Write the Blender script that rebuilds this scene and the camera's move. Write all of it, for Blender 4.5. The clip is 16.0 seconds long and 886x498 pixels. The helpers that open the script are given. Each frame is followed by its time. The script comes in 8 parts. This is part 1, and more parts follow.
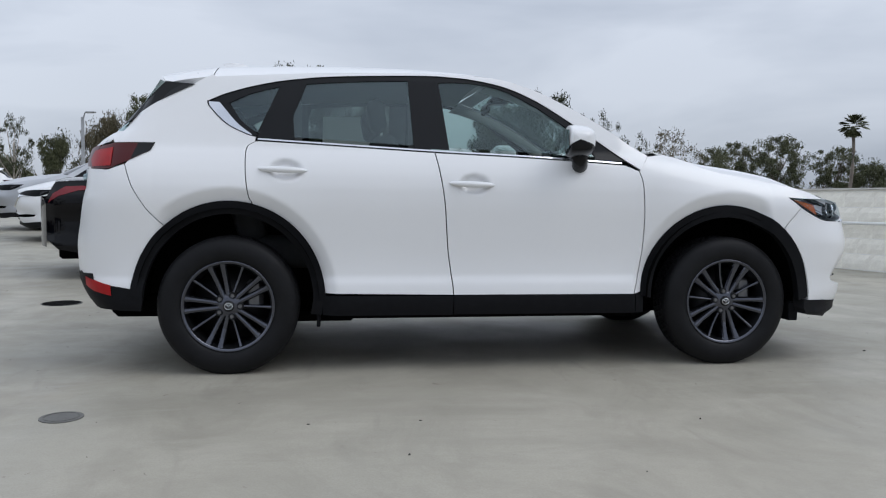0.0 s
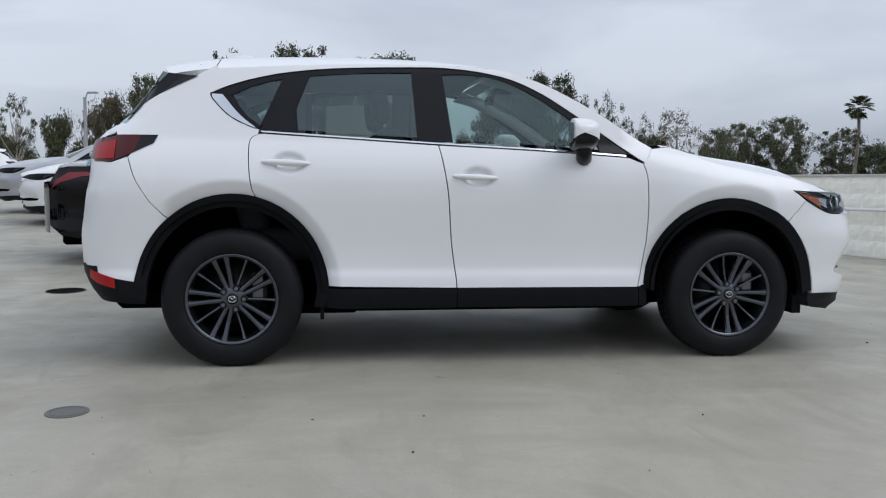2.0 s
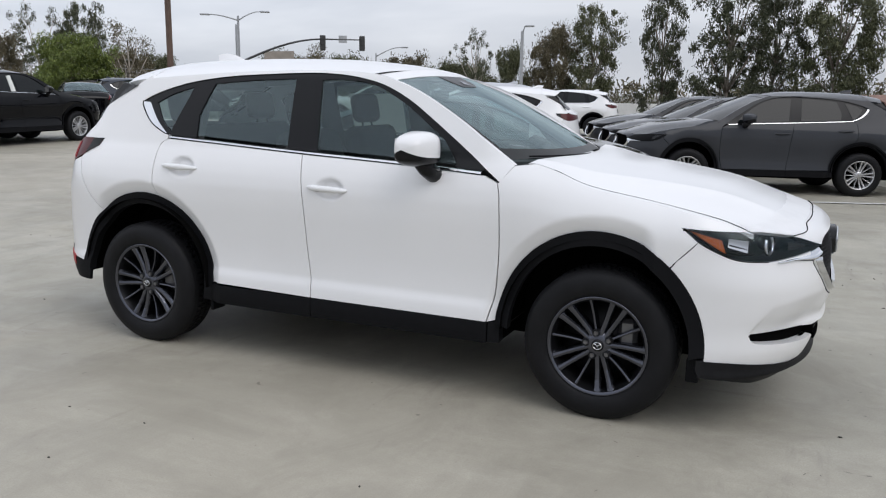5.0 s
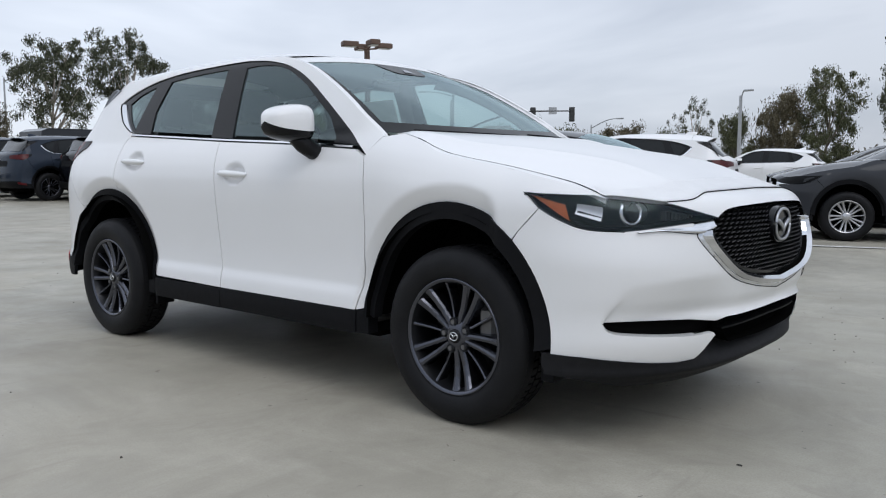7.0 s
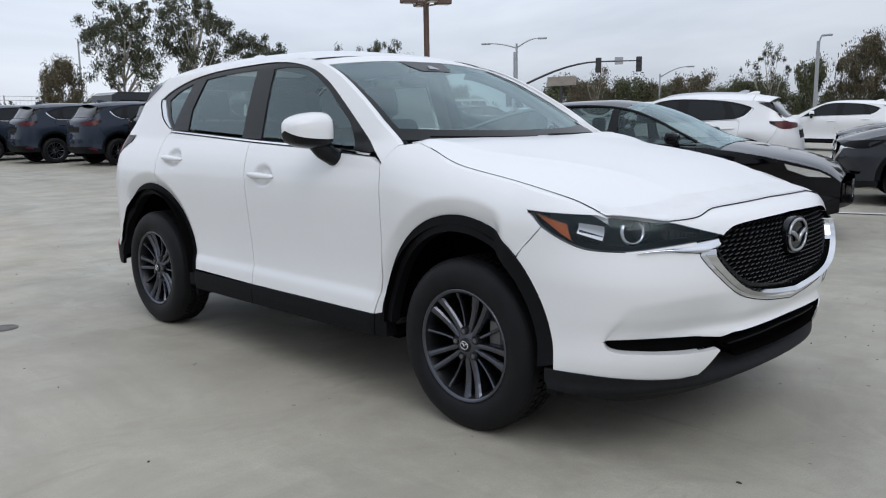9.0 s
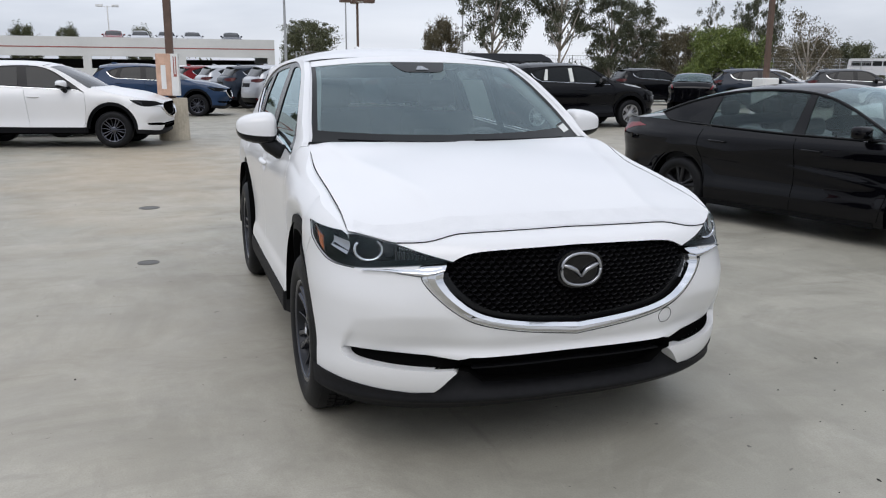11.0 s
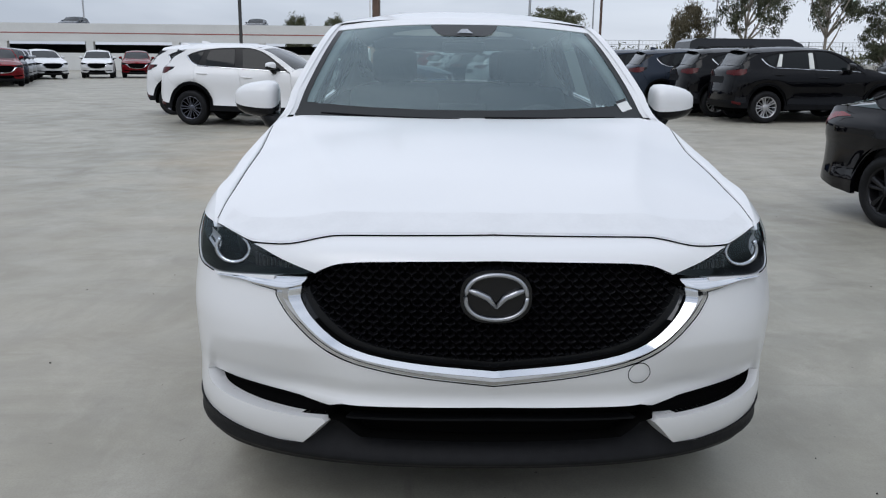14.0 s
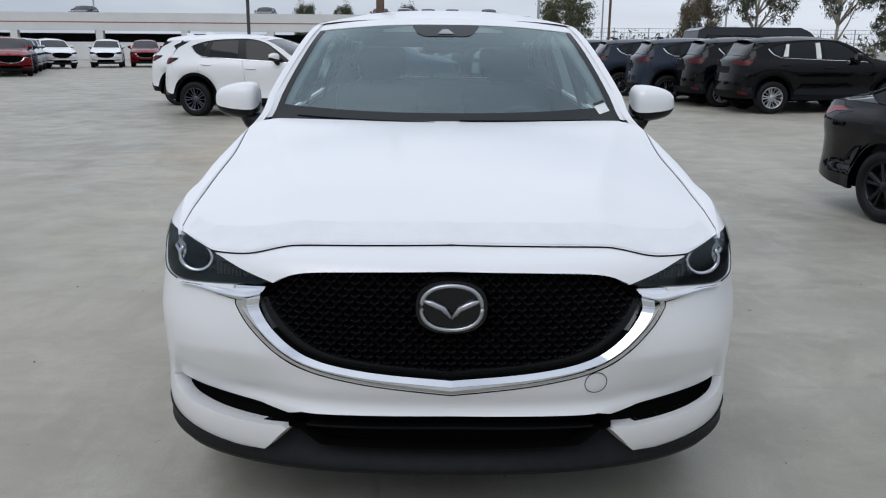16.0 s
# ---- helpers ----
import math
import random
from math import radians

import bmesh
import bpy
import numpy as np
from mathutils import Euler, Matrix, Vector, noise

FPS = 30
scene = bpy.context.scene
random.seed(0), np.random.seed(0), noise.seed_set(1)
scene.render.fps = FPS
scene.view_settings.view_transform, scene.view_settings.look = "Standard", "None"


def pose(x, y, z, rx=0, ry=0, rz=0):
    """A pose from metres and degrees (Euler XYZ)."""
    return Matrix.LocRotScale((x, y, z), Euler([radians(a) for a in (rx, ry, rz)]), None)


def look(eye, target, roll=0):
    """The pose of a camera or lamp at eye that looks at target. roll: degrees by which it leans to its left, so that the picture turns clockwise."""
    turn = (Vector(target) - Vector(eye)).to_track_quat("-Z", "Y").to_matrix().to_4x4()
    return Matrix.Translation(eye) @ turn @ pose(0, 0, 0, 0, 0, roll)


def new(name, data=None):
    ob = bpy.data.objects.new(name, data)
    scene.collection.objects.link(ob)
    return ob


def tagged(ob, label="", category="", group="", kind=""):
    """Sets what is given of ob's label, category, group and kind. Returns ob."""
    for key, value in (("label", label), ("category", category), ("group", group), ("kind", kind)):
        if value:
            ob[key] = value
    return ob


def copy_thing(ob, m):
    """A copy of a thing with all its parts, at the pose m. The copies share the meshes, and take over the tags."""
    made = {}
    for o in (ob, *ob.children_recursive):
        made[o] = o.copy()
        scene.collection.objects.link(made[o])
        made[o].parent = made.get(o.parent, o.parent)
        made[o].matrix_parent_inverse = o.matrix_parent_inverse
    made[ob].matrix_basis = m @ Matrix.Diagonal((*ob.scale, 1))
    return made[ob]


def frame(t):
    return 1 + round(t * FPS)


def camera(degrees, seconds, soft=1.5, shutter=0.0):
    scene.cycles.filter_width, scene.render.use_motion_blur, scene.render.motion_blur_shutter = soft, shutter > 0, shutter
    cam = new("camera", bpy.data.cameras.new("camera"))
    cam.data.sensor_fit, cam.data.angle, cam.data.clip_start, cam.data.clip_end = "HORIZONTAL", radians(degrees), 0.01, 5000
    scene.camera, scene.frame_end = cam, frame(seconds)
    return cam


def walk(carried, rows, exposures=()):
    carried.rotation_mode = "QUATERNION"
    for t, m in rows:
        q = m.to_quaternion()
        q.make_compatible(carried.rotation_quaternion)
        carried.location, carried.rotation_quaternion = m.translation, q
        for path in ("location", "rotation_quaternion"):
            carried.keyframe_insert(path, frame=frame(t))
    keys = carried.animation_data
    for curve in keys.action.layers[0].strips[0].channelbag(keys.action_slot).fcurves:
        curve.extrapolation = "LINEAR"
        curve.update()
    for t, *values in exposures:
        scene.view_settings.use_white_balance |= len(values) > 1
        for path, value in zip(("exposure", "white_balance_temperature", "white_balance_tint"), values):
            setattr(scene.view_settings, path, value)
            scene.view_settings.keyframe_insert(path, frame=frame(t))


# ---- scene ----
cam = camera(57.0, 16.0, soft=1.15)
PATH = [
    (0, (-0.843, -5.133, 0.936), (-0.565, -3.157, 0.801), 0.5),
    (0.5, (-0.846, -5.136, 0.962), (-0.566, -3.16, 0.832), 0.7),
    (1, (-0.842, -5.146, 1.01), (-0.559, -3.17, 0.883), 0.7),
    (1.5, (-0.838, -5.146, 1.006), (-0.553, -3.171, 0.862), 0.7),
    (2, (-0.846, -5.126, 1.002), (-0.575, -3.153, 0.819), 0.6),
    (2.5, (-0.719, -5.128, 1.394), (-0.497, -3.156, 1.144), 0.4),
    (3, (-0.362, -5.267, 1.542), (-0.249, -3.294, 1.23), -0.0),
    (3.5, (0.272, -5.25, 1.55), (0.213, -3.282, 1.2), -0.5),
    (4, (0.968, -5.171, 1.557), (0.688, -3.225, 1.192), -0.6),
    (4.2, (1.235, -5.064, 1.541), (0.856, -3.136, 1.172), -0.5),
    (6.3, (3.16, -3.453, 1.239), (1.903, -1.928, 0.927), 1.2),
    (6.5, (3.251, -3.369, 1.105), (1.972, -1.855, 0.84), 0.9),
    (7, (3.378, -3.334, 1.021), (2.091, -1.816, 0.821), 0.0),
    (7.5, (3.392, -3.342, 1.006), (2.104, -1.826, 0.802), -0.4),
    (8, (3.407, -3.335, 1.01), (2.105, -1.834, 0.783), -0.8),
    (8.5, (3.431, -3.322, 1.027), (2.1, -1.853, 0.757), -0.9),
    (8.7, (3.463, -3.294, 1.121), (2.113, -1.848, 0.831), -0.9),
    (10.8, (4.865, -1.674, 1.516), (3.045, -0.956, 1.101), -0.1),
    (11, (4.947, -1.425, 1.498), (3.093, -0.802, 1.082), 0.25),
    (11.5, (4.892, -0.884, 1.486), (2.978, -0.481, 1.07), 0.75),
    (12, (4.605, -0.525, 1.437), (2.664, -0.284, 1.022), 1.2),
    (12.5, (4.402, -0.288, 1.399), (2.451, -0.15, 0.982), 1.3),
    (13, (4.345, -0.216, 1.384), (2.392, -0.135, 0.96), 1.1),
    (13.5, (4.352, -0.199, 1.393), (2.4, -0.142, 0.959), 0.9),
    (14, (4.352, -0.186, 1.389), (2.402, -0.142, 0.945), 0.6),
    (14.5, (4.327, -0.15, 1.392), (2.379, -0.118, 0.939), 0.4),
    (15, (4.232, -0.076, 1.402), (2.286, -0.056, 0.942), 0.3),
    (15.5, (4.223, -0.043, 1.42), (2.278, -0.027, 0.953), 0.4),
    (16, (4.352, -0.044, 1.45), (2.408, -0.025, 0.978), 0.5),
]
walk(cam, [(t, look(eye, target, roll)) for t, eye, target, roll in PATH],
     [(0, 0.09, 6160, 11), (2.0, 0.10, 6160, 11), (3.0, 0.25, 6330, 12), (4.2, 0.31, 6600, 13), (6.3, 0.15, 6240, 11), (8.7, 0.15, 6240, 11),
      (10.8, 0.18, 6420, 12.5), (11.3, 0.16, 6400, 12.5), (12.3, 0.01, 6190, 11), (16, 0.01, 6180, 11)])

# ---- light: an overcast morning, grey cloud all round, a wide weak sun behind it ----
SUN_AZ, SUN_EL = radians(118), radians(50)
world = bpy.data.worlds.new("overcast_sky")
scene.world = world
world.use_nodes = True
wn, wl = world.node_tree.nodes, world.node_tree.links
wn.clear()
w_out = wn.new("ShaderNodeOutputWorld")
w_bg = wn.new("ShaderNodeBackground")
w_bg.inputs["Strength"].default_value = 1.0
w_sky = wn.new("ShaderNodeTexSky")
w_sky.sky_type = "NISHITA"
w_sky.sun_disc = False
w_sky.sun_elevation, w_sky.sun_rotation = SUN_EL, SUN_AZ
w_scale = wn.new("ShaderNodeMixRGB")
w_scale.blend_type = "MULTIPLY"
w_scale.inputs[0].default_value = 1.0
w_scale.inputs[2].default_value = (0.1, 0.1, 0.1, 1)
w_co = wn.new("ShaderNodeTexCoord")
w_map = wn.new("ShaderNodeMapping")
w_map.inputs["Scale"].default_value = (1.0, 1.0, 4.2)
w_noise = wn.new("ShaderNodeTexNoise")
w_noise.inputs["Scale"].default_value = 1.7
w_noise.inputs["Detail"].default_value = 5
w_noise.inputs["Roughness"].default_value = 0.5
w_noise.inputs["Distortion"].default_value = 0.4
w_ramp = wn.new("ShaderNodeValToRGB")
w_ramp.color_ramp.elements[0].position, w_ramp.color_ramp.elements[0].color = 0.36, (0.385, 0.42, 0.475, 1)
w_ramp.color_ramp.elements[1].position, w_ramp.color_ramp.elements[1].color = 0.64, (0.60, 0.63, 0.675, 1)
w_mix = wn.new("ShaderNodeMixRGB")
w_mix.inputs[0].default_value = 0.93
# the cloud deck is brightest overhead
w_sep = wn.new("ShaderNodeSeparateXYZ")
w_up = wn.new("ShaderNodeMapRange")
w_up.inputs["From Min"].default_value, w_up.inputs["From Max"].default_value = 0.05, 0.9
w_up.inputs["To Min"].default_value, w_up.inputs["To Max"].default_value = 1.0, 1.82
w_mul = wn.new("ShaderNodeMixRGB")
w_mul.blend_type = "MULTIPLY"
w_mul.inputs[0].default_value = 1.0
wl.new(w_co.outputs["Generated"], w_map.inputs["Vector"])
wl.new(w_map.outputs[0], w_noise.inputs["Vector"])
wl.new(w_noise.outputs["Fac"], w_ramp.inputs[0])
wl.new(w_sky.outputs[0], w_scale.inputs[1])
wl.new(w_scale.outputs[0], w_mix.inputs[1])
wl.new(w_ramp.outputs[0], w_mix.inputs[2])
wl.new(w_co.outputs["Generated"], w_sep.inputs[0])
wl.new(w_sep.outputs["Z"], w_up.inputs["Value"])
wl.new(w_mix.outputs[0], w_mul.inputs[1])
wl.new(w_up.outputs[0], w_mul.inputs[2])
# thinner cloud to the west
w_west = wn.new("ShaderNodeMapRange")
w_west.inputs["From Min"].default_value, w_west.inputs["From Max"].default_value = -0.95, -0.25
w_west.inputs["To Min"].default_value, w_west.inputs["To Max"].default_value = 1.25, 0.97
w_tint = wn.new("ShaderNodeMixRGB")
w_tint.blend_type = "MULTIPLY"
w_tint.inputs[0].default_value = 1.0
wl.new(w_sep.outputs["X"], w_west.inputs["Value"])
wl.new(w_mul.outputs[0], w_tint.inputs[1])
wl.new(w_west.outputs[0], w_tint.inputs[2])
wl.new(w_tint.outputs[0], w_bg.inputs["Color"])
wl.new(w_bg.outputs[0], w_out.inputs[0])

sun_data = bpy.data.lights.new("sun", "SUN")
sun_data.energy, sun_data.angle, sun_data.color = 0.8, radians(40), (1.0, 0.97, 0.93)
sun = new("sun", sun_data)
sun.matrix_world = look((math.sin(SUN_AZ) * 50, math.cos(SUN_AZ) * 50, math.tan(SUN_EL) * 50), (0, 0, 0))
# ---- materials ----
MATS = {}


def mat(name, color, rough=0.5, metal=0.0, var=0.0, scale=6.0, fine=60.0, bump=0.0, coat=0.0, dark=None, rand=0.0, coords="Object", spec=0.5):
    """A procedural surface: base colour with variation at two scales, bump and an optional clear coat."""
    if name in MATS:
        return MATS[name]
    m = bpy.data.materials.new(name)
    m.use_nodes = True
    n, l = m.node_tree.nodes, m.node_tree.links
    b = n["Principled BSDF"]
    b.inputs["Base Color"].default_value = (*color, 1)
    b.inputs["Roughness"].default_value, b.inputs["Metallic"].default_value = rough, metal
    b.inputs["Coat Weight"].default_value, b.inputs["Coat Roughness"].default_value = coat, 0.03
    b.inputs["Specular IOR Level"].default_value = spec
    m.diffuse_color = (*color, 1)
    if var or bump or rand:
        co = n.new("ShaderNodeTexCoord")
        big, small = n.new("ShaderNodeTexNoise"), n.new("ShaderNodeTexNoise")
        big.inputs["Scale"].default_value, big.inputs["Detail"].default_value = scale, 5
        small.inputs["Scale"].default_value, small.inputs["Detail"].default_value = fine, 3
        l.new(co.outputs[coords], big.inputs["Vector"])
        l.new(co.outputs[coords], small.inputs["Vector"])
        add = n.new("ShaderNodeMath")
        add.operation = "MULTIPLY_ADD"
        add.inputs[1].default_value = 0.4
        l.new(small.outputs["Fac"], add.inputs[0])
        l.new(big.outputs["Fac"], add.inputs[2])
        ramp = n.new("ShaderNodeMapRange")
        ramp.inputs["From Min"].default_value, ramp.inputs["From Max"].default_value = 0.45, 0.95
        l.new(add.outputs[0], ramp.inputs["Value"])
        lo = dark or tuple(c * (1 - var) for c in color)
        mix = n.new("ShaderNodeMixRGB")
        mix.inputs[1].default_value = (*lo, 1)
        mix.inputs[2].default_value = (*[min(1, c * (1 + var * 0.5)) for c in color], 1)
        l.new(ramp.outputs[0], mix.inputs[0])
        last = mix.outputs[0]
        if rand:
            info, rr, mul = n.new("ShaderNodeObjectInfo"), n.new("ShaderNodeMapRange"), n.new("ShaderNodeMixRGB")
            rr.inputs["To Min"].default_value, rr.inputs["To Max"].default_value = 1 - rand, 1 + rand
            mul.blend_type = "MULTIPLY"
            mul.inputs[0].default_value = 1
            l.new(info.outputs["Random"], rr.inputs["Value"])
            l.new(last, mul.inputs[1])
            l.new(rr.outputs[0], mul.inputs[2])
            last = mul.outputs[0]
        l.new(last, b.inputs["Base Color"])
        if bump:
            bp = n.new("ShaderNodeBump")
            bp.inputs["Strength"].default_value, bp.inputs["Distance"].default_value = bump, 0.01
            l.new(add.outputs[0], bp.inputs["Height"])
            l.new(bp.outputs[0], b.inputs["Normal"])
    MATS[name] = m
    return m


def glass(name, tint, clear=0.6, rough=0.0, face=0.12, edge=0.88):
    """A thin pane: partly see-through, with a glossy face."""
    if name in MATS:
        return MATS[name]
    m = bpy.data.materials.new(name)
    m.use_nodes = True
    n, l = m.node_tree.nodes, m.node_tree.links
    n.clear()
    out, mix = n.new("ShaderNodeOutputMaterial"), n.new("ShaderNodeMixShader")
    see, gloss, fr = n.new("ShaderNodeBsdfTransparent"), n.new("ShaderNodeBsdfGlossy"), n.new("ShaderNodeLayerWeight")
    fr.inputs["Blend"].default_value = 0.5
    pw, sc = n.new("ShaderNodeMath"), n.new("ShaderNodeMath")
    pw.operation, sc.operation = "POWER", "MULTIPLY_ADD"
    pw.inputs[1].default_value, sc.inputs[1].default_value, sc.inputs[2].default_value = 4.0, edge, face
    l.new(fr.outputs["Facing"], pw.inputs[0])
    l.new(pw.outputs[0], sc.inputs[0])
    see.inputs[0].default_value = (*[c * clear for c in tint], 1)
    gloss.inputs["Roughness"].default_value = rough
    gloss.inputs[0].default_value = (0.78, 0.94, 0.97, 1)
    l.new(sc.outputs[0], mix.inputs[0])
    l.new(see.outputs[0], mix.inputs[1])
    l.new(gloss.outputs[0], mix.inputs[2])
    l.new(mix.outputs[0], out.inputs[0])
    m.diffuse_color = (*tint, 1)
    MATS[name] = m
    return m


def leaf_mat(name, a, b_, c):
    """Foliage: three greens spread over the leaves."""
    m = bpy.data.materials.new(name)
    m.use_nodes = True
    n, l = m.node_tree.nodes, m.node_tree.links
    b = n["Principled BSDF"]
    b.inputs["Roughness"].default_value = 0.6
    geo, ramp = n.new("ShaderNodeNewGeometry"), n.new("ShaderNodeValToRGB")
    ramp.color_ramp.elements[0].color, ramp.color_ramp.elements[1].color = (*a, 1), (*c, 1)
    e = ramp.color_ramp.elements.new(0.5)
    e.color = (*b_, 1)
    l.new(geo.outputs["Random Per Island"], ramp.inputs[0])
    l.new(ramp.outputs[0], b.inputs["Base Color"])
    m.diffuse_color = (*b_, 1)
    return m


def concrete_deck():
    """Worn power-trowelled concrete: broad mottling, brush marks, stains and tyre smears."""
    m = bpy.data.materials.new("worn_concrete")
    m.use_nodes = True
    n, l = m.node_tree.nodes, m.node_tree.links
    b = n["Principled BSDF"]
    co = n.new("ShaderNodeTexCoord")

    def tex(scale, detail=6, rough=0.55, stretch=None, distort=0.0):
        t = n.new("ShaderNodeTexNoise")
        t.inputs["Scale"].default_value, t.inputs["Detail"].default_value = scale, detail
        t.inputs["Roughness"].default_value, t.inputs["Distortion"].default_value = rough, distort
        src = co.outputs["Object"]
        if stretch:
            mp = n.new("ShaderNodeMapping")
            mp.inputs["Scale"].default_value, mp.inputs["Rotation"].default_value = stretch, (0, 0, 0.5)
            l.new(src, mp.inputs["Vector"])
            src = mp.outputs[0]
        l.new(src, t.inputs["Vector"])
        return t.outputs["Fac"]

    def span(v, a, z, lo=0.0, hi=1.0):
        r = n.new("ShaderNodeMapRange")
        r.inputs["From Min"].default_value, r.inputs["From Max"].default_value = a, z
        r.inputs["To Min"].default_value, r.inputs["To Max"].default_value = lo, hi
        l.new(v, r.inputs["Value"])
        return r.outputs[0]

    def blend(f, c1, c2, mode="MIX"):
        x = n.new("ShaderNodeMixRGB")
        x.blend_type = mode
        l.new(f, x.inputs[0])
        for i, c in ((1, c1), (2, c2)):
            if isinstance(c, tuple):
                x.inputs[i].default_value = (*c, 1)
            else:
                l.new(c, x.inputs[i])
        return x.outputs[0]

    broad = span(tex(0.22, 4), 0.35, 0.68)
    c = blend(broad, (0.318, 0.305, 0.253), (0.405, 0.383, 0.318))
    # cloudy wear, half a metre to two metres across
    c = blend(span(tex(0.75, 8, 0.62, (1, 0.55, 1), 0.8), 0.46, 0.68, 0, 0.75), c, (0.475, 0.448, 0.374))
    c = blend(span(tex(0.50, 8, 0.66, (0.7, 1.1, 1), 0.9), 0.48, 0.66, 0, 0.75), c, (0.223, 0.210, 0.171))
    c = blend(span(tex(1.7, 9, 0.68, (1, 0.6, 1), 0.7), 0.47, 0.66, 0, 0.80), c, (0.234, 0.221, 0.181))
    c = blend(span(tex(1.9, 9, 0.66, (0.55, 1, 1), 0.9), 0.54, 0.72, 0, 0.55), c, (0.488, 0.462, 0.395))
    # short scuffs and dull marks
    c = blend(span(tex(3.2, 7, 0.66, (1, 0.30, 1), 1.2), 0.60, 0.74, 0, 0.62), c, (0.180, 0.168, 0.142))
    c = blend(span(tex(2.6, 7, 0.62, (0.28, 1.2, 1), 1.0), 0.64, 0.74, 0, 0.45), c, (0.196, 0.183, 0.155))
    c = blend(span(tex(12, 7, 0.7, None, 0.6), 0.36, 0.70, 0, 0.45), c, (0.300, 0.282, 0.233))
    c = blend(span(tex(120, 3, 0.6), 0.42, 0.75, 0, 0.45), c, (0.229, 0.215, 0.180))
    c = blend(span(tex(7.5, 2, 0.5, None, 3.0), 0.745, 0.77, 0, 0.75), c, (0.081, 0.072, 0.064))
    # a tan stain towards the lamp pillar
    mp = n.new("ShaderNodeMapping")
    mp.inputs["Location"].default_value, mp.inputs["Scale"].default_value = (8.6 / 6.5, 1.9 / 2.6, 0), (1 / 6.5, 1 / 2.6, 0)
    l.new(co.outputs["Object"], mp.inputs["Vector"])
    ln = n.new("ShaderNodeVectorMath")
    ln.operation = "LENGTH"
    l.new(mp.outputs[0], ln.inputs[0])
    rag = n.new("ShaderNodeMath")
    rag.operation = "MULTIPLY_ADD"
    rag.inputs[1].default_value = 1.5
    l.new(tex(0.7, 6, 0.6), rag.inputs[0])
    l.new(ln.outputs["Value"], rag.inputs[2])
    c = blend(span(rag.outputs[0], 1.75, 0.95, 0, 0.62), c, (0.440, 0.352, 0.240))
    warm = span(tex(0.09, 3), 0.48, 0.66, 0, 0.40)
    c = blend(warm, c, (0.371, 0.330, 0.262))
    l.new(c, b.inputs["Base Color"])
    l.new(span(tex(2.2, 5), 0.3, 0.75, 0.42, 0.72), b.inputs["Roughness"])
    b.inputs["Specular IOR Level"].default_value = 0.35
    bp = n.new("ShaderNodeBump")
    bp.inputs["Strength"].default_value, bp.inputs["Distance"].default_value = 0.25, 0.004
    l.new(tex(45, 6, 0.65), bp.inputs["Height"])
    l.new(bp.outputs[0], b.inputs["Normal"])
    m.diffuse_color = (0.36, 0.35, 0.33, 1)
    return m


M_DECK = concrete_deck()
M_EARTH = mat("outer_ground", (0.13, 0.125, 0.105), 0.95, var=0.4, scale=0.05, fine=1.5)
M_WALLPAINT = mat("white_painted_block", (0.88, 0.865, 0.82), 0.8, var=0.08, scale=3, fine=40, bump=0.35)
M_BLOCK = mat("painted_block", (0.95, 0.91, 0.82), 0.85, var=0.14, scale=4, fine=45, bump=0.35, rand=0.02)
M_COVER = mat("drain_cover_iron", (0.13, 0.128, 0.118), 0.7, var=0.25, scale=8, fine=80)
M_CAP = mat("pale_wall_cap", (0.62, 0.60, 0.56), 0.7, var=0.2, scale=4)
M_STUCCO = mat("cream_stucco", (0.62, 0.575, 0.49), 0.9, var=0.1, scale=2, fine=30)
M_ROOFTILE = mat("terracotta_tile", (0.215, 0.13, 0.10), 0.85, var=0.35, scale=3, fine=20)
M_GARAGE = mat("garage_concrete", (0.66, 0.66, 0.64), 0.85, var=0.08, scale=0.4, fine=6)
M_REDBAND = mat("red_painted_band", (0.33, 0.11, 0.09), 0.7, var=0.15)
# garage concrete darkened in colour for the shade behind its openings
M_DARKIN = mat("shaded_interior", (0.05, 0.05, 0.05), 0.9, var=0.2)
M_GREYBLUE = mat("blue_grey_panel", (0.30, 0.33, 0.38), 0.7, var=0.06, scale=1)
M_GALV = mat("galvanised_steel", (0.42, 0.43, 0.44), 0.5, 0.6, var=0.12, scale=8)
M_DARKMETAL = mat("dark_painted_metal", (0.045, 0.045, 0.045), 0.55, var=0.2, scale=9)
M_RUSTPOLE = mat("brown_painted_pole", (0.12, 0.075, 0.055), 0.65, var=0.3, scale=5)
M_ORANGE = mat("faded_orange_panel", (0.62, 0.40, 0.29), 0.7, var=0.35, scale=4)
M_WHITEPANEL = mat("white_sign_panel", (0.75, 0.75, 0.73), 0.6, var=0.08)
M_BARK = mat("grey_bark", (0.20, 0.17, 0.14), 0.9, var=0.4, scale=3, fine=25, bump=0.5)
M_LEAF_DARK = leaf_mat("eucalyptus_leaves", (0.026, 0.032, 0.016), (0.052, 0.060, 0.029), (0.098, 0.104, 0.054))
M_LEAF_MID = leaf_mat("dull_green_leaves", (0.036, 0.043, 0.017), (0.076, 0.084, 0.035), (0.13, 0.132, 0.064))
M_LEAF_BRIGHT = leaf_mat("fresh_green_leaves", (0.06, 0.085, 0.014), (0.12, 0.16, 0.028), (0.19, 0.23, 0.05))
M_LEAF_BROWN = leaf_mat("olive_brown_leaves", (0.06, 0.05, 0.025), (0.10, 0.085, 0.045), (0.15, 0.125, 0.075))
M_WELL0 = mat("black_void", (0.006, 0.006, 0.006), 0.95, spec=0.1)
M_LINE = mat("worn_white_paint", (0.62, 0.62, 0.60), 0.8, var=0.3, scale=5, fine=60)
M_PALEBARK = mat("pale_bark", (0.38, 0.34, 0.29), 0.9, var=0.35, scale=2, fine=20, bump=0.4)
# ---- mesh helpers ----


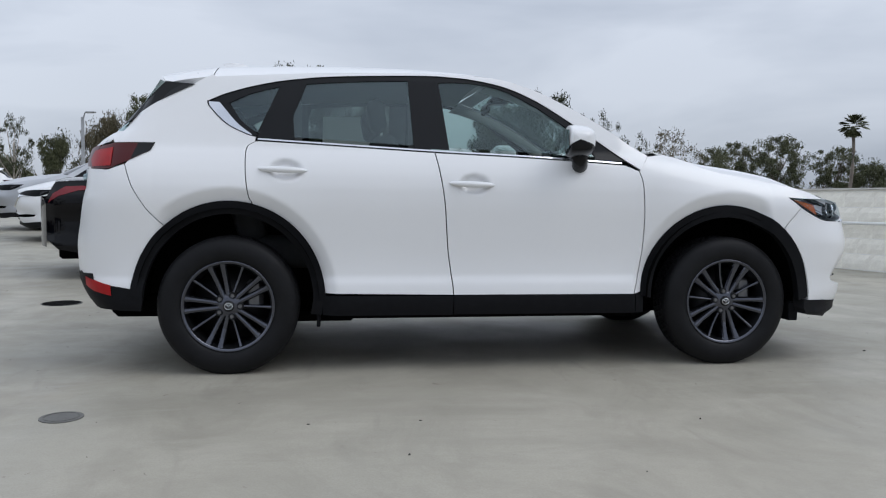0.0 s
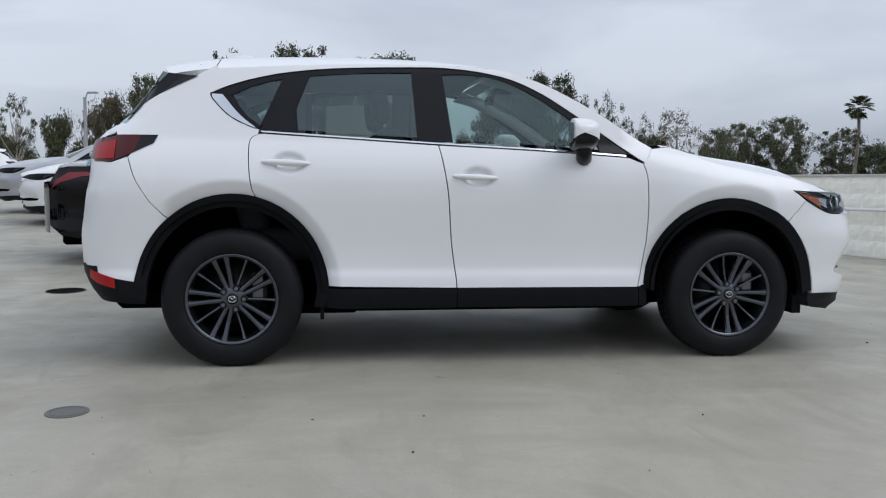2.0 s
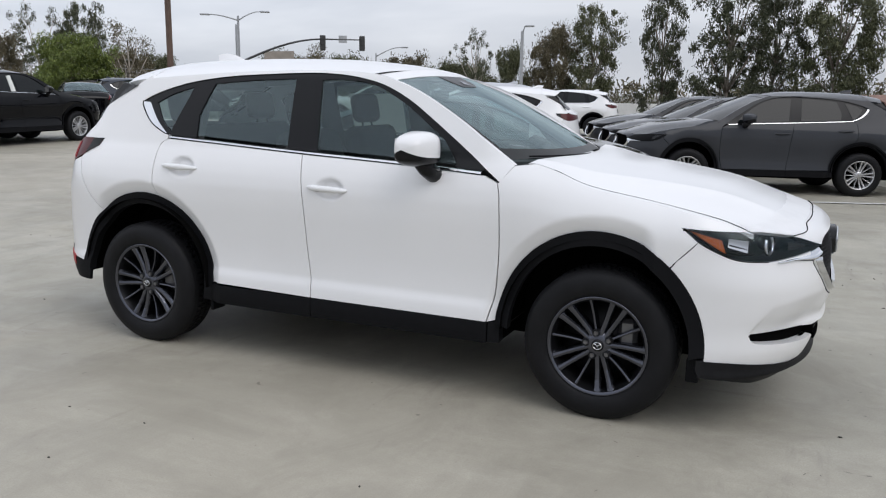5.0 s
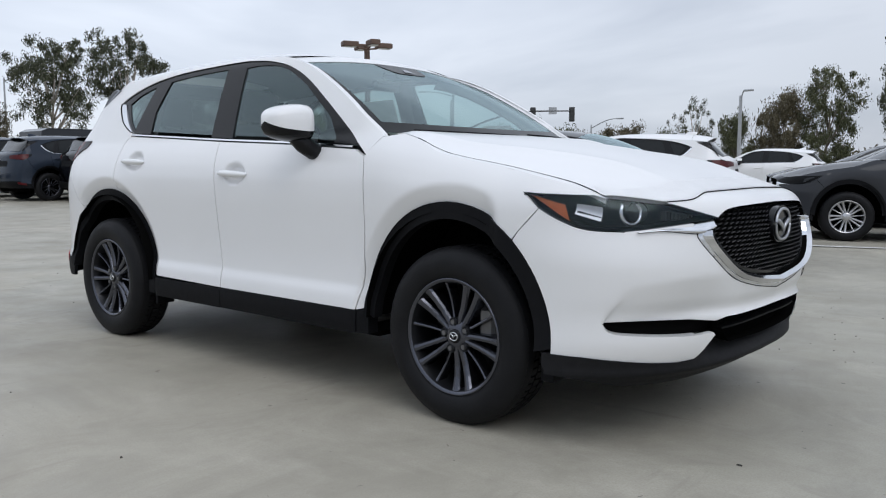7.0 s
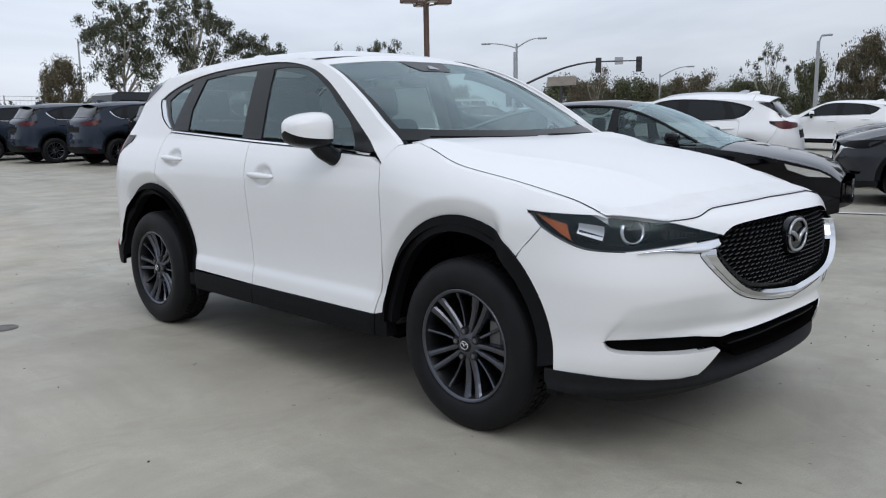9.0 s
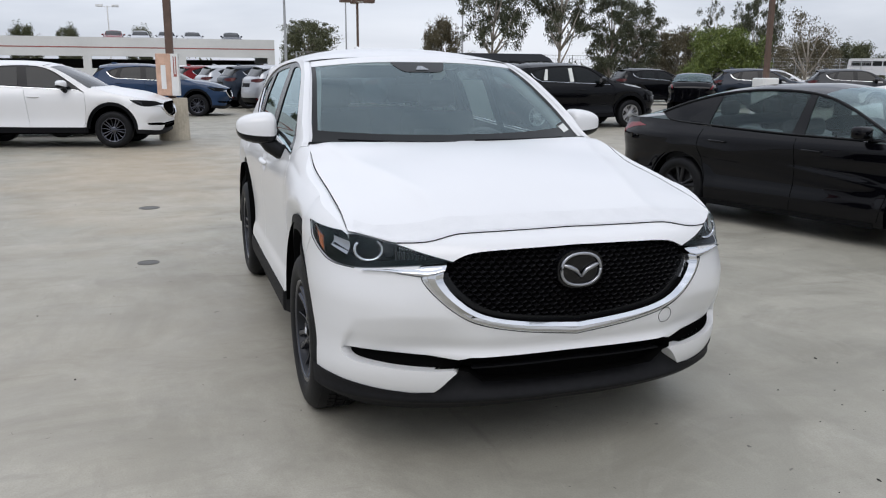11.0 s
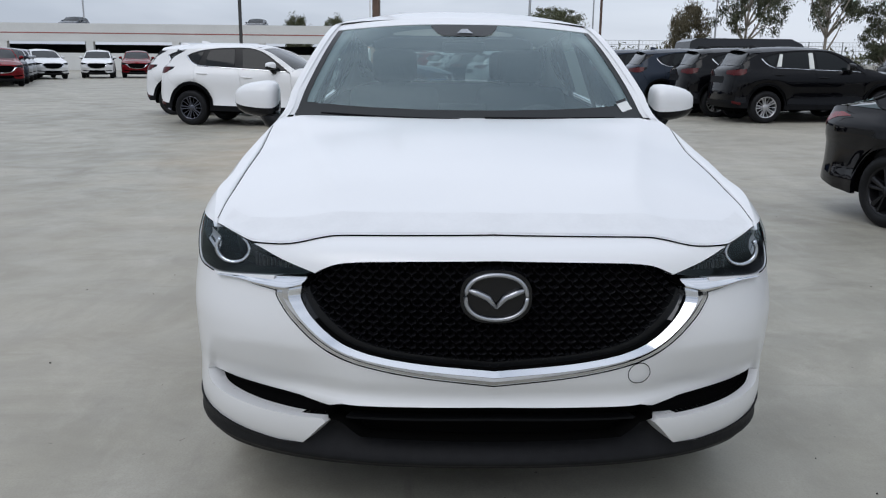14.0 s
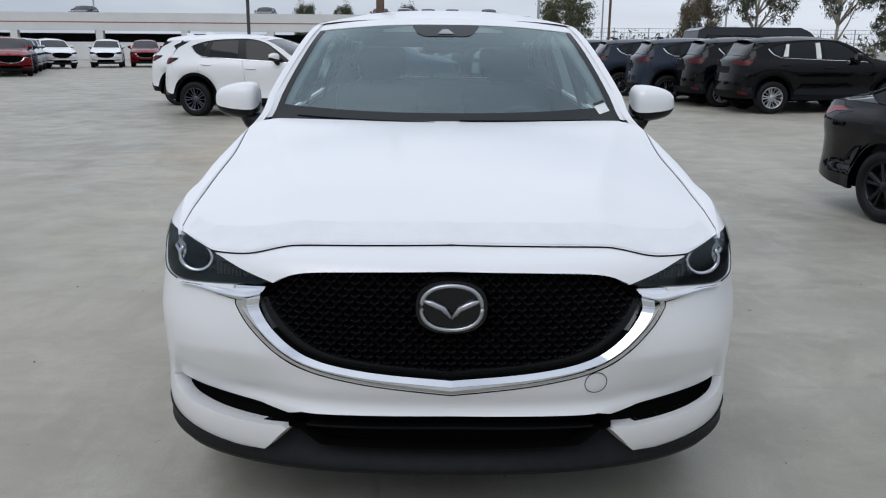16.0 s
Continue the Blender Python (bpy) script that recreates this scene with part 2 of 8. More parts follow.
def mesh_of(name, verts, faces, material, smooth=False):
    me = bpy.data.meshes.new(name)
    me.from_pydata([tuple(map(float, v)) for v in verts], [], [tuple(f) for f in faces])
    me.materials.append(material)
    if smooth:
        me.polygons.foreach_set("use_smooth", [True] * len(me.polygons))
    me.update()
    return me


def thing(name, label, category, group="", kind="", at=None):
    ob = new(name)
    ob.empty_display_size = 0.2
    if at is not None:
        ob.matrix_world = at
    return tagged(ob, label, category, group, kind)


def part(name, bm, material, parent, label="", smooth=False):
    """Links a bmesh, or a ready mesh, as one part under a thing or a part."""
    if isinstance(bm, bmesh.types.BMesh):
        me = bpy.data.meshes.new(name)
        bm.to_mesh(me)
        bm.free()
        if material is not None:
            me.materials.append(material)
        if smooth:
            me.polygons.foreach_set("use_smooth", [True] * len(me.polygons))
    else:
        me = bm
    ob = new(name, me)
    ob.parent = parent
    return tagged(ob, label)


def box(bm, lo, hi, bevel=0.0, m=None, seg=1):
    r = bmesh.ops.create_cube(bm, size=1.0)
    c = [(a + b) / 2 for a, b in zip(lo, hi)]
    s = [b - a for a, b in zip(lo, hi)]
    bmesh.ops.transform(bm, matrix=(m or Matrix()) @ Matrix.Translation(c) @ Matrix.Diagonal((*s, 1)), verts=r["verts"])
    if bevel:
        es = list({e for v in r["verts"] for e in v.link_edges})
        bmesh.ops.bevel(bm, geom=es, offset=bevel, segments=seg, profile=0.5, affect="EDGES")
    return bm


def rod(bm, a, b, r0, r1=None, n=10):
    """A round bar from a to b, tapering from r0 to r1."""
    a, b = Vector(a), Vector(b)
    r1 = r0 if r1 is None else r1
    m = Matrix.Translation((a + b) / 2) @ (b - a).to_track_quat("Z", "Y").to_matrix().to_4x4()
    bmesh.ops.create_cone(bm, cap_ends=True, segments=n, radius1=r0, radius2=r1, depth=(b - a).length, matrix=m)
    return bm


def tube(bm, pts, radii, n=8):
    """A pipe through points, as one skin."""
    pts = [Vector(p) for p in pts]
    if not isinstance(radii, (list, tuple)):
        radii = [radii] * len(pts)
    rings = []
    for i, p in enumerate(pts):
        d = (pts[min(i + 1, len(pts) - 1)] - pts[max(i - 1, 0)]).normalized()
        q = d.to_track_quat("Z", "Y")
        rings.append([bm.verts.new(p + q @ Vector((math.cos(a) * radii[i], math.sin(a) * radii[i], 0)))
                      for a in (2 * math.pi * k / n for k in range(n))])
    for r0, r1 in zip(rings, rings[1:]):
        for k in range(n):
            bm.faces.new((r0[k], r0[(k + 1) % n], r1[(k + 1) % n], r1[k]))
    bm.faces.new(rings[0][::-1])
    bm.faces.new(rings[-1])
    return bm


# ---- ground, deck, parapet ----
bm = bmesh.new()
bmesh.ops.create_grid(bm, x_segments=8, y_segments=8, size=2500)
me = bpy.data.meshes.new("ground")
bm.to_mesh(me)
bm.free()
me.materials.append(M_EARTH)
ground = tagged(new("ground", me), "dull brown-grey ground reaching the horizon below the deck", "ground", kind="structure")
ground.location.z = -3.5

# the wall's face runs through these two points of its foot
WALL_P, WALL_DIR = Vector((5.75, 4.9, 0)), Vector((-0.354, 0.935, 0)).normalized()
WALL_OUT = Vector((WALL_DIR.y, -WALL_DIR.x, 0))
wall_start, wall_end = WALL_P - WALL_DIR * 24, WALL_P + WALL_DIR * 24


def deck_z(x, y):
    """The deck falls gently towards its drains: height at a place."""
    def soft(v):
        return 0.5 * (v + math.sqrt(v * v + 1.0)) - 0.05
    rise = 0.0087 * soft(-x - 3.5) + 0.0175 * soft(y - 3.5)
    rise *= min(1.0, max(0.0, (math.hypot(max(0, -x - 2.0), max(0, y - 2.0))) / 3.0))
    inside = min(1.0, max(0.0, (-(Vector((x, y, 0)) - WALL_P).dot(WALL_OUT) - 0.3) / 8.7))
    far = min(1.0, max(0.0, (y - 12.0) / 10.0))
    return 0.42 * math.tanh(rise / 0.42) * inside**2 * (3 - 2 * inside) * (1 - 0.5 * far * far * (3 - 2 * far))


def deck_pose(x, y, hx, hy, scale=(1, 1, 1)):
    """Stands a thing on the deck, along the heading (hx, hy)."""
    e = 0.8
    n = Vector((-(deck_z(x + e, y) - deck_z(x - e, y)) / (2 * e), -(deck_z(x, y + e) - deck_z(x, y - e)) / (2 * e), 1)).normalized()
    f = Vector((hx, hy, 0)).normalized()
    f = (f - n * f.dot(n)).normalized()
    r = n.cross(f)
    m = Matrix((( f.x, r.x, n.x, x), (f.y, r.y, n.y, y), (f.z, r.z, n.z, deck_z(x, y)), (0, 0, 0, 1)))
    return m @ Matrix.Diagonal((*scale, 1))


def wall_side(x, y):
    return (Vector((x, y, 0)) - WALL_P).dot(WALL_OUT)


bm = bmesh.new()
XS = [-130, -110, -90, -75, -60, -50, -42, -36, -30, -26, -22, -19, -16] + [-14 + k for k in range(31)] + [20, 26, 34, 44]
YS = [-90, -70, -50, -38, -28, -22, -18, -15] + [-12 + k for k in range(31)] + [21, 24, 28, 34, 42, 52, 64, 80, 100]
grid_v = {}
for i, x in enumerate(XS):
    for j, y in enumerate(YS):
        grid_v[i, j] = bm.verts.new((x, y, deck_z(x, y)))
for i in range(len(XS) - 1):
    for j in range(len(YS) - 1):
        bm.faces.new((grid_v[i, j], grid_v[i + 1, j], grid_v[i + 1, j + 1], grid_v[i, j + 1]))
bmesh.ops.bisect_plane(bm, geom=bm.verts[:] + bm.edges[:] + bm.faces[:], plane_co=WALL_P + WALL_OUT * 0.15, plane_no=WALL_OUT, clear_outer=True)
bmesh.ops.recalc_face_normals(bm, faces=bm.faces)
me = bpy.data.meshes.new("pavement")
bm.to_mesh(me)
bm.free()
me.polygons.foreach_set("use_smooth", [True] * len(me.polygons))
me.materials.append(M_DECK)
deck = tagged(new("pavement", me), "pale worn concrete parking deck with stains and smears", "pavement", kind="structure")
# ---- parapet of split-faced white blocks ----
WALL_H, COURSE, BLOCK_L = 1.03, 0.200, 0.40


def wall_at(s, out=0.0, z=0.0):
    p = WALL_P + WALL_DIR * s + WALL_OUT * out
    return Vector((p.x, p.y, z + deck_z(p.x, p.y) - 0.012 * s))


def wall_run(bm, s0, s1, o0, o1, z0, z1, n=24):
    rows = []
    for i in range(n + 1):
        s = s0 + (s1 - s0) * i / n
        rows.append([bm.verts.new(wall_at(s, o, z)) for o, z in ((o0, z0), (o0, z1), (o1, z1), (o1, z0))])
    for a, b in zip(rows, rows[1:]):
        for k in range(4):
            bm.faces.new((a[k], a[(k + 1) % 4], b[(k + 1) % 4], b[k]))
    bm.faces.new(rows[0])
    bm.faces.new(rows[-1][::-1])
    bmesh.ops.recalc_face_normals(bm, faces=bm.faces)


bm = bmesh.new()
wall_run(bm, -24, 26, 0.025, 0.20, -0.5, WALL_H)
me = bpy.data.meshes.new("wall_east")
bm.to_mesh(me)
bm.free()
me.materials.append(M_WALLPAINT)
wall_east = tagged(new("wall_east", me), "white painted split-face block parapet round the deck", "wall", kind="structure")
bm = bmesh.new()
wall_run(bm, -24, 26, -0.012, 0.215, WALL_H + 0.002, WALL_H + 0.022)
part("wall_cap", bm, M_CAP, wall_east, "thin pale mortar wall cap")


def rough_block(seed):
    """One split-face block, its front uneven."""
    rnd = random.Random(seed)
    nx, nz = 6, 3
    L, H = BLOCK_L - 0.002, COURSE - 0.009
    v, f = [], []
    for j in range(nz + 1):
        for i in range(nx + 1):
            edge = i in (0, nx) or j in (0, nz)
            v.append((L * (i / nx - 0.5), -(0.005 + rnd.uniform(0, 0.004) if i in (0, nx) else rnd.uniform(0, 0.006) if edge else 0.009 + rnd.uniform(0, 0.007)), H * j / nz))
    n = len(v)
    for j in range(nz):
        for i in range(nx):
            a = j * (nx + 1) + i
            f.append((a, a + 1, a + nx + 2, a + nx + 1))
    ring = list(range(nx + 1)) + [(nx + 1) * (j + 1) + nx for j in range(nz)] + [nz * (nx + 1) + i for i in range(nx - 1, -1, -1)] + [(nx + 1) * j for j in range(nz - 1, 0, -1)]
    for k in ring:
        v.append((v[k][0], 0.03, v[k][2]))
    for i in range(len(ring)):
        j = (i + 1) % len(ring)
        f.append((ring[i], n + i, n + j, ring[j]))
    return mesh_of("brick", v, f, M_BLOCK)


BLOCKS = [rough_block(k) for k in range(6)]
rnd = random.Random(5)
ang = math.atan2(WALL_DIR.y, WALL_DIR.x)
for c in range(5):
    for i in range(-12, 18):
        s = (i + 0.5 * (c % 2)) * BLOCK_L
        p = wall_at(s, 0.026, 0.008 + c * COURSE)
        ob = new("brick", rnd.choice(BLOCKS))
        ob.parent = wall_east
        ob.matrix_world = Matrix.Translation(p) @ Matrix.Rotation(ang + math.pi, 4, "Z")
bm = bmesh.new()
tube(bm, [wall_at(-24 + k, -0.05, 0.60) for k in range(51)], 0.021, 8)
part("conduit", bm, M_WHITEPANEL, wall_east, "white painted conduit along the wall", smooth=True)
for k in range(-20, 26, 2):
    bm = bmesh.new()
    p, q = wall_at(k, 0.03, 0.60), wall_at(k, -0.07, 0.60)
    rod(bm, p, q, 0.032, n=8)
    part("conduit_clip", bm, M_WHITEPANEL, wall_east)

# drain covers, grate, painted bay line
for x, y, r in ((-1.935, -1.635, 0.086), (-4.80, -1.67, 0.115), (-3.03, 1.95, 0.16)):
    bm = bmesh.new()
    z = deck_z(x, y)
    rod(bm, (x, y, z - 0.02), (x, y, z + 0.004), r, n=32)
    cover = thing("drain_cover", "round dark metal drain cover set in the concrete", "drain cover")
    part("plate", bm, M_COVER, cover)
    if r > 0.15:
        bm = bmesh.new()
        for i in range(-6, 7):
            half = math.sqrt(max(0.0, r * r - (i * 0.025) ** 2)) * 0.92
            box(bm, (x - half, y + i * 0.025 - 0.006, z + 0.004), (x + half, y + i * 0.025 + 0.006, z + 0.007))
        part("grate", bm, M_WELL0, cover, "dark grate slots")
    else:
        bm = bmesh.new()
        ring = [(x + r * 0.8 * math.cos(a), y + r * 0.8 * math.sin(a), z + 0.005) for a in [2 * math.pi * k / 32 for k in range(33)]]
        tube(bm, ring, 0.0015, 5)
        part("rim", bm, M_COVER, cover)
# ---- the crossover's skin: half-widths, noses and tops as smooth curves (x ahead, w out from the middle, z up) ----


def curve(pts):
    """A smooth function through points (monotone cubic)."""
    xs, ys = np.array([p[0] for p in pts], float), np.array([p[1] for p in pts], float)
    h, d = np.diff(xs), np.diff(ys) / np.diff(xs)
    m = np.zeros(len(xs))
    for i in range(1, len(xs) - 1):
        if d[i - 1] * d[i] > 0:
            w1, w2 = 2 * h[i] + h[i - 1], h[i] + 2 * h[i - 1]
            m[i] = (w1 + w2) / (w1 / d[i - 1] + w2 / d[i])
    m[0], m[-1] = d[0], d[-1]

    def f(x):
        x = np.clip(np.asarray(x, float), xs[0], xs[-1])
        i = np.clip(np.searchsorted(xs, x) - 1, 0, len(h) - 1)
        t = (x - xs[i]) / h[i]
        return ((2 * t**3 - 3 * t**2 + 1) * ys[i] + (t**3 - 2 * t**2 + t) * h[i] * m[i]
                + (3 * t**2 - 2 * t**3) * ys[i + 1] + (t**3 - t**2) * h[i] * m[i + 1])
    return f


def smoothstep(a, b, x):
    t = np.clip((np.asarray(x, float) - a) / (b - a), 0, 1)
    return t * t * (3 - 2 * t)


WHEEL_X, WHEEL_Z, TYRE_R = 1.35, 0.352, 0.358
plan = curve([(-2.3, 0.90), (-2.0, 0.945), (-1.7, 0.985), (-1.35, 1.0), (-0.8, 1.0), (0.8, 1.0), (1.35, 1.005), (1.6, 0.998), (1.8, 0.985), (2.4, 0.93)])
prof_door = curve([(0.2, 0.86), (0.25, 0.885), (0.30, 0.90), (0.36, 0.905), (0.42, 0.899), (0.46, 0.893), (0.51, 0.877), (0.60, 0.874), (0.75, 0.880), (0.88, 0.886),
                   (0.95, 0.884), (1.02, 0.872), (1.08, 0.851), (1.13, 0.826), (1.17, 0.803), (1.22, 0.785), (1.30, 0.758), (1.40, 0.722), (1.50, 0.682), (1.56, 0.655), (1.60, 0.625), (1.66, 0.54)])
prof_fend = curve([(0.2, 0.86), (0.30, 0.908), (0.42, 0.903), (0.60, 0.885), (0.75, 0.888), (0.88, 0.892), (0.98, 0.89), (1.05, 0.878), (1.10, 0.858), (1.15, 0.82), (1.19, 0.775), (1.22, 0.73), (1.26, 0.65), (1.4, 0.5)])
fend_drop = curve([(0.7, 0.0), (0.95, 0.02), (1.35, 0.075), (1.6, 0.125), (1.75, 0.155), (1.9, 0.20), (2.1, 0.24)])
rear_in = curve([(-2.3, 0.10), (-1.9, 0.045), (-1.5, 0.012), (-1.1, 0.0), (0.8, 0.0)])


def side(x, z):
    """Half-width of the flank at x and z."""
    x, z = np.asarray(x, float), np.asarray(z, float)
    k = smoothstep(0.72, 1.02, x)
    w = (1 - k) * (prof_door(z) - rear_in(x) * smoothstep(1.05, 1.45, z)) + k * prof_fend(z + fend_drop(x))
    w = w * plan(x)
    for cx in (-WHEEL_X, WHEEL_X):
        # a flat band round each arch, creased off the body and leaning in towards the trim
        e = np.hypot((x - cx) / 0.487, (z - 0.378) / 0.512)
        w = w - 0.25 * np.clip(1.135 - e, 0, 0.14) * (z < 1.1) * (1 - smoothstep(1.52, 1.60, x)) * smoothstep(-1.72, -1.64, x)
    low = 1 - smoothstep(0.88, 1.12, z)
    w = w + low * (0.030 * smoothstep(0.80, 1.30, x) + 0.016 * smoothstep(-0.85, -1.35, x) * smoothstep(-2.1, -1.6, x))
    return w


NOSE_X, NOSE_N = 1.6, 2.5
nose = curve([(0.17, 2.08), (0.20, 2.14), (0.25, 2.19), (0.30, 2.245), (0.36, 2.272), (0.44, 2.282), (0.50, 2.285), (0.56, 2.308), (0.65, 2.32), (0.78, 2.318), (0.86, 2.298), (0.90, 2.27), (0.935, 2.20), (0.98, 2.10)])
TAIL_X, TAIL_N = -1.72, 2.7
tail = curve([(0.25, -2.05), (0.33, -2.12), (0.40, -2.18), (0.5, -2.22), (0.65, -2.23), (0.75, -2.215), (0.9, -2.19), (0.95, -2.175), (1.05, -2.165), (1.16, -2.145), (1.21, -2.09), (1.27, -1.99), (1.40, -1.86), (1.53, -1.73)])


def front(q, z, off=0.0):
    """The nose: q = 0 on the flank to 1 on the middle line."""
    a = np.asarray(q, float) * math.pi / 2
    ws = side(NOSE_X, z)
    x = NOSE_X + (nose(z) + off - NOSE_X) * np.sin(a) ** (2 / NOSE_N)
    w = (ws + off) * np.maximum(np.cos(a), 0) ** (2 / NOSE_N)
    # the lower corners are squarer than the upper ones
    g = np.sin(2 * a) * smoothstep(0.28, 0.42, z) * (1 - smoothstep(0.66, 0.83, z))
    x, w = x + 0.010 * g, w + 0.031 * g
    return x, w, np.asarray(z, float) + 0 * x


def front_q(w, z):
    """The q at which the nose is w out from the middle."""
    r = np.clip(np.asarray(w, float) / side(NOSE_X, z), 0, 1)
    return np.arccos(r ** (NOSE_N / 2)) * 2 / math.pi


def nose_x(y, z):
    """How far forward the nose is, y out from the middle."""
    w = y
    for _ in range(5):
        w += y - float(front(front_q(w, z), z)[1])
    return float(front(front_q(w, z), z)[0])


def front_qx(x, z):
    """The q at which the nose is at x."""
    r = np.clip((np.asarray(x, float) - NOSE_X) / (nose(z) - NOSE_X), 0, 1)
    return np.arcsin(r ** (NOSE_N / 2)) * 2 / math.pi


def rear(q, z, off=0.0):
    a = np.asarray(q, float) * math.pi / 2
    ws = side(TAIL_X, z)
    x = TAIL_X + (tail(z) - off - TAIL_X) * np.sin(a) ** (2 / TAIL_N)
    w = (ws + off) * np.maximum(np.cos(a), 0) ** (2 / TAIL_N)
    return x, w, np.asarray(z, float) + 0 * x


hood_mid = curve([(0.7, 1.215), (0.9, 1.190), (1.2, 1.160), (1.5, 1.118), (1.75, 1.072), (1.94, 1.018), (2.1, 0.960), (2.2, 0.922), (2.3, 0.87)])
hood_edge = curve([(0.7, 0.70), (0.9, 0.715), (1.2, 0.735), (1.5, 0.752), (1.7, 0.755), (1.85, 0.735), (2.0, 0.68), (2.2, 0.60)])
roof_mid = curve([(-2.0, 1.588), (-1.6, 1.642), (-1.2, 1.666), (-0.8, 1.674), (-0.4, 1.668), (-0.1, 1.645), (0.08, 1.612), (0.3, 1.54)])
rail = curve([(-1.95, 1.49), (-1.6, 1.53), (-1.25, 1.555), (-0.8, 1.582), (-0.36, 1.592), (-0.1, 1.588), (0.05, 1.576), (0.25, 1.52)])


def flank(x, z, off=0.0):
    """Half-width of the whole flank, nose and tail corners included."""
    x, z = np.asarray(x, float), np.asarray(z, float)
    w = side(np.clip(x, TAIL_X, NOSE_X), z) + off
    f = np.clip((x - NOSE_X) / np.maximum(nose(z) + off - NOSE_X, 0.02), 0, 1)
    r = np.clip((TAIL_X - x) / np.maximum(TAIL_X - tail(z) + off, 0.02), 0, 1)
    return w * (1 - f**NOSE_N) ** (1 / NOSE_N) * (1 - r**TAIL_N) ** (1 / TAIL_N)


def chain(pts, n=6):
    """A smooth line through points."""
    p = np.array(pts, float)
    if len(p) < 3:
        return [tuple(v) for v in p]
    e = np.vstack([2 * p[0] - p[1], p, 2 * p[-1] - p[-2]])
    out = []
    for i in range(1, len(e) - 2):
        for k in range(n):
            t = k / n
            out.append(tuple(0.5 * (2 * e[i] + (e[i + 1] - e[i - 1]) * t + (2 * e[i - 1] - 5 * e[i] + 4 * e[i + 1] - e[i + 2]) * t * t
                                    + (3 * e[i] - 3 * e[i + 1] + e[i + 2] - e[i - 1]) * t**3)))
    return out + [tuple(p[-1])]


def dense(poly, step):
    out = []
    for i, a in enumerate(poly):
        b = poly[(i + 1) % len(poly)]
        d = math.hypot(b[0] - a[0], b[1] - a[1])
        if d < 1e-6:
            continue
        n = max(1, math.ceil(d / step))
        out += [(a[0] + (b[0] - a[0]) * k / n, a[1] + (b[1] - a[1]) * k / n) for k in range(n)]
    return out


def cut(poly, axis, v, keep_low):
    """The part of a polygon on one side of a line."""
    out = []
    for i, a in enumerate(poly):
        b = poly[(i + 1) % len(poly)]
        ia, ib = (a[axis] <= v) == keep_low or a[axis] == v, (b[axis] <= v) == keep_low or b[axis] == v
        if ia:
            out.append(a)
        if ia != ib:
            t = (v - a[axis]) / (b[axis] - a[axis])
            c = [a[0] + (b[0] - a[0]) * t, a[1] + (b[1] - a[1]) * t]
            c[axis] = v
            out.append(tuple(c))
    return out


def cells(poly, da, db):
    """Fills an outline with small faces on a grid."""
    idx, verts, faces = {}, [], []

    def vert(p):
        k = (round(p[0], 5), round(p[1], 5))
        if k not in idx:
            idx[k] = len(verts)
            verts.append(p)
        return idx[k]

    a0, a1 = min(p[0] for p in poly), max(p[0] for p in poly)
    b0, b1 = min(p[1] for p in poly), max(p[1] for p in poly)
    na, nb = max(1, round((a1 - a0) / da)), max(1, round((b1 - b0) / db))
    rest = poly
    for i in range(na):
        v = a0 + (a1 - a0) * (i + 1) / na
        strip = cut(rest, 0, v, True) if i < na - 1 else rest
        rest = cut(rest, 0, v, False) if i < na - 1 else rest
        if len(strip) < 3:
            continue
        left = strip
        for j in range(nb):
            u = b0 + (b1 - b0) * (j + 1) / nb
            c = cut(left, 1, u, True) if j < nb - 1 else left
            left = cut(left, 1, u, False) if j < nb - 1 else left
            if len(c) >= 3:
                f = []
                for p in c:
                    k = vert(p)
                    if not f or f[-1] != k:
                        f.append(k)
                if len(f) > 2 and f[0] == f[-1]:
                    f.pop()
                if len(set(f)) == len(f) >= 3:
                    faces.append(f)
            if len(left) < 3:
                break
    return verts, faces


def area(poly):
    return sum(a[0] * b[1] - b[0] * a[1] for a, b in zip(poly, poly[1:] + poly[:1])) / 2


def on_flank(a, b, off=0.0):
    return a, flank(a, b, off), b


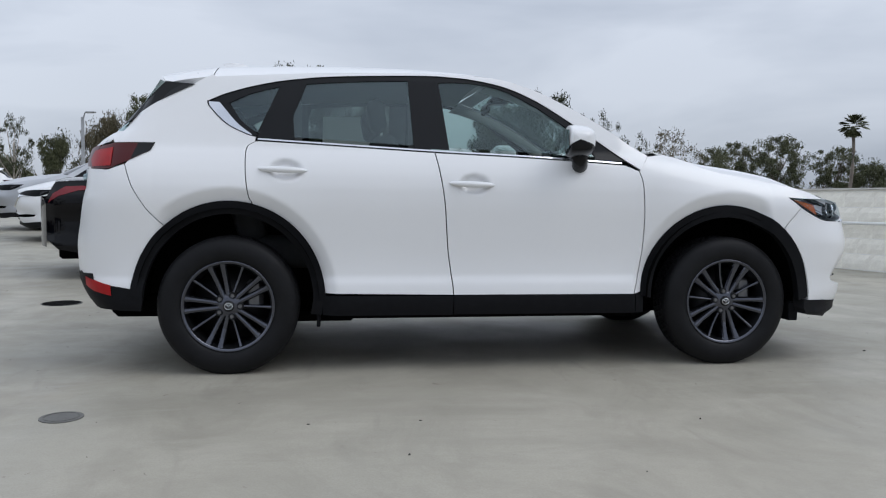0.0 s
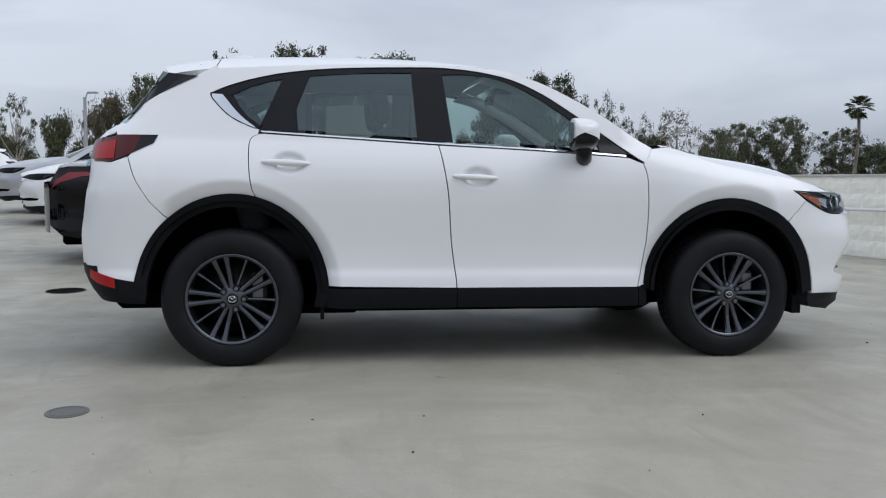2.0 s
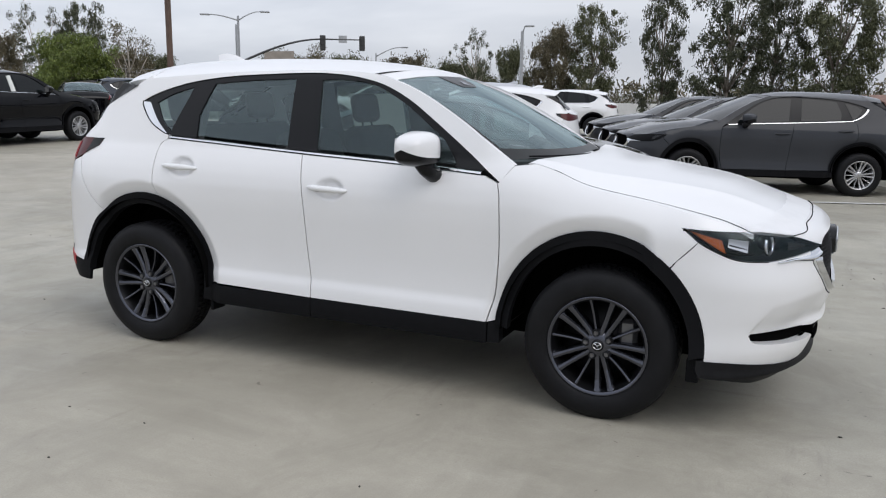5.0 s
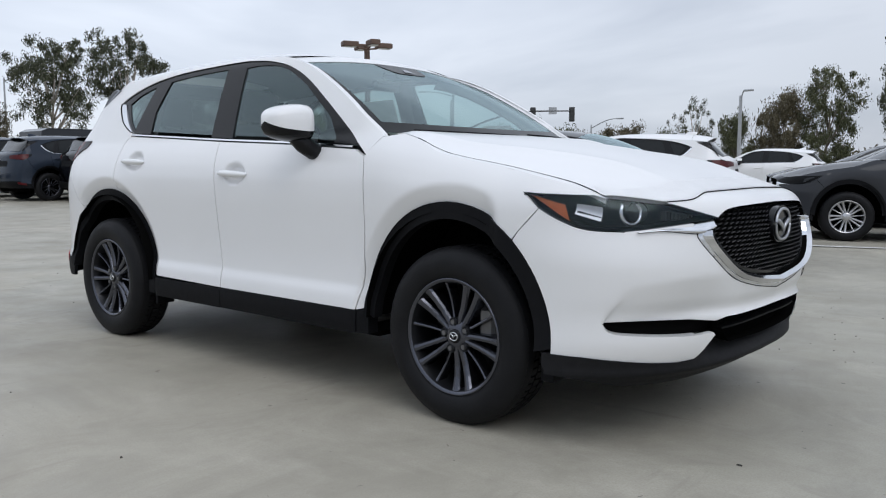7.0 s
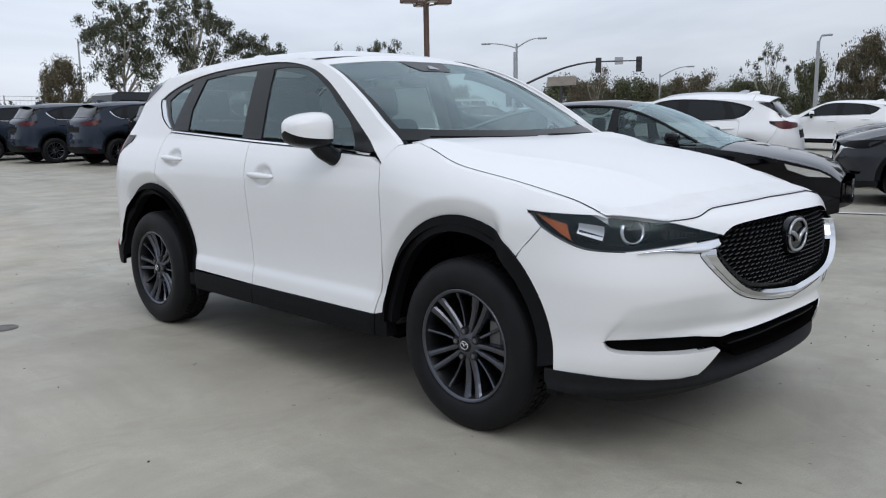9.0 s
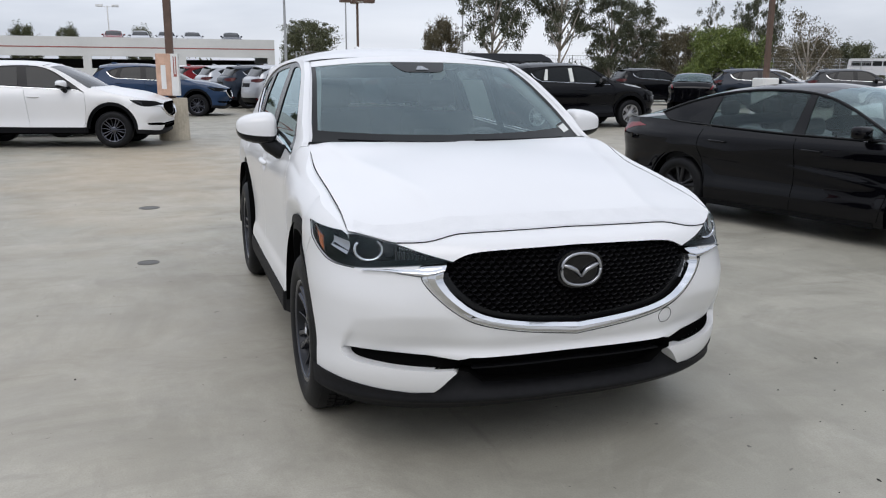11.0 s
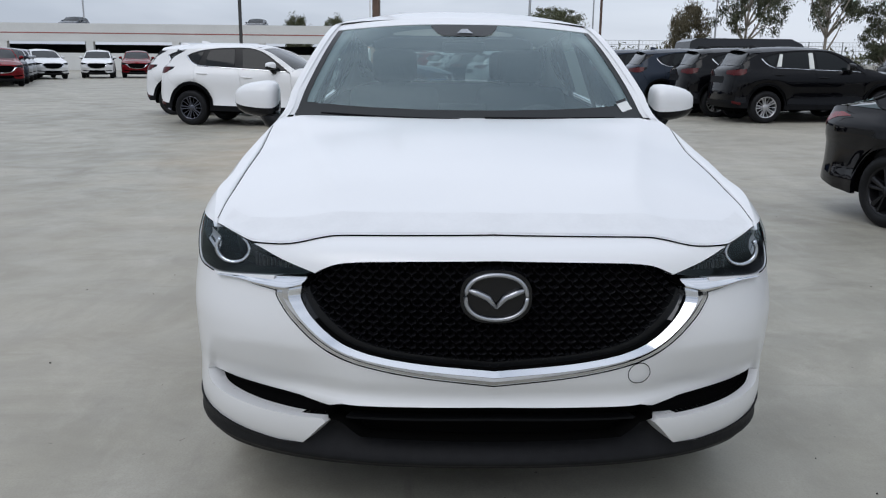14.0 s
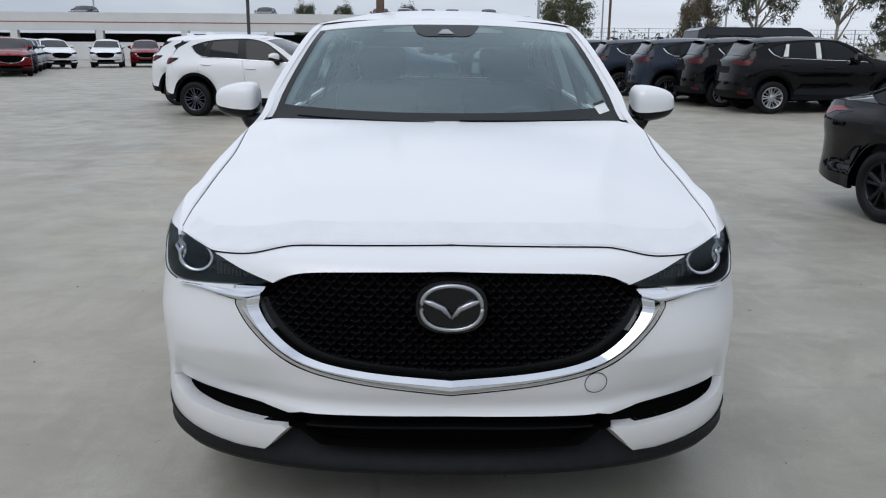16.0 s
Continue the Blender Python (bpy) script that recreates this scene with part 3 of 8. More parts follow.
class Skin:
    """Gathers faces for one mesh; every panel is laid on the right flank, the left one, or both."""

    def __init__(self):
        self.v, self.f, self.s = [], [], []

    def add(self, pts, faces, flip=False, smooth=True):
        n = len(self.v)
        self.v += pts
        self.f += [[n + k for k in (f[::-1] if flip else f)] for f in faces]
        self.s += [smooth] * len(faces)

    def panel(self, poly, fmap, da, db, sides=(-1, 1), depth=0.02, off=0.0, rim=True):
        poly = dense(poly, min(da, db))
        if area(poly) < 0:
            poly = poly[::-1]
        v2, faces = cells(poly, da, db)
        a, b = np.array([p[0] for p in v2]), np.array([p[1] for p in v2])
        x, w, z = (np.broadcast_to(c, a.shape) for c in fmap(a, b, off))
        ea, eb = np.array([p[0] for p in poly]), np.array([p[1] for p in poly])
        x0, w0, z0 = (np.broadcast_to(c, ea.shape) for c in fmap(ea, eb, off))
        x1, w1, z1 = (np.broadcast_to(c, ea.shape) for c in fmap(ea, eb, off - depth))
        n = len(poly)
        for s in sides:
            self.add([(p, s * q, r) for p, q, r in zip(x, w, z)], faces, flip=s > 0)
            if rim:
                ring = [(p, s * q, r) for p, q, r in zip(x0, w0, z0)] + [(p, s * q, r) for p, q, r in zip(x1, w1, z1)]
                self.add(ring, [[i, n + i, n + (i + 1) % n, (i + 1) % n] for i in range(n) if w0[i] > 1e-3 or w0[(i + 1) % n] > 1e-3], flip=s > 0, smooth=False)
        return self

    def grid(self, rows, flip=False, closed=False, smooth=True):
        """Rows of points, all of one length."""
        n = len(rows[0])
        m = n if closed else n - 1
        self.add([p for r in rows for p in r],
                 [[i * n + j, i * n + (j + 1) % n, (i + 1) * n + (j + 1) % n, (i + 1) * n + j] for i in range(len(rows) - 1) for j in range(m)], flip, smooth)
        return self

    def solid(self, bm, smooth=False):
        bm.verts.index_update()
        self.add([tuple(v.co) for v in bm.verts], [[v.index for v in f.verts] for f in bm.faces], smooth=smooth)
        bm.free()
        return self

    def mesh(self, name, material):
        me = bpy.data.meshes.new(name)
        me.from_pydata([tuple(map(float, p)) for p in self.v], [], self.f)
        me.polygons.foreach_set("use_smooth", self.s)
        me.materials.append(material)
        me.update()
        return me


def ellipse(cx, cz, a, b, d0, d1, n=24):
    return [(cx + a * math.cos(radians(d0 + (d1 - d0) * k / n)), cz + b * math.sin(radians(d0 + (d1 - d0) * k / n))) for k in range(n + 1)]


ARCH = {-1: (-1.345, 0.38), 1: (1.335, 0.375)}
AO, AI = (0.487, 0.512), (0.425, 0.445)
belt = curve([(-1.30, 1.228), (-1.21, 1.222), (-1.02, 1.212), (-0.79, 1.200), (-0.28, 1.173), (0.27, 1.149), (0.74, 1.121), (0.85, 1.114)])
DLO_TOP = [(0.765, 1.128), (0.62, 1.232), (0.460, 1.343), (0.30, 1.445), (0.14, 1.518), (-0.016, 1.556), (-0.171, 1.574), (-0.358, 1.579), (-0.787, 1.562), (-1.05, 1.534), (-1.231, 1.497), (-1.375, 1.452), (-1.466, 1.411)]
DLO_REAR = [(-1.466, 1.411), (-1.453, 1.378), (-1.369, 1.292), (-1.265, 1.238), (-1.215, 1.224)]
PILLAR = [(0.90, 1.155), (0.80, 1.215), (0.64, 1.322), (0.475, 1.418), (0.31, 1.500), (0.15, 1.556), (0.05, 1.577)]
B_SEAM = [(-0.282, 1.150), (-0.264, 1.065), (-0.236, 0.887), (-0.218, 0.649), (-0.194, 0.47), (-0.189, 0.405)]
F_SEAM = [(0.806, 0.402), (0.842, 0.558), (0.858, 0.773), (0.850, 0.987), (0.832, 1.068)]
R_SEAM = [(-1.215, 1.198), (-1.257, 1.163), (-1.260, 1.051), (-1.245, 0.922), (-1.229, 0.885)]
HOOD_SIDE = [(1.00, 1.165), (1.10, 1.138), (1.20, 1.097), (1.31, 1.067), (1.57, 1.023), (1.81, 0.973), (1.90, 0.945), (1.975, 0.915)]
LAMP_TIP = float(flank(1.692, 0.930))
# headlamp outline on the nose: distance out, height
LAMP_TOP = [(0.478, 0.842), (0.57, 0.868), (0.66, 0.897), (0.75, 0.915), (0.80, 0.922), (0.86, 0.926), (LAMP_TIP, 0.930)]
LAMP_LOW = [(LAMP_TIP, 0.930), (float(flank(1.764, 0.878)), 0.878), (0.890, 0.832), (0.860, 0.805), (0.795, 0.799), (0.70, 0.812), (0.62, 0.822), (0.54, 0.830), (0.478, 0.842)]
GRILLE_TOP = [(0.0, 0.886), (0.25, 0.881), (0.405, 0.871), (0.484, 0.842)]
GRILLE_LOW = [(0.484, 0.842), (0.515, 0.800), (0.509, 0.770), (0.454, 0.713), (0.361, 0.652), (0.224, 0.620), (0.0, 0.596)]
CHROME_LOW = [(0.0, 0.560), (0.24, 0.596), (0.393, 0.641), (0.503, 0.725), (0.570, 0.786)]
HOOD_NOSE = [(0.0, 0.936), (0.229, 0.933), (0.40, 0.929), (0.463, 0.923), (0.556, 0.905), (0.657, 0.898)]


def shift(pts, dx, dz=0.0):
    return [(a + dx, b + dz) for a, b in pts]


def nose_pts(pts):
    """Turns (out, height) into (q, z)."""
    return [(float(front_q(w, z)), z) for w, z in pts]


def belt_line(x0, x1, dz, n=12):
    return [(x0 + (x1 - x0) * k / n, float(belt(x0 + (x1 - x0) * k / n)) + dz) for k in range(n + 1)]


def lathe(skin, profile, cx, cz, s, n=48, flip=False):
    """Turns a profile of (radius, out) round an axle at cx, cz; s: side."""
    rows = []
    for k in range(n + 1):
        a = 2 * math.pi * k / n
        rows.append([(cx + r * math.cos(a), s * w, cz + r * math.sin(a)) for r, w in profile])
    return skin.grid(rows, flip=flip)
# ---- car materials ----


def car_paint(name, color, flake=0.0, rough=0.35):
    dark = max(color) < 0.2
    m = mat(name, color, 0.5 if dark else rough, 0.0 if dark else flake, var=0.03, scale=1.2, fine=400, coat=1.0 if dark else 0.6, spec=0.0 if dark else 0.5)
    m.node_tree.nodes["Principled BSDF"].inputs["Coat Roughness"].default_value = 0.03 if dark else 0.14
    m.node_tree.nodes["Principled BSDF"].inputs["Coat IOR"].default_value = 1.27 if dark else 1.5
    return m


M_WHITE = car_paint("white_pearl_paint", (0.76, 0.76, 0.76))
M_BLACKP = car_paint("black_car_paint", (0.002, 0.002, 0.003), 0.3)
M_BLACKP.node_tree.nodes["Principled BSDF"].inputs["Coat IOR"].default_value = 1.33
M_NAVY = car_paint("dark_blue_grey_paint", (0.025, 0.033, 0.048), 0.4)
M_BLUE = car_paint("blue_car_paint", (0.022, 0.045, 0.095), 0.4)
M_GREY = car_paint("machine_grey_paint", (0.040, 0.0425, 0.048), 0.5)
M_SILVER = car_paint("silver_car_paint", (0.42, 0.43, 0.45), 0.6)
M_REDP = car_paint("dark_red_car_paint", (0.16, 0.006, 0.010), 0.4)
M_TRIM = mat("black_textured_plastic", (0.0075, 0.0078, 0.009), 0.55, var=0.15, scale=30, fine=300, bump=0.15, spec=0.08)
M_LIP = mat("grey_black_lip_plastic", (0.0170, 0.0172, 0.0185), 0.5, var=0.15, scale=30, fine=300, bump=0.12, spec=0.05)
M_GLOSSBLACK = mat("gloss_black_trim", (0.009, 0.0095, 0.0105), 0.20, spec=0.20)
M_RUBBER = mat("tyre_rubber", (0.0095, 0.0097, 0.0108), 0.55, var=0.25, scale=12, fine=90, bump=0.2, spec=0.16)
M_ALLOY = mat("dark_grey_alloy", (0.100, 0.104, 0.122), 0.20, 0.95, var=0.06, scale=10)
M_ALLOYLIGHT = mat("silver_alloy", (0.52, 0.52, 0.53), 0.3, 0.9, var=0.06, scale=10)
# barrel and disc colours are darkened to hold the shade behind the spokes
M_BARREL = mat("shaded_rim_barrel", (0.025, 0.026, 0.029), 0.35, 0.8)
M_DISC = mat("shaded_brake_disc", (0.016, 0.016, 0.018), 0.5, 0.3, var=0.15, scale=15)
M_CHROME = mat("chrome", (0.70, 0.71, 0.73), 0.08, 1.0)
M_STEEL = mat("brake_steel", (0.16, 0.16, 0.165), 0.4, 0.8, var=0.15, scale=15)
M_SEAT = mat("black_seat_cloth", (0.022, 0.023, 0.025), 0.85, var=0.15, scale=25, bump=0.2)
M_CABIN = mat("dark_cabin_plastic", (0.035, 0.036, 0.038), 0.65, var=0.1, scale=10)
M_LINER = mat("grey_headliner", (0.26, 0.27, 0.26), 0.9, var=0.05, scale=10)
M_WELL = mat("wheel_well_liner", (0.004, 0.004, 0.004), 0.95, spec=0.0)
M_RED = mat("red_lamp_lens", (0.34, 0.004, 0.006), 0.35, coat=0.0, spec=0.25, var=0.2, scale=20)
M_REDLENS = mat("saloon_lamp_lens", (0.16, 0.006, 0.012), 0.25, coat=0.2, spec=0.3)
M_REDDARK = mat("dark_red_lamp_lens", (0.06, 0.002, 0.003), 0.3, coat=0.0, spec=0.25)
M_AMBER = mat("amber_reflector", (0.40, 0.085, 0.008), 0.25, coat=0.3, var=0.25, scale=40)
M_LAMPIN = mat("lamp_housing", (0.006, 0.0063, 0.007), 0.35, spec=0.10, var=0.2, scale=20)
M_LAMPDIM = mat("dim_lamp_reflector", (0.035, 0.036, 0.038), 0.3, 0.7)
M_LAMPMID = mat("satin_lamp_reflector", (0.36, 0.37, 0.385), 0.25, 0.9, var=0.3, scale=50)
M_LAMPREF = mat("lamp_reflector", (0.75, 0.76, 0.78), 0.15, 0.9)
M_TROUGH = mat("satin_chrome_trough", (0.50, 0.51, 0.53), 0.35, 0.6)
M_BADGE = mat("badge_silver", (0.40, 0.41, 0.43), 0.28, 0.9)
M_FILM = mat("milky_protective_film", (0.70, 0.70, 0.70), 0.42, var=0.05, scale=14, fine=90, coat=0.2)
M_PAPER = mat("white_paper", (0.72, 0.73, 0.70), 0.8, var=0.06, scale=20)
M_GLASS = glass("green_tinted_glass", (0.80, 0.95, 0.92), 0.72, face=0.075)
M_SCREEN = glass("green_windscreen_glass", (0.80, 0.95, 0.93), 0.74, face=0.125, edge=0.60)
M_GLASSDARK = glass("privacy_glass", (0.78, 0.92, 0.88), 0.54, face=0.095)
M_SALOONGLASS = glass("smoked_saloon_glass", (0.80, 0.92, 0.90), 0.50, face=0.05, edge=0.5)
M_LENS = glass("clear_lens", (0.95, 0.97, 1.0), 0.90, face=0.03, edge=0.22)
M_CARGLASS = mat("dark_car_glass", (0.006, 0.008, 0.0085), 0.03, spec=0.30)
M_SHEET = mat("translucent_paper", (0.55, 0.56, 0.53), 0.8, var=0.06, scale=12)
sheet_nodes, sheet_links = M_SHEET.node_tree.nodes, M_SHEET.node_tree.links
see_through = sheet_nodes.new("ShaderNodeBsdfTranslucent")
see_through.inputs["Color"].default_value = (0.50, 0.52, 0.48, 1)
sheet_mix = sheet_nodes.new("ShaderNodeMixShader")
sheet_mix.inputs["Fac"].default_value = 0.45
sheet_links.new(sheet_nodes["Principled BSDF"].outputs[0], sheet_mix.inputs[1])
sheet_links.new(see_through.outputs[0], sheet_mix.inputs[2])
sheet_links.new(sheet_mix.outputs[0], sheet_nodes["Material Output"].inputs["Surface"])
# ---- the crossover ----


def build_wheel(owner, cx, s, lod, alloy, turn=-2.0):
    """A wheel: tyre with tread, fifteen-spoke rim, cap, nuts and disc."""
    hub = new("wheel")
    hub.parent = owner
    n = 64 if lod else 28
    R, cz = TYRE_R, WHEEL_Z
    k = Skin()
    lathe(k, [(0.228, 0.872), (0.236, 0.889), (0.250, 0.899), (0.275, 0.905), (0.300, 0.905), (0.322, 0.898), (0.338, 0.888), (0.350, 0.874), (R, 0.852), (R, 0.83)], cx, cz, s, n, s < 0)
    lathe(k, [(R, 0.834), (R - 0.009, 0.830), (R - 0.009, 0.716), (R, 0.712)] if lod else [(R, 0.83), (R, 0.715)], cx, cz, s, n, s < 0)
    if lod:
        for row, (a, b) in enumerate(((0.829, 0.800), (0.792, 0.756), (0.748, 0.718))):
            for j in range(66):
                m = Matrix.Translation((cx, 0, cz)) @ Matrix.Rotation(-2 * math.pi * (j + 0.37 * row) / 66, 4, "Y")
                bm = bmesh.new()
                box(bm, (R - 0.012, min(s * a, s * b), -0.0130), (R, max(s * a, s * b), 0.0130), m=m)
                k.solid(bm)
    lathe(k, [(R, 0.715), (0.345, 0.690), (0.30, 0.675), (0.23, 0.69)], cx, cz, s, n, s < 0)
    if lod:
        # shoulder blocks
        for j in range(72):
            a = 2 * math.pi * j / 72
            m = Matrix.Translation((cx, 0, cz)) @ Matrix.Rotation(-a, 4, "Y")
            bm = bmesh.new()
            box(bm, (R - 0.022, min(s * 0.848, s * 0.868), -0.0105), (R - 0.0045, max(s * 0.848, s * 0.868), 0.0105), m=m)
            k.solid(bm)
    part("tyre", k.mesh("tyre", M_RUBBER), None, hub, "black rubber tyre with road tread")
    k = Skin()
    lathe(k, [(0.200, 0.70), (0.205, 0.80), (0.209, 0.862), (0.220, 0.885)], cx, cz, s, n, s < 0)
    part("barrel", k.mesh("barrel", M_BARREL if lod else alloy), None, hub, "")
    k = Skin()
    lathe(k, [(0.220, 0.885), (0.229, 0.893), (0.235, 0.892), (0.238, 0.876)], cx, cz, s, n, s < 0)
    lathe(k, [(0.001, 0.868), (0.040, 0.868), (0.062, 0.858), (0.070, 0.84), (0.072, 0.80)], cx, cz, s, n // 2, s < 0)
    for g in range(5):
        # a thin spoke beyond each nut, and a pair of broad ones drawn together at the hub
        for da, db_, w0, w1, drop in ((0, 0, 0.0070, 0.0080, 0.005), (27.5, 21, 0.0140, 0.0155, 0.0), (44.5, 51, 0.0140, 0.0155, 0.0)):
            a, b = radians(72 * g + turn + da), radians(72 * g + turn + db_)
            ro, ri = 0.219, (0.066 if da == 0 else 0.040)
            po, pi_ = (cx + ro * math.cos(a), cz + ro * math.sin(a)), (cx + ri * math.cos(b), cz + ri * math.sin(b))
            d = Vector((po[0] - pi_[0], po[1] - pi_[1])).normalized()
            t = Vector((-d.y, d.x))
            rows = []
            for f in (0.0, 0.2, 0.45, 0.7, 0.9, 1.0):
                c = Vector(pi_).lerp(Vector(po), f)
                hw = (w0 + (w1 - w0) * f) * (1 + 0.35 * max(0.0, (f - 0.85) / 0.15))
                top = 0.864 + 0.018 * f - 0.010 * math.sin(math.pi * f) - drop
                rows.append([(c.x + t.x * u * hw, s * v, c.y + t.y * u * hw) for u, v in ((-1.1, top - 0.050), (-1.0, top - 0.010), (-0.62, top - 0.001), (0.0, top + 0.001), (0.62, top - 0.001), (1.0, top - 0.010), (1.1, top - 0.050))])
            k.grid(rows, flip=s > 0, smooth=False)
    part("rim", k.mesh("rim", alloy), None, hub, "")
    k = Skin()
    lathe(k, [(0.001, 0.60 + 0.19), (0.150, 0.79), (0.150, 0.76), (0.2, 0.745), (0.205, 0.70)], cx, cz, s, n // 2, s < 0)
    # steel disc coloured near black, as shaded by the spokes
    part("brake_disc", k.mesh("brake_disc", M_DISC if lod else M_WELL), None, hub, "steel brake disc, darkened for the shade behind the spokes")
    if lod:
        k = Skin()
        lathe(k, [(0.001, 0.876), (0.022, 0.876), (0.028, 0.871), (0.029, 0.866)], cx, cz, s, 24, s < 0)
        cap = part("hub_cap", k.mesh("hub_cap", M_GLOSSBLACK), None, hub, "black cap with a silver mark")
        bm = bmesh.new()
        ring = [(cx + 0.02 * math.cos(a), s * 0.878, cz + 0.016 * math.sin(a)) for a in [2 * math.pi * i / 20 for i in range(21)]]
        tube(bm, ring, 0.0022, 6)
        tube(bm, [(cx - 0.015, s * 0.878, cz + 0.009), (cx - 0.005, s * 0.878, cz + 0.004), (cx, s * 0.878, cz - 0.006), (cx + 0.005, s * 0.878, cz + 0.004), (cx + 0.015, s * 0.878, cz + 0.009)], 0.0022, 6)
        part("badge", bm, M_CHROME, cap, smooth=True)
        for g in range(5):
            a = radians(72 * g + turn)
            bm = bmesh.new()
            p = (cx + 0.057 * math.cos(a), s * 0.845, cz + 0.057 * math.sin(a))
            rod(bm, p, (p[0], s * 0.872, p[2]), 0.0125, 0.0105, 6)
            part("lug_nut", bm, M_STEEL, hub)
            # a dark raised ring gives the shade of a recess round the nut
            k = Skin()
            lathe(k, [(0.0125, 0.8650), (0.0175, 0.8685), (0.0190, 0.8660), (0.0195, 0.845)], p[0], p[2], s, 16, s < 0)
            part("nut_well", k.mesh("nut_well", M_BARREL), None, hub)
        bm = bmesh.new()
        box(bm, (cx + 0.08, min(s * 0.78, s * 0.83), cz - 0.02), (cx + 0.17, max(s * 0.78, s * 0.83), cz + 0.13), 0.02)
        part("brake_caliper", bm, M_STEEL, hub)
    return hub


def build_seat(owner, x, y, rear_bench=False):
    seat = new("rear_seat" if rear_bench else "front_seat")
    seat.parent = owner
    ww = 0.62 if rear_bench else 0.26
    bm = bmesh.new()
    box(bm, (x - 0.28, y - ww, 0.52), (x + 0.28, y + ww, 0.70), 0.06, seg=3)
    part("cushion", bm, M_SEAT, seat, smooth=True)
    bm = bmesh.new()
    m = Matrix.Translation((x - 0.26, y, 0.66)) @ Matrix.Rotation(radians(-16), 4, "Y")
    box(bm, (-0.08, -ww, 0.0), (0.08, ww, 0.62), 0.06, m, 3)
    part("backrest", bm, M_SEAT, seat, smooth=True)
    for yy in ((y - 0.38, y + 0.38) if rear_bench else (y,)):
        bm = bmesh.new()
        m = Matrix.Translation((x - 0.44, yy, 1.28)) @ Matrix.Rotation(radians(-10), 4, "Y")
        box(bm, (-0.045, -0.13, 0.0), (0.055, 0.13, 0.19), 0.045, m, 3)
        for d in (-0.06, 0.06):
            rod(bm, m @ Vector((0, d, -0.08)), m @ Vector((0, d, 0.05)), 0.007, n=6)
        part("headrest", bm, M_SEAT, seat, smooth=True)


def drawn_in(poly, d):
    """The same outline, drawn in by d on all sides."""
    n = len(poly)
    area = sum(poly[i - 1][0] * poly[i][1] - poly[i][0] * poly[i - 1][1] for i in range(n))
    out = []
    for i in range(n):
        a, b = poly[i - 1], poly[(i + 1) % n]
        ex, ez = b[0] - a[0], b[1] - a[1]
        ln = math.hypot(ex, ez) or 1.0
        sg = d / ln * (1 if area > 0 else -1)
        out.append((poly[i][0] - ez * sg, poly[i][1] + ex * sg))
    return out


def wing_crest(x):
    """How far the wing's top reaches in over the edge of the bonnet at x."""
    ze = float(np.interp(x, [p[0] for p in HOOD_CHAIN], [p[1] for p in HOOD_CHAIN]))
    edge = 0.784 + 0.013 * float(smoothstep(0.96, 1.25, x))
    return max(0.0, float(flank(min(x, 1.975), ze)) - edge) * float(smoothstep(1.0, 1.08, x))


def hood_raw(u, t):
    """u: 0 middle to 1 edge; t: 0 cowl to 1 front edge."""
    x0 = 1.035 - 0.075 * u**2
    x1 = 2.197 - 0.012 * u**2 - 0.212 * u**7
    x = x0 + (x1 - x0) * t
    ze = float(np.interp(x, [p[0] for p in HOOD_CHAIN], [p[1] for p in HOOD_CHAIN]))
    we = float(flank(x, ze)) if x < 1.975 else 0.80 - 1.0 * (x - 1.975)
    zm = float(hood_mid(x))
    we -= wing_crest(x)
    w = u * we
    z = ze + (zm - ze) * (1 - u**2.3)
    ridge = 0.40 + 0.30 * (2.1 - x) / 1.1
    d = w - ridge
    z += 0.018 * math.exp(-math.sqrt(d * d + 0.00008) / (0.042 if d > 0 else 0.10)) * min(1.0, (2.25 - x) * 2.5) * (1 - u**6)
    return x, w, z


def hood_point(u, t):
    x, w, z = hood_raw(u, t)
    # the front edge is drawn onto the nose, along the lamps
    g = max(0.0, (t - 0.70) / 0.30) ** 2
    if g > 0:
        we_ = EDGE_W * u
        zn = float(np.interp(we_, EDGE_WS, EDGE_ZS)) + 0.0018
        xn, wn_, _ = front(front_q(we_, zn), zn)
        dx, dw, dz_ = float(xn) - hood_raw(u, 1.0)[0], float(wn_) - hood_raw(u, 1.0)[1], zn - hood_raw(u, 1.0)[2]
        x, w, z = x + dx * g, w + dw * g, z + dz_ * g
    return x, w, z


HOOD_CHAIN = chain(HOOD_SIDE, 5)
EDGE_W = 0.800
EDGE = [p for p in chain(HOOD_NOSE, 6) if p[0] < 0.64] + [p for p in chain(LAMP_TOP, 6) if p[0] > 0.67]
EDGE_WS, EDGE_ZS = [p[0] for p in EDGE], [p[1] for p in EDGE]


def screen_point(u, v):
    """The windscreen: u 0 middle to 1 pillar, v 0 cowl to 1 roof."""
    p = np.array(chain([(0.845, 1.170), (0.64, 1.305), (0.475, 1.400), (0.31, 1.484), (0.13, 1.550), (0.065, 1.570)], 6))
    i = v * (len(p) - 1)
    ex, ez = np.interp(i, range(len(p)), p[:, 0]), np.interp(i, range(len(p)), p[:, 1])
    ew = float(flank(ex, ez)) - 0.055 + 0.012 * v
    mx = 1.065 + (0.125 - 1.065) * v
    mz = 1.165 + (1.606 - 1.165) * v + 0.05 * v * (1 - v)
    return mx + (ex - mx) * u**2.2, ew * u, mz + (ez - mz) * u**2.2


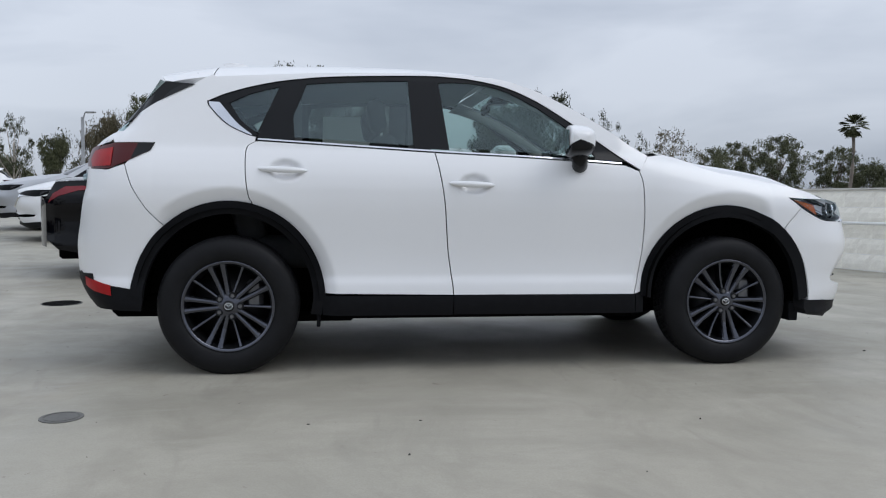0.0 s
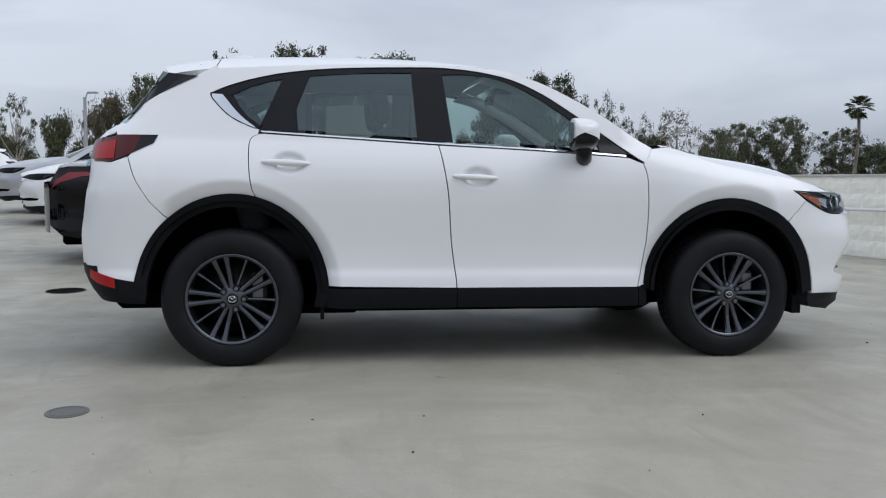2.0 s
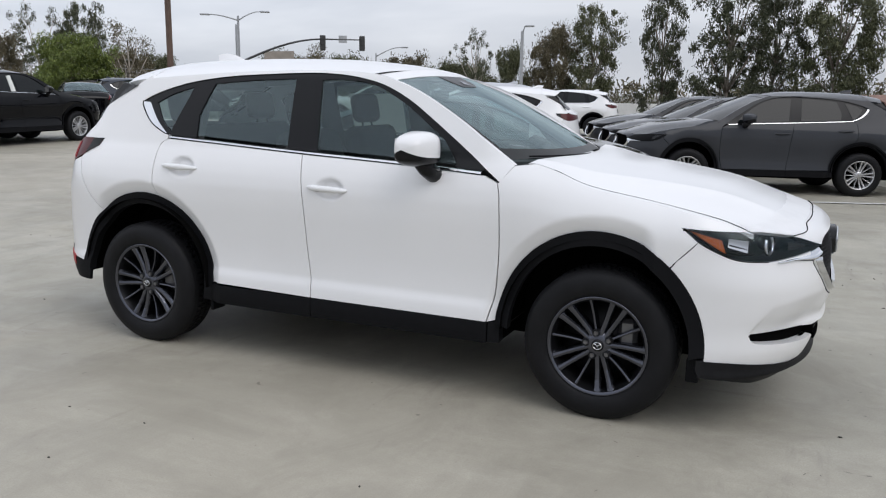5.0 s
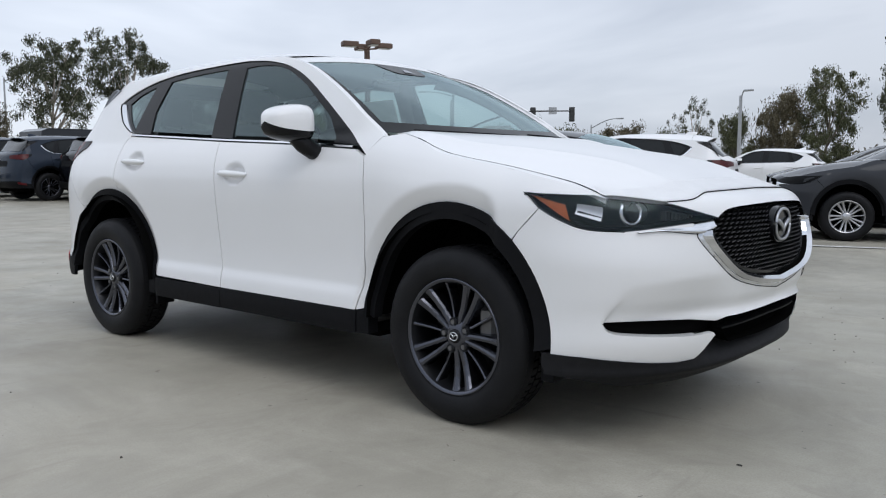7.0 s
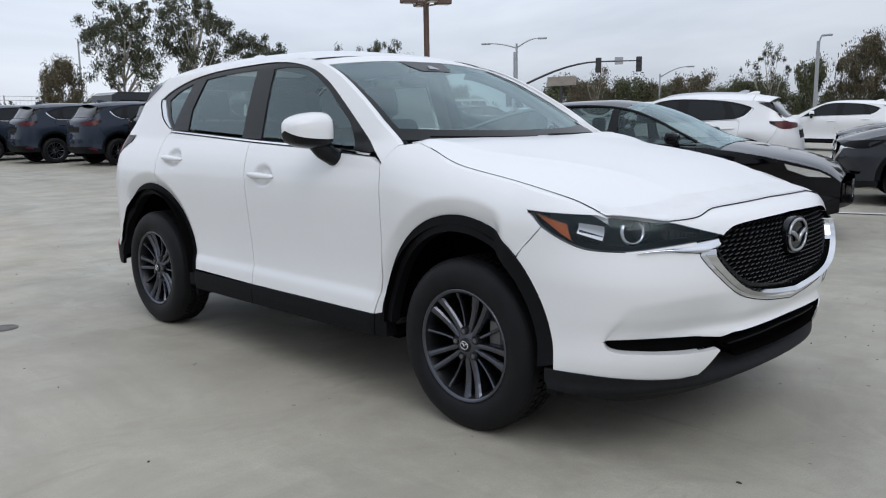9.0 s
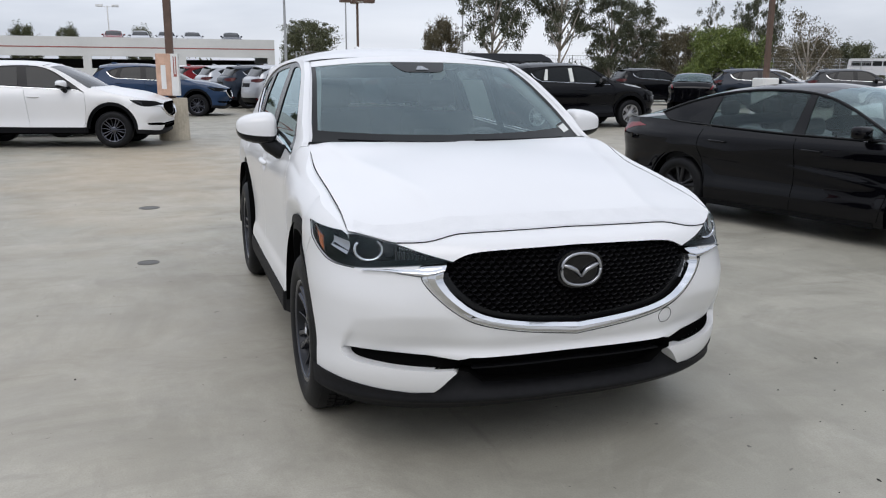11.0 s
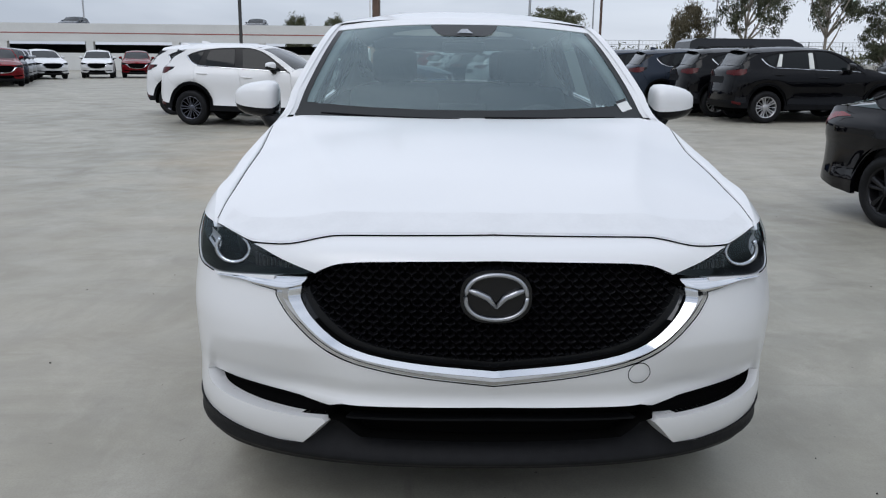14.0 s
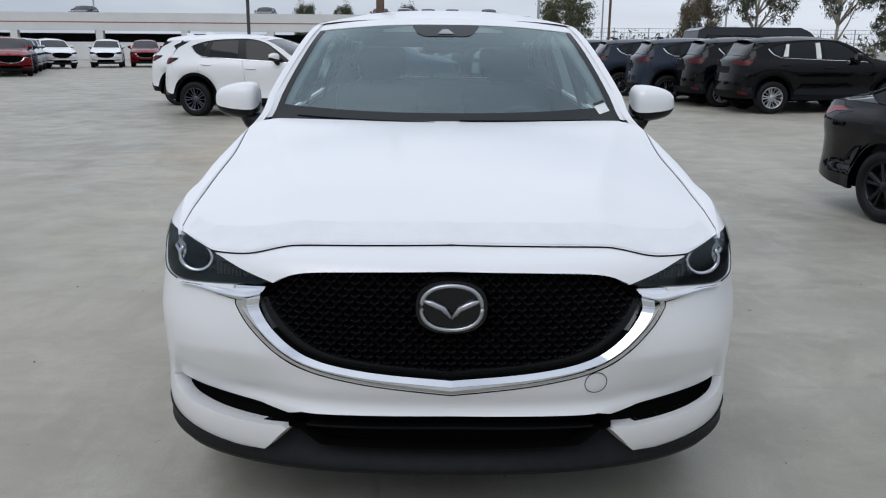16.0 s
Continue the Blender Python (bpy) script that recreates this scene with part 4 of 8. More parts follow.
def crossover(name, label, paint, lod=1, alloy=None, group="", chrome_pillars=False, at=None, interior=None):
    """A five-door crossover in full; lod 1 is the one that stands close, lod 0 those behind."""
    car = thing(name, label, "car", group, at=at)
    alloy = alloy or M_ALLOY
    interior = lod if interior is None else interior
    d = 0.0115 if lod else 0.09
    gl_front, gl_rear = (M_GLASS, M_GLASSDARK) if interior else (M_CARGLASS, M_CARGLASS)

    def one(pname, poly, material, fmap=on_flank, parent=None, sides=(-1, 1), lbl="", da=d, db=d, **kw):
        k = Skin()
        k.panel(poly, fmap, da, db, sides, **kw)
        return part(pname, k.mesh(pname, material), None, parent or car, lbl)

    arch_r, arch_f = ARCH[-1], ARCH[1]

    def door_skin(a, b, o=0.0):
        """The flank with a shallow cup behind each handle."""
        w = flank(a, b, o)
        for cx, cz in ((-0.078, 0.987), (-1.060, 1.052)):
            r2 = ((a - cx) / 0.088) ** 2 + ((b - cz) / 0.054) ** 2
            w = w - 0.026 * np.clip((1 - r2) * 1.6, 0, 1) * lod
        return a, w, b
    for s in (-1, 1):
        S = (s,)
        # doors
        fd = one("front_door", belt_line(-0.275, 0.735, -0.022)[::-1] + chain(shift(B_SEAM, 0.003)[0:]) + chain(F_SEAM) + [(0.760, 1.098)], paint, door_skin, sides=S)
        rd_low = ellipse(*arch_r, *AO, 4, 76)
        rd = one("rear_door", belt_line(-1.19, -0.286, -0.022) + chain(shift(B_SEAM, -0.003)) + rd_low + chain(R_SEAM)[::-1], paint, door_skin, sides=S)
        # handles: a bar over a shallow cup
        for door, x0, x1, zz in ((fd, -0.213, 0.027, 0.987), (rd, -1.198, -0.952, 1.052)):
            k = Skin()
            rows = []
            for i in range(13):
                f = i / 12
                x = x0 + (x1 - x0) * f
                out = float(flank(x, zz)) + 0.010 + 0.024 * math.sin(math.pi * min(1, max(0, f))) ** 0.45
                h = 0.017 * (0.35 + 0.65 * math.sin(math.pi * f) ** 0.4)
                rows.append([(x, s * (out - 0.020 + 0.018 * math.cos(a)), zz + h * math.sin(a) - 0.008 * (f - 0.5)) for a in [2 * math.pi * j / 10 for j in range(10)]])
            k.grid(rows, closed=True)
            part("door_handle", k.mesh("door_handle", paint), None, door, "painted bar handle")
        # flank frame: quarter, roof rail and front pillar in one pressing
        qp = ellipse(*arch_r, *AO, 77, 131) + chain([(-1.744, 0.847), (-1.814, 0.959), (-1.856, 1.072)])
        qp += [(-1.838, 1.096), (-1.738, 1.142), (-1.718, 1.186), (-1.932, 1.186)] + chain([(-1.955, 1.235), (-1.86, 1.31), (-1.70, 1.415), (-1.535, 1.505), (-1.445, 1.558)])
        qp += [(x, float(rail(x))) for x in np.linspace(-1.43, 0.04, 14)] + chain(PILLAR)[::-1]
        qp += [(0.845, 1.075)] + chain(DLO_TOP) + chain(DLO_REAR)[1:] + chain(shift(R_SEAM, -0.005))
        one("flank_panel", qp, paint, sides=S, depth=0.03)
        # front wing
        fw = chain(shift(F_SEAM, 0.006)) + [(0.852, 1.085), (0.90, 1.15)] + chain(shift(HOOD_SIDE, 0, -0.003)) + [(1.94, 0.923), (1.86, 0.925), (1.77, 0.928), (1.689, 0.933)]
        fw += [(1.725, 0.906), (1.763, 0.876), (1.684, 0.793)] + ellipse(*arch_f, *AO, 48.8, 176)
        k = Skin()
        k.panel(fw, on_flank, d, d, S, depth=0.03)
        rows = []
        for x, z in chain(shift(HOOD_SIDE, 0, -0.003), 5):
            w0, c = float(flank(x, z)), wing_crest(x)
            rows.append([(x, s * (w0 - c * f), z + 0.004 * math.sin(f * math.pi * 0.7) * min(1.0, c / 0.02)) for f in (0.0, 0.3, 0.65, 0.97)] + [(x, s * (w0 - c * 0.985), z - 0.02)])
        k.grid(rows, flip=s < 0)
        part("front_wing", k.mesh("front_wing", paint), None, car)
        # arch trims
        for (cx, cz), lo, hi in ((arch_r, 2, 176), (arch_f, 0, 178)):
            one("arch_trim", ellipse(cx, cz, *AO, lo, hi, 30) + ellipse(cx, cz, *AI, hi + 2, lo - 2, 30), M_TRIM, sides=S, off=0.008, depth=0.05, lbl="black plastic wheel-arch trim")
            k = Skin()
            rows = [[(cx + (AI[0] + 0.03) * math.cos(radians(a)), s * w, cz + (AI[1] + 0.03) * math.sin(radians(a))) for w in (0.90, 0.75, 0.52)] for a in range(0, 181, 9)]
            k.grid(rows)
            k.add([(cx + (AI[0] + 0.05) * math.cos(radians(a)), s * 0.53, cz + (AI[1] + 0.05) * math.sin(radians(a))) for a in range(0, 181, 9)], [list(range(21))], smooth=False)
            part("wheel_well", k.mesh("wheel_well", M_WELL), None, car, "black wheel-well liner")
        # sill cladding, split at the doors
        for a, b in ((-0.872, -0.192), (-0.186, 0.812), (0.818, 0.868)):
            one("sill_trim", [(a, 0.300), (b, 0.298), (b + (0.004 if b < 0.8 else 0), 0.399), (a, 0.402)], M_TRIM, sides=S, off=0.004, depth=0.06, lbl="black plastic sill cladding")
        one("sill_trim", [(-0.935, 0.305), (-0.876, 0.302), (-0.868, 0.415), (-0.915, 0.415)], M_TRIM, sides=S, off=0.004, depth=0.06)
        # glass house: black frame, panes, bright strips
        frame_poly = chain(DLO_TOP) + chain(DLO_REAR)[1:] + belt_line(-1.205, 0.765, -0.001)
        one("window_frame", frame_poly, M_GLOSSBLACK, sides=S, off=-0.016, depth=0.012, lbl="black window surround") if not interior else None
        panes = [("front_window", gl_front, chain([(-0.205, 1.180), (-0.249, 1.540)], 2) + chain([(-0.15, 1.545), (0.0, 1.534), (0.13, 1.498), (0.292, 1.415), (0.442, 1.310), (0.52, 1.255)]) + [(0.60, 1.150)] + belt_line(0.59, -0.2, 0.012)),
                 ("rear_window", gl_rear, [(-1.017, 1.222), (-1.026, 1.338), (-0.957, 1.514)] + chain([(-0.957, 1.514), (-0.7, 1.535), (-0.416, 1.546)]) + [(-0.393, 1.195)] + belt_line(-0.41, -1.0, 0.012)),
                 ("quarter_window", gl_rear, chain([(-1.36, 1.398), (-1.25, 1.452), (-1.085, 1.498)]) + [(-1.195, 1.250)] + chain([(-1.215, 1.242), (-1.29, 1.300), (-1.36, 1.398)]))]
        for pn, gm, poly in panes:
            pane = one(pn, poly, gm, sides=S, off=-0.014 if interior else -0.010, rim=False, lbl="tinted side glass")
            pane.visible_shadow = not interior
        if interior:
            # the surround is built of strips between the panes
            strips = [chain(DLO_TOP[3:])[0:] + [(-1.36, 1.398)] + chain([(-1.36, 1.398), (-1.25, 1.452), (-1.085, 1.498)]) + chain([(-0.957, 1.514), (-0.7, 1.535), (-0.416, 1.546)]) + chain([(-0.249, 1.540), (-0.15, 1.545), (0.0, 1.534), (0.13, 1.498), (0.292, 1.415)]),
                      chain(DLO_TOP[:4]) + chain([(0.292, 1.415), (0.442, 1.310), (0.52, 1.255)]) + [(0.60, 1.150), (0.60, float(belt(0.6))), (0.74, float(belt(0.74)))],
                      [(-0.249, 1.540), (-0.416, 1.546), (-0.393, float(belt(-0.393))), (-0.203, float(belt(-0.203)))],
                      [(-0.957, 1.514), (-1.026, 1.338), (-1.017, float(belt(-1.017))), (-1.212, float(belt(-1.212))), (-1.195, 1.250), (-1.085, 1.498)],
                      [(-1.195, 1.250), (-1.085, 1.498), (-1.10, 1.493), (-1.208, 1.246)]]
            for st in strips:
                one("window_frame", st, M_GLOSSBLACK, sides=S, off=-0.008, depth=0.02, lbl="black window surround")
            one("window_frame", chain([(-1.410, 1.408), (-1.320, 1.298), (-1.228, 1.222)]) + [(-1.205, 1.238)] + chain([(-1.205, 1.238), (-1.285, 1.302), (-1.352, 1.400)]), M_GLOSSBLACK, sides=S, off=-0.010, depth=0.01)
            bm = bmesh.new()
            tube(bm, [(a, s * (float(flank(a, b)) - 0.001), b) for a, b in chain(DLO_REAR, 5)], 0.0032, 6)
            part("shut_line", bm, M_WELL, car, smooth=True)
            one("window_frame", [(-1.466, 1.408), (-1.36, 1.398), (-1.25, 1.452), (-1.28, 1.482), (-1.40, 1.440)], M_GLOSSBLACK, sides=S, off=-0.010, depth=0.01)
        one("belt_strip", belt_line(-1.205, 0.742, -0.006, 20) + belt_line(0.742, -1.205, -0.014, 20), M_CHROME, sides=S, off=0.003, depth=0.02, da=0.05, lbl="bright metal belt strip")
        one("quarter_strip", chain(shift(DLO_REAR, 0.006, -0.004)) + (chain([(-1.225, 1.226), (-1.315, 1.298), (-1.405, 1.404)]) + [(-1.46, 1.407)] if lod else chain(shift(DLO_REAR, 0.034, -0.002))[::-1]), M_CHROME, sides=S, off=-0.002, depth=0.02, lbl="bright metal window corner")
        if chrome_pillars:
            for x in (-0.34, -1.03):
                one("pillar_film", [(x - 0.055, float(belt(x)) + 0.01), (x + 0.055, float(belt(x)) + 0.01), (x + 0.035, 1.53), (x - 0.06, 1.52)] if x > -0.5 else
                    [(-1.13, 1.235), (-1.03, 1.235), (-0.985, 1.50), (-1.045, 1.505)], M_PAPER, sides=S, off=0.004, lbl="white protective film on the pillar")
        # mirror
        mir = new("door_mirror")
        mir.parent = car
        rows = []
        for f in (0.0, 0.015, 0.05, 0.13, 0.28, 0.45, 0.62, 0.78, 0.89, 0.955, 0.985, 1.0):
            yy = 0.868 + 0.208 * f
            e = max(0.03, (1 - abs(2 * f - 1) ** 7) ** 0.34)
            top, low = 1.306 - 0.006 * f - 0.036 * f**3, 1.130 + 0.006 * f + 0.034 * f**3
            xf, xb = 0.560 - 0.055 * f**2, 0.402 - 0.018 * f
            zc, xc = 1.215 + 0.006 * f, xb + 0.05
            ring = []
            for j in range(28):
                a = 2 * math.pi * j / 28
                ca, sa = math.cos(a), math.sin(a)
                px = xc + e * ((xf - xc) * abs(ca) ** 0.75 if ca > 0 else -(xc - xb) * abs(ca) ** 0.35)
                pz = zc + e * ((top - zc) * abs(sa) ** 0.55 if sa > 0 else -(zc - low) * abs(sa) ** 0.55)
                ring.append((px, s * yy, pz))
            rows.append(ring)
        up, lowk = Skin(), Skin()
        tops, lows = list(range(-1, 16)), list(range(15, 28))
        up.grid([[r[j % 28] for j in tops] for r in rows], flip=s > 0)
        lowk.grid([[r[j % 28] for j in lows] for r in rows], flip=s > 0)
        for kk, js in ((up, tops), (lowk, lows)):
            kk.add([rows[0][j % 28] for j in js], [list(range(len(js)))], flip=s < 0)
            kk.add([rows[-1][j % 28] for j in js], [list(range(len(js)))], flip=s > 0)
        part("mirror_cap", up.mesh("mirror_cap", paint), None, mir, "painted mirror housing")
        bm = bmesh.new()
        bm.from_mesh(lowk.mesh("mirror_base", M_GLOSSBLACK))
        tube(bm, [(0.50, s * 0.80, 1.085), (0.50, s * 0.86, 1.095), (0.485, s * 0.90, 1.125), (0.47, s * 0.925, 1.17)], [0.040, 0.042, 0.044, 0.05], 12)
        part("mirror_base", bm, M_GLOSSBLACK, mir, "black mirror foot", smooth=True)
        k = Skin()
        k.add([(0.399, s * 0.90, 1.168), (0.384, s * 1.04, 1.178), (0.384, s * 1.04, 1.272), (0.399, s * 0.90, 1.282)], [[0, 1, 2, 3]], smooth=False)
        part("mirror_glass", k.mesh("mirror_glass", M_CHROME), None, mir)
        # tail lamp, reflector
        tl = new("tail_lamp")
        tl.parent = car
        on_tail = on_flank
        one("lens", [(-1.722, 1.184), (-1.93, 1.183), (-2.05, 1.158), (-2.085, 1.10), (-2.06, 1.05), (-1.943, 1.050), (-1.835, 1.094), (-1.738, 1.144)], M_REDDARK, parent=tl, sides=S, off=0.004, depth=0.03, da=0.02, db=0.02, lbl="dark red lamp lens")
        one("light_block", [(-1.93, 1.160), (-2.045, 1.145), (-2.07, 1.10), (-2.05, 1.062), (-1.93, 1.065)], M_RED if lod else M_REDDARK, parent=tl, sides=S, off=0.007, depth=0.01, da=0.02, db=0.02, lbl="bright red lamp segment")
        one("lamp_tip", [(-1.722, 1.184), (-1.80, 1.184), (-1.83, 1.100), (-1.738, 1.144)], M_GLOSSBLACK, parent=tl, sides=S, off=0.0065, depth=0.01, da=0.02, db=0.02)
        one("rear_reflector", [(-2.085, 0.495), (-1.93, 0.462), (-1.925, 0.410), (-2.03, 0.428), (-2.08, 0.45)], M_RED if lod else M_REDDARK, sides=S, off=0.006, depth=0.02, da=0.02, db=0.02, lbl="red bumper reflector")
        # rear bumper corner and black valance
        one("rear_bumper_side", ellipse(*arch_r, *AO, 131.5, 172) + [(-1.83, 0.447), (-1.95, 0.463), (-2.09, 0.50), (-2.15, 0.53), (-2.16, 0.72), (-2.13, 0.93), (-2.10, 1.04), (-1.945, 1.044), (-1.861, 1.072)] + chain([(-1.861, 1.072), (-1.819, 0.959), (-1.749, 0.847)]), paint, sides=S)
        one("rear_valance_side", [(-1.775, 0.335), (-1.98, 0.338), (-2.07, 0.385), (-2.13, 0.52), (-2.085, 0.497), (-1.95, 0.459), (-1.825, 0.443), (-1.825, 0.42), (-1.765, 0.40)], M_TRIM, sides=S, off=0.003, lbl="black plastic lower bumper")
        one("screen_side_trim", [(-1.545, 1.498), (-1.62, 1.502), (-1.680, 1.508), (-1.90, 1.290), (-1.94, 1.248), (-1.86, 1.312), (-1.70, 1.418)], M_GLOSSBLACK, sides=S, off=-0.004, lbl="black trim beside the rear screen")
        # front lamp
        hl = new("headlight")
        hl.parent = car
        fine = 0.02 if lod else 0.05
        lens_poly = nose_pts(chain(LAMP_TOP) + chain(LAMP_LOW)[1:])
        fr = lambda a, b, o=0.0: front(a, b, o)
        one("housing", drawn_in(lens_poly, 0.003), M_LAMPIN, fr, hl, S, da=fine, db=fine, off=-0.115 if lod else -0.002, depth=-0.11 if lod else 0.02, lbl="dark lamp housing")
        if lod:
            ax0, ax1, aw = 1.706, 1.856, LAMP_TIP - 0.012
            az = lambda x, f: 0.9255 - 0.036 * (x - ax0) / 0.15 - f * (0.006 + 0.050 * (x - ax0) / 0.15)
            aout = lambda x, z: min(aw, float(flank(x, z)) - 0.006)
            xs_ = [ax0 + (ax1 - ax0) * i / 8 for i in range(9)]
            k = Skin()
            k.grid([[(x + 0.02 * f, s * aout(x + 0.02 * f, az(x, f)), az(x, f)) for f in (0.0, 0.25, 0.5, 0.75, 1.0)] for x in xs_], flip=s > 0)
            part("amber_reflector", k.mesh("amber_reflector", M_AMBER), None, hl, "amber side reflector")
            k = Skin()
            k.grid([[(x + 0.02 * f + 0.003, s * (aout(x + 0.02 * f, az(x, f)) - 0.004), az(x, f)) for f in (-0.1, 0.5, 1.1)] for x in xs_])
            part("reflector_back", k.mesh("reflector_back", M_LAMPIN), None, hl)
        else:
            one("amber_reflector", nose_pts([(LAMP_TIP - 0.004, 0.9120), (0.870, 0.900), (0.862, 0.880), (0.862, 0.838), (0.870, 0.838), (0.882, 0.868)]), M_LAMPDIM, fr, hl, S, da=fine, db=fine, off=0.002)
        if lod:
            # a chrome trough behind the projector that looks sideways
            k = Skin()
            rows = []
            for i in range(9):
                f = i / 8
                x, w0 = 1.880 + 0.078 * f, 0.852 - 0.045 * f
                row = []
                for j in range(9):
                    g = j / 8
                    z = 0.893 - 0.012 * f - g * (0.036 + 0.014 * f)
                    row.append((x, s * min(w0 - 0.012 * (1 - g) - 0.006 * math.sin(math.pi * g), float(flank(x, z)) - 0.004), z))
                rows.append(row)
            k.grid(rows, flip=s > 0)
            part("chrome_trough", k.mesh("chrome_trough", M_TROUGH), None, hl, "chrome reflector trough")
            k = Skin()
            k.grid([[(x + 0.004, y - s * 0.004, z) for x, y, z in (r[0], r[4], r[8])] for r in rows])
            part("trough_back", k.mesh("trough_back", M_LAMPIN), None, hl)
            for i in range(9):
                # upright fins of the inner lamp
                w = 0.655 - 0.0125 * i
                zt, zb = 0.868 - 0.0022 * i, 0.834 + 0.0006 * i
                xa, wa, _ = front(front_q(w, 0.85), 0.85, -0.035)
                bm = bmesh.new()
                box(bm, (float(xa) - 0.022, min(s * (w - 0.0045), s * (w + 0.0045)), zb), (float(xa) - 0.004, max(s * (w - 0.0045), s * (w + 0.0045)), zt), 0.002)
                part("fin", bm, M_LAMPDIM, hl)
            top_w, top_z = [p[0] for p in LAMP_TOP], [p[1] for p in LAMP_TOP]
            ring = []
            for i in range(41):
                a = radians(140 + 270 * i / 40)
                w, z = 0.740 - 0.050 * math.cos(a), 0.862 + 0.041 * math.sin(a)
                if z < np.interp(w, top_w, top_z) - 0.008:
                    # the ring faces nearly straight ahead, deeper in the lamp on its inner side
                    xs0, xo = float(front(front_q(w, z), z, -0.018)[0]), float(front(front_q(0.790, 0.862), 0.862, -0.018)[0])
                    ring.append(Vector((xo + (xs0 - xo) * 0.25, s * w, z)))
            x, w, z = front(front_q(0.740, 0.860), 0.860, -0.100)
            c = Vector((float(x), s * float(w), 0.860))
            bm = bmesh.new()
            tube(bm, ring, 0.0066, 8)
            part("projector_ring", bm, M_LAMPREF, hl, "bright ring round the projector", smooth=True)
            bm = bmesh.new()
            bmesh.ops.create_uvsphere(bm, u_segments=24, v_segments=12, radius=0.040, matrix=Matrix.Translation(c))
            part("projector", bm, mat("projector_glass", (0.045, 0.047, 0.050), 0.12, 0.3, spec=0.4), hl, "dark glass projector", smooth=True)
            ln = one("lens", lens_poly, M_LENS, fr, hl, S, da=fine, db=fine, off=0.001, rim=False, lbl="clear headlamp lens")
            ln.visible_shadow = False
    # bumper cover: one piece right round
    fr = lambda a, b, o=0.0: front(a, b, o)
    low_edge = [(0.437, 0.414), (0.50, 0.352), (0.525, 0.330), (0.60, 0.325), (0.70, 0.333), (0.79, 0.345), (0.86, 0.356)]
    fog_low = [(0.437, 0.425), (0.52, 0.422), (0.62, 0.426), (0.72, 0.433), (0.80, 0.444), (0.820, 0.478)]
    fog_top = [(0.820, 0.478), (0.73, 0.482), (0.62, 0.480), (0.52, 0.474), (0.430, 0.464)]
    arch_f_edge = [(x, z) for x, z in ellipse(*arch_f, *AO, -6, 48, 14) if x > 1.62]
    bumper = nose_pts(chain(CHROME_LOW)) + nose_pts([(0.60, 0.795)]) + nose_pts(chain(LAMP_LOW)[::-1][10:-6]) + [(float(front_qx(1.7655, 0.8745)), 0.8745), (float(front_qx(1.6865, 0.7915)), 0.7915)]
    cut_z = 0.478
    edge_q = [(float(front_qx(x, z)), z) for x, z in arch_f_edge[::-1]]
    q_cut = float(np.interp(cut_z, [p[1] for p in edge_q[::-1]], [p[0] for p in edge_q[::-1]]))
    bumper += [p for p in edge_q if p[1] > cut_z + 0.002] + [(q_cut, cut_z)] + nose_pts([(0.820, cut_z)]) + nose_pts(chain(fog_top)[1:]) + nose_pts([(0.392, 0.478), (0.2, 0.481), (0.0, 0.482)])
    blade = [(q_cut, cut_z)] + [p for p in edge_q if p[1] < cut_z - 0.002] + nose_pts(low_edge[::-1]) + nose_pts(chain(fog_low)[1:-1]) + nose_pts([(0.820, cut_z)])

    def dented(a, b, o=0.0):
        x, w, z = front(a, b, o)
        # the hollow above each fog slot, and the step under the grille
        top = 0.640 - 0.030 * smoothstep(0.60, 0.84, w)
        g = np.clip((top - z) / 0.135, 0, 1) * smoothstep(0.36, 0.56, w) * (1 - smoothstep(0.816, 0.846, w + 0.25 * (z - 0.49)))
        x = x - 0.043 * g
        x = x + 0.016 * np.exp(-(((z - 0.475) / 0.02) ** 2)) * smoothstep(0.72, 0.4, w)
        return x, w, z

    k = Skin()
    k.panel(bumper, dented, 0.014 if lod else 0.06, 0.012 if lod else 0.05, depth=0.03)
    cover = part("front_bumper", k.mesh("front_bumper", paint), None, car, "painted front bumper cover")
    for s in (-1, 1):
        k = Skin()
        k.panel(blade, fr, 0.02 if lod else 0.06, 0.02 if lod else 0.05, (s,), depth=0.05)
        part("lower_blade", k.mesh("lower_blade", paint), None, cover)
    upper = nose_pts(chain(HOOD_NOSE)) + nose_pts([(0.652, 0.893)]) + nose_pts(chain(LAMP_TOP)[::-1][24:]) + nose_pts(chain(GRILLE_TOP)[::-1])
    one("nose_panel", upper, paint, fr, da=0.02, db=0.01, depth=0.03)
    one("grille", nose_pts(chain(GRILLE_TOP) + chain(GRILLE_LOW)[1:]), M_WELL, fr, da=0.03, db=0.03, off=-0.05, depth=-0.05, lbl="black grille backing")
    one("grille_lip", nose_pts(chain(GRILLE_LOW)[8:] + [(w * 0.972, z + 0.012 + 0.004 * (1 - w)) for w, z in chain(GRILLE_LOW)[8:][::-1]]), M_GLOSSBLACK, fr, da=0.03, db=0.02, off=-0.018, depth=0.03)
    up_line, low_line = np.array(chain([(0.512, 0.806), (0.506, 0.770), (0.452, 0.711), (0.361, 0.650), (0.224, 0.617), (0.0, 0.593)], 14)), np.array(chain([(0.584, 0.791), (0.574, 0.769), (0.516, 0.712), (0.402, 0.627), (0.243, 0.582), (0.0, 0.548)], 14))
    k = Skin()
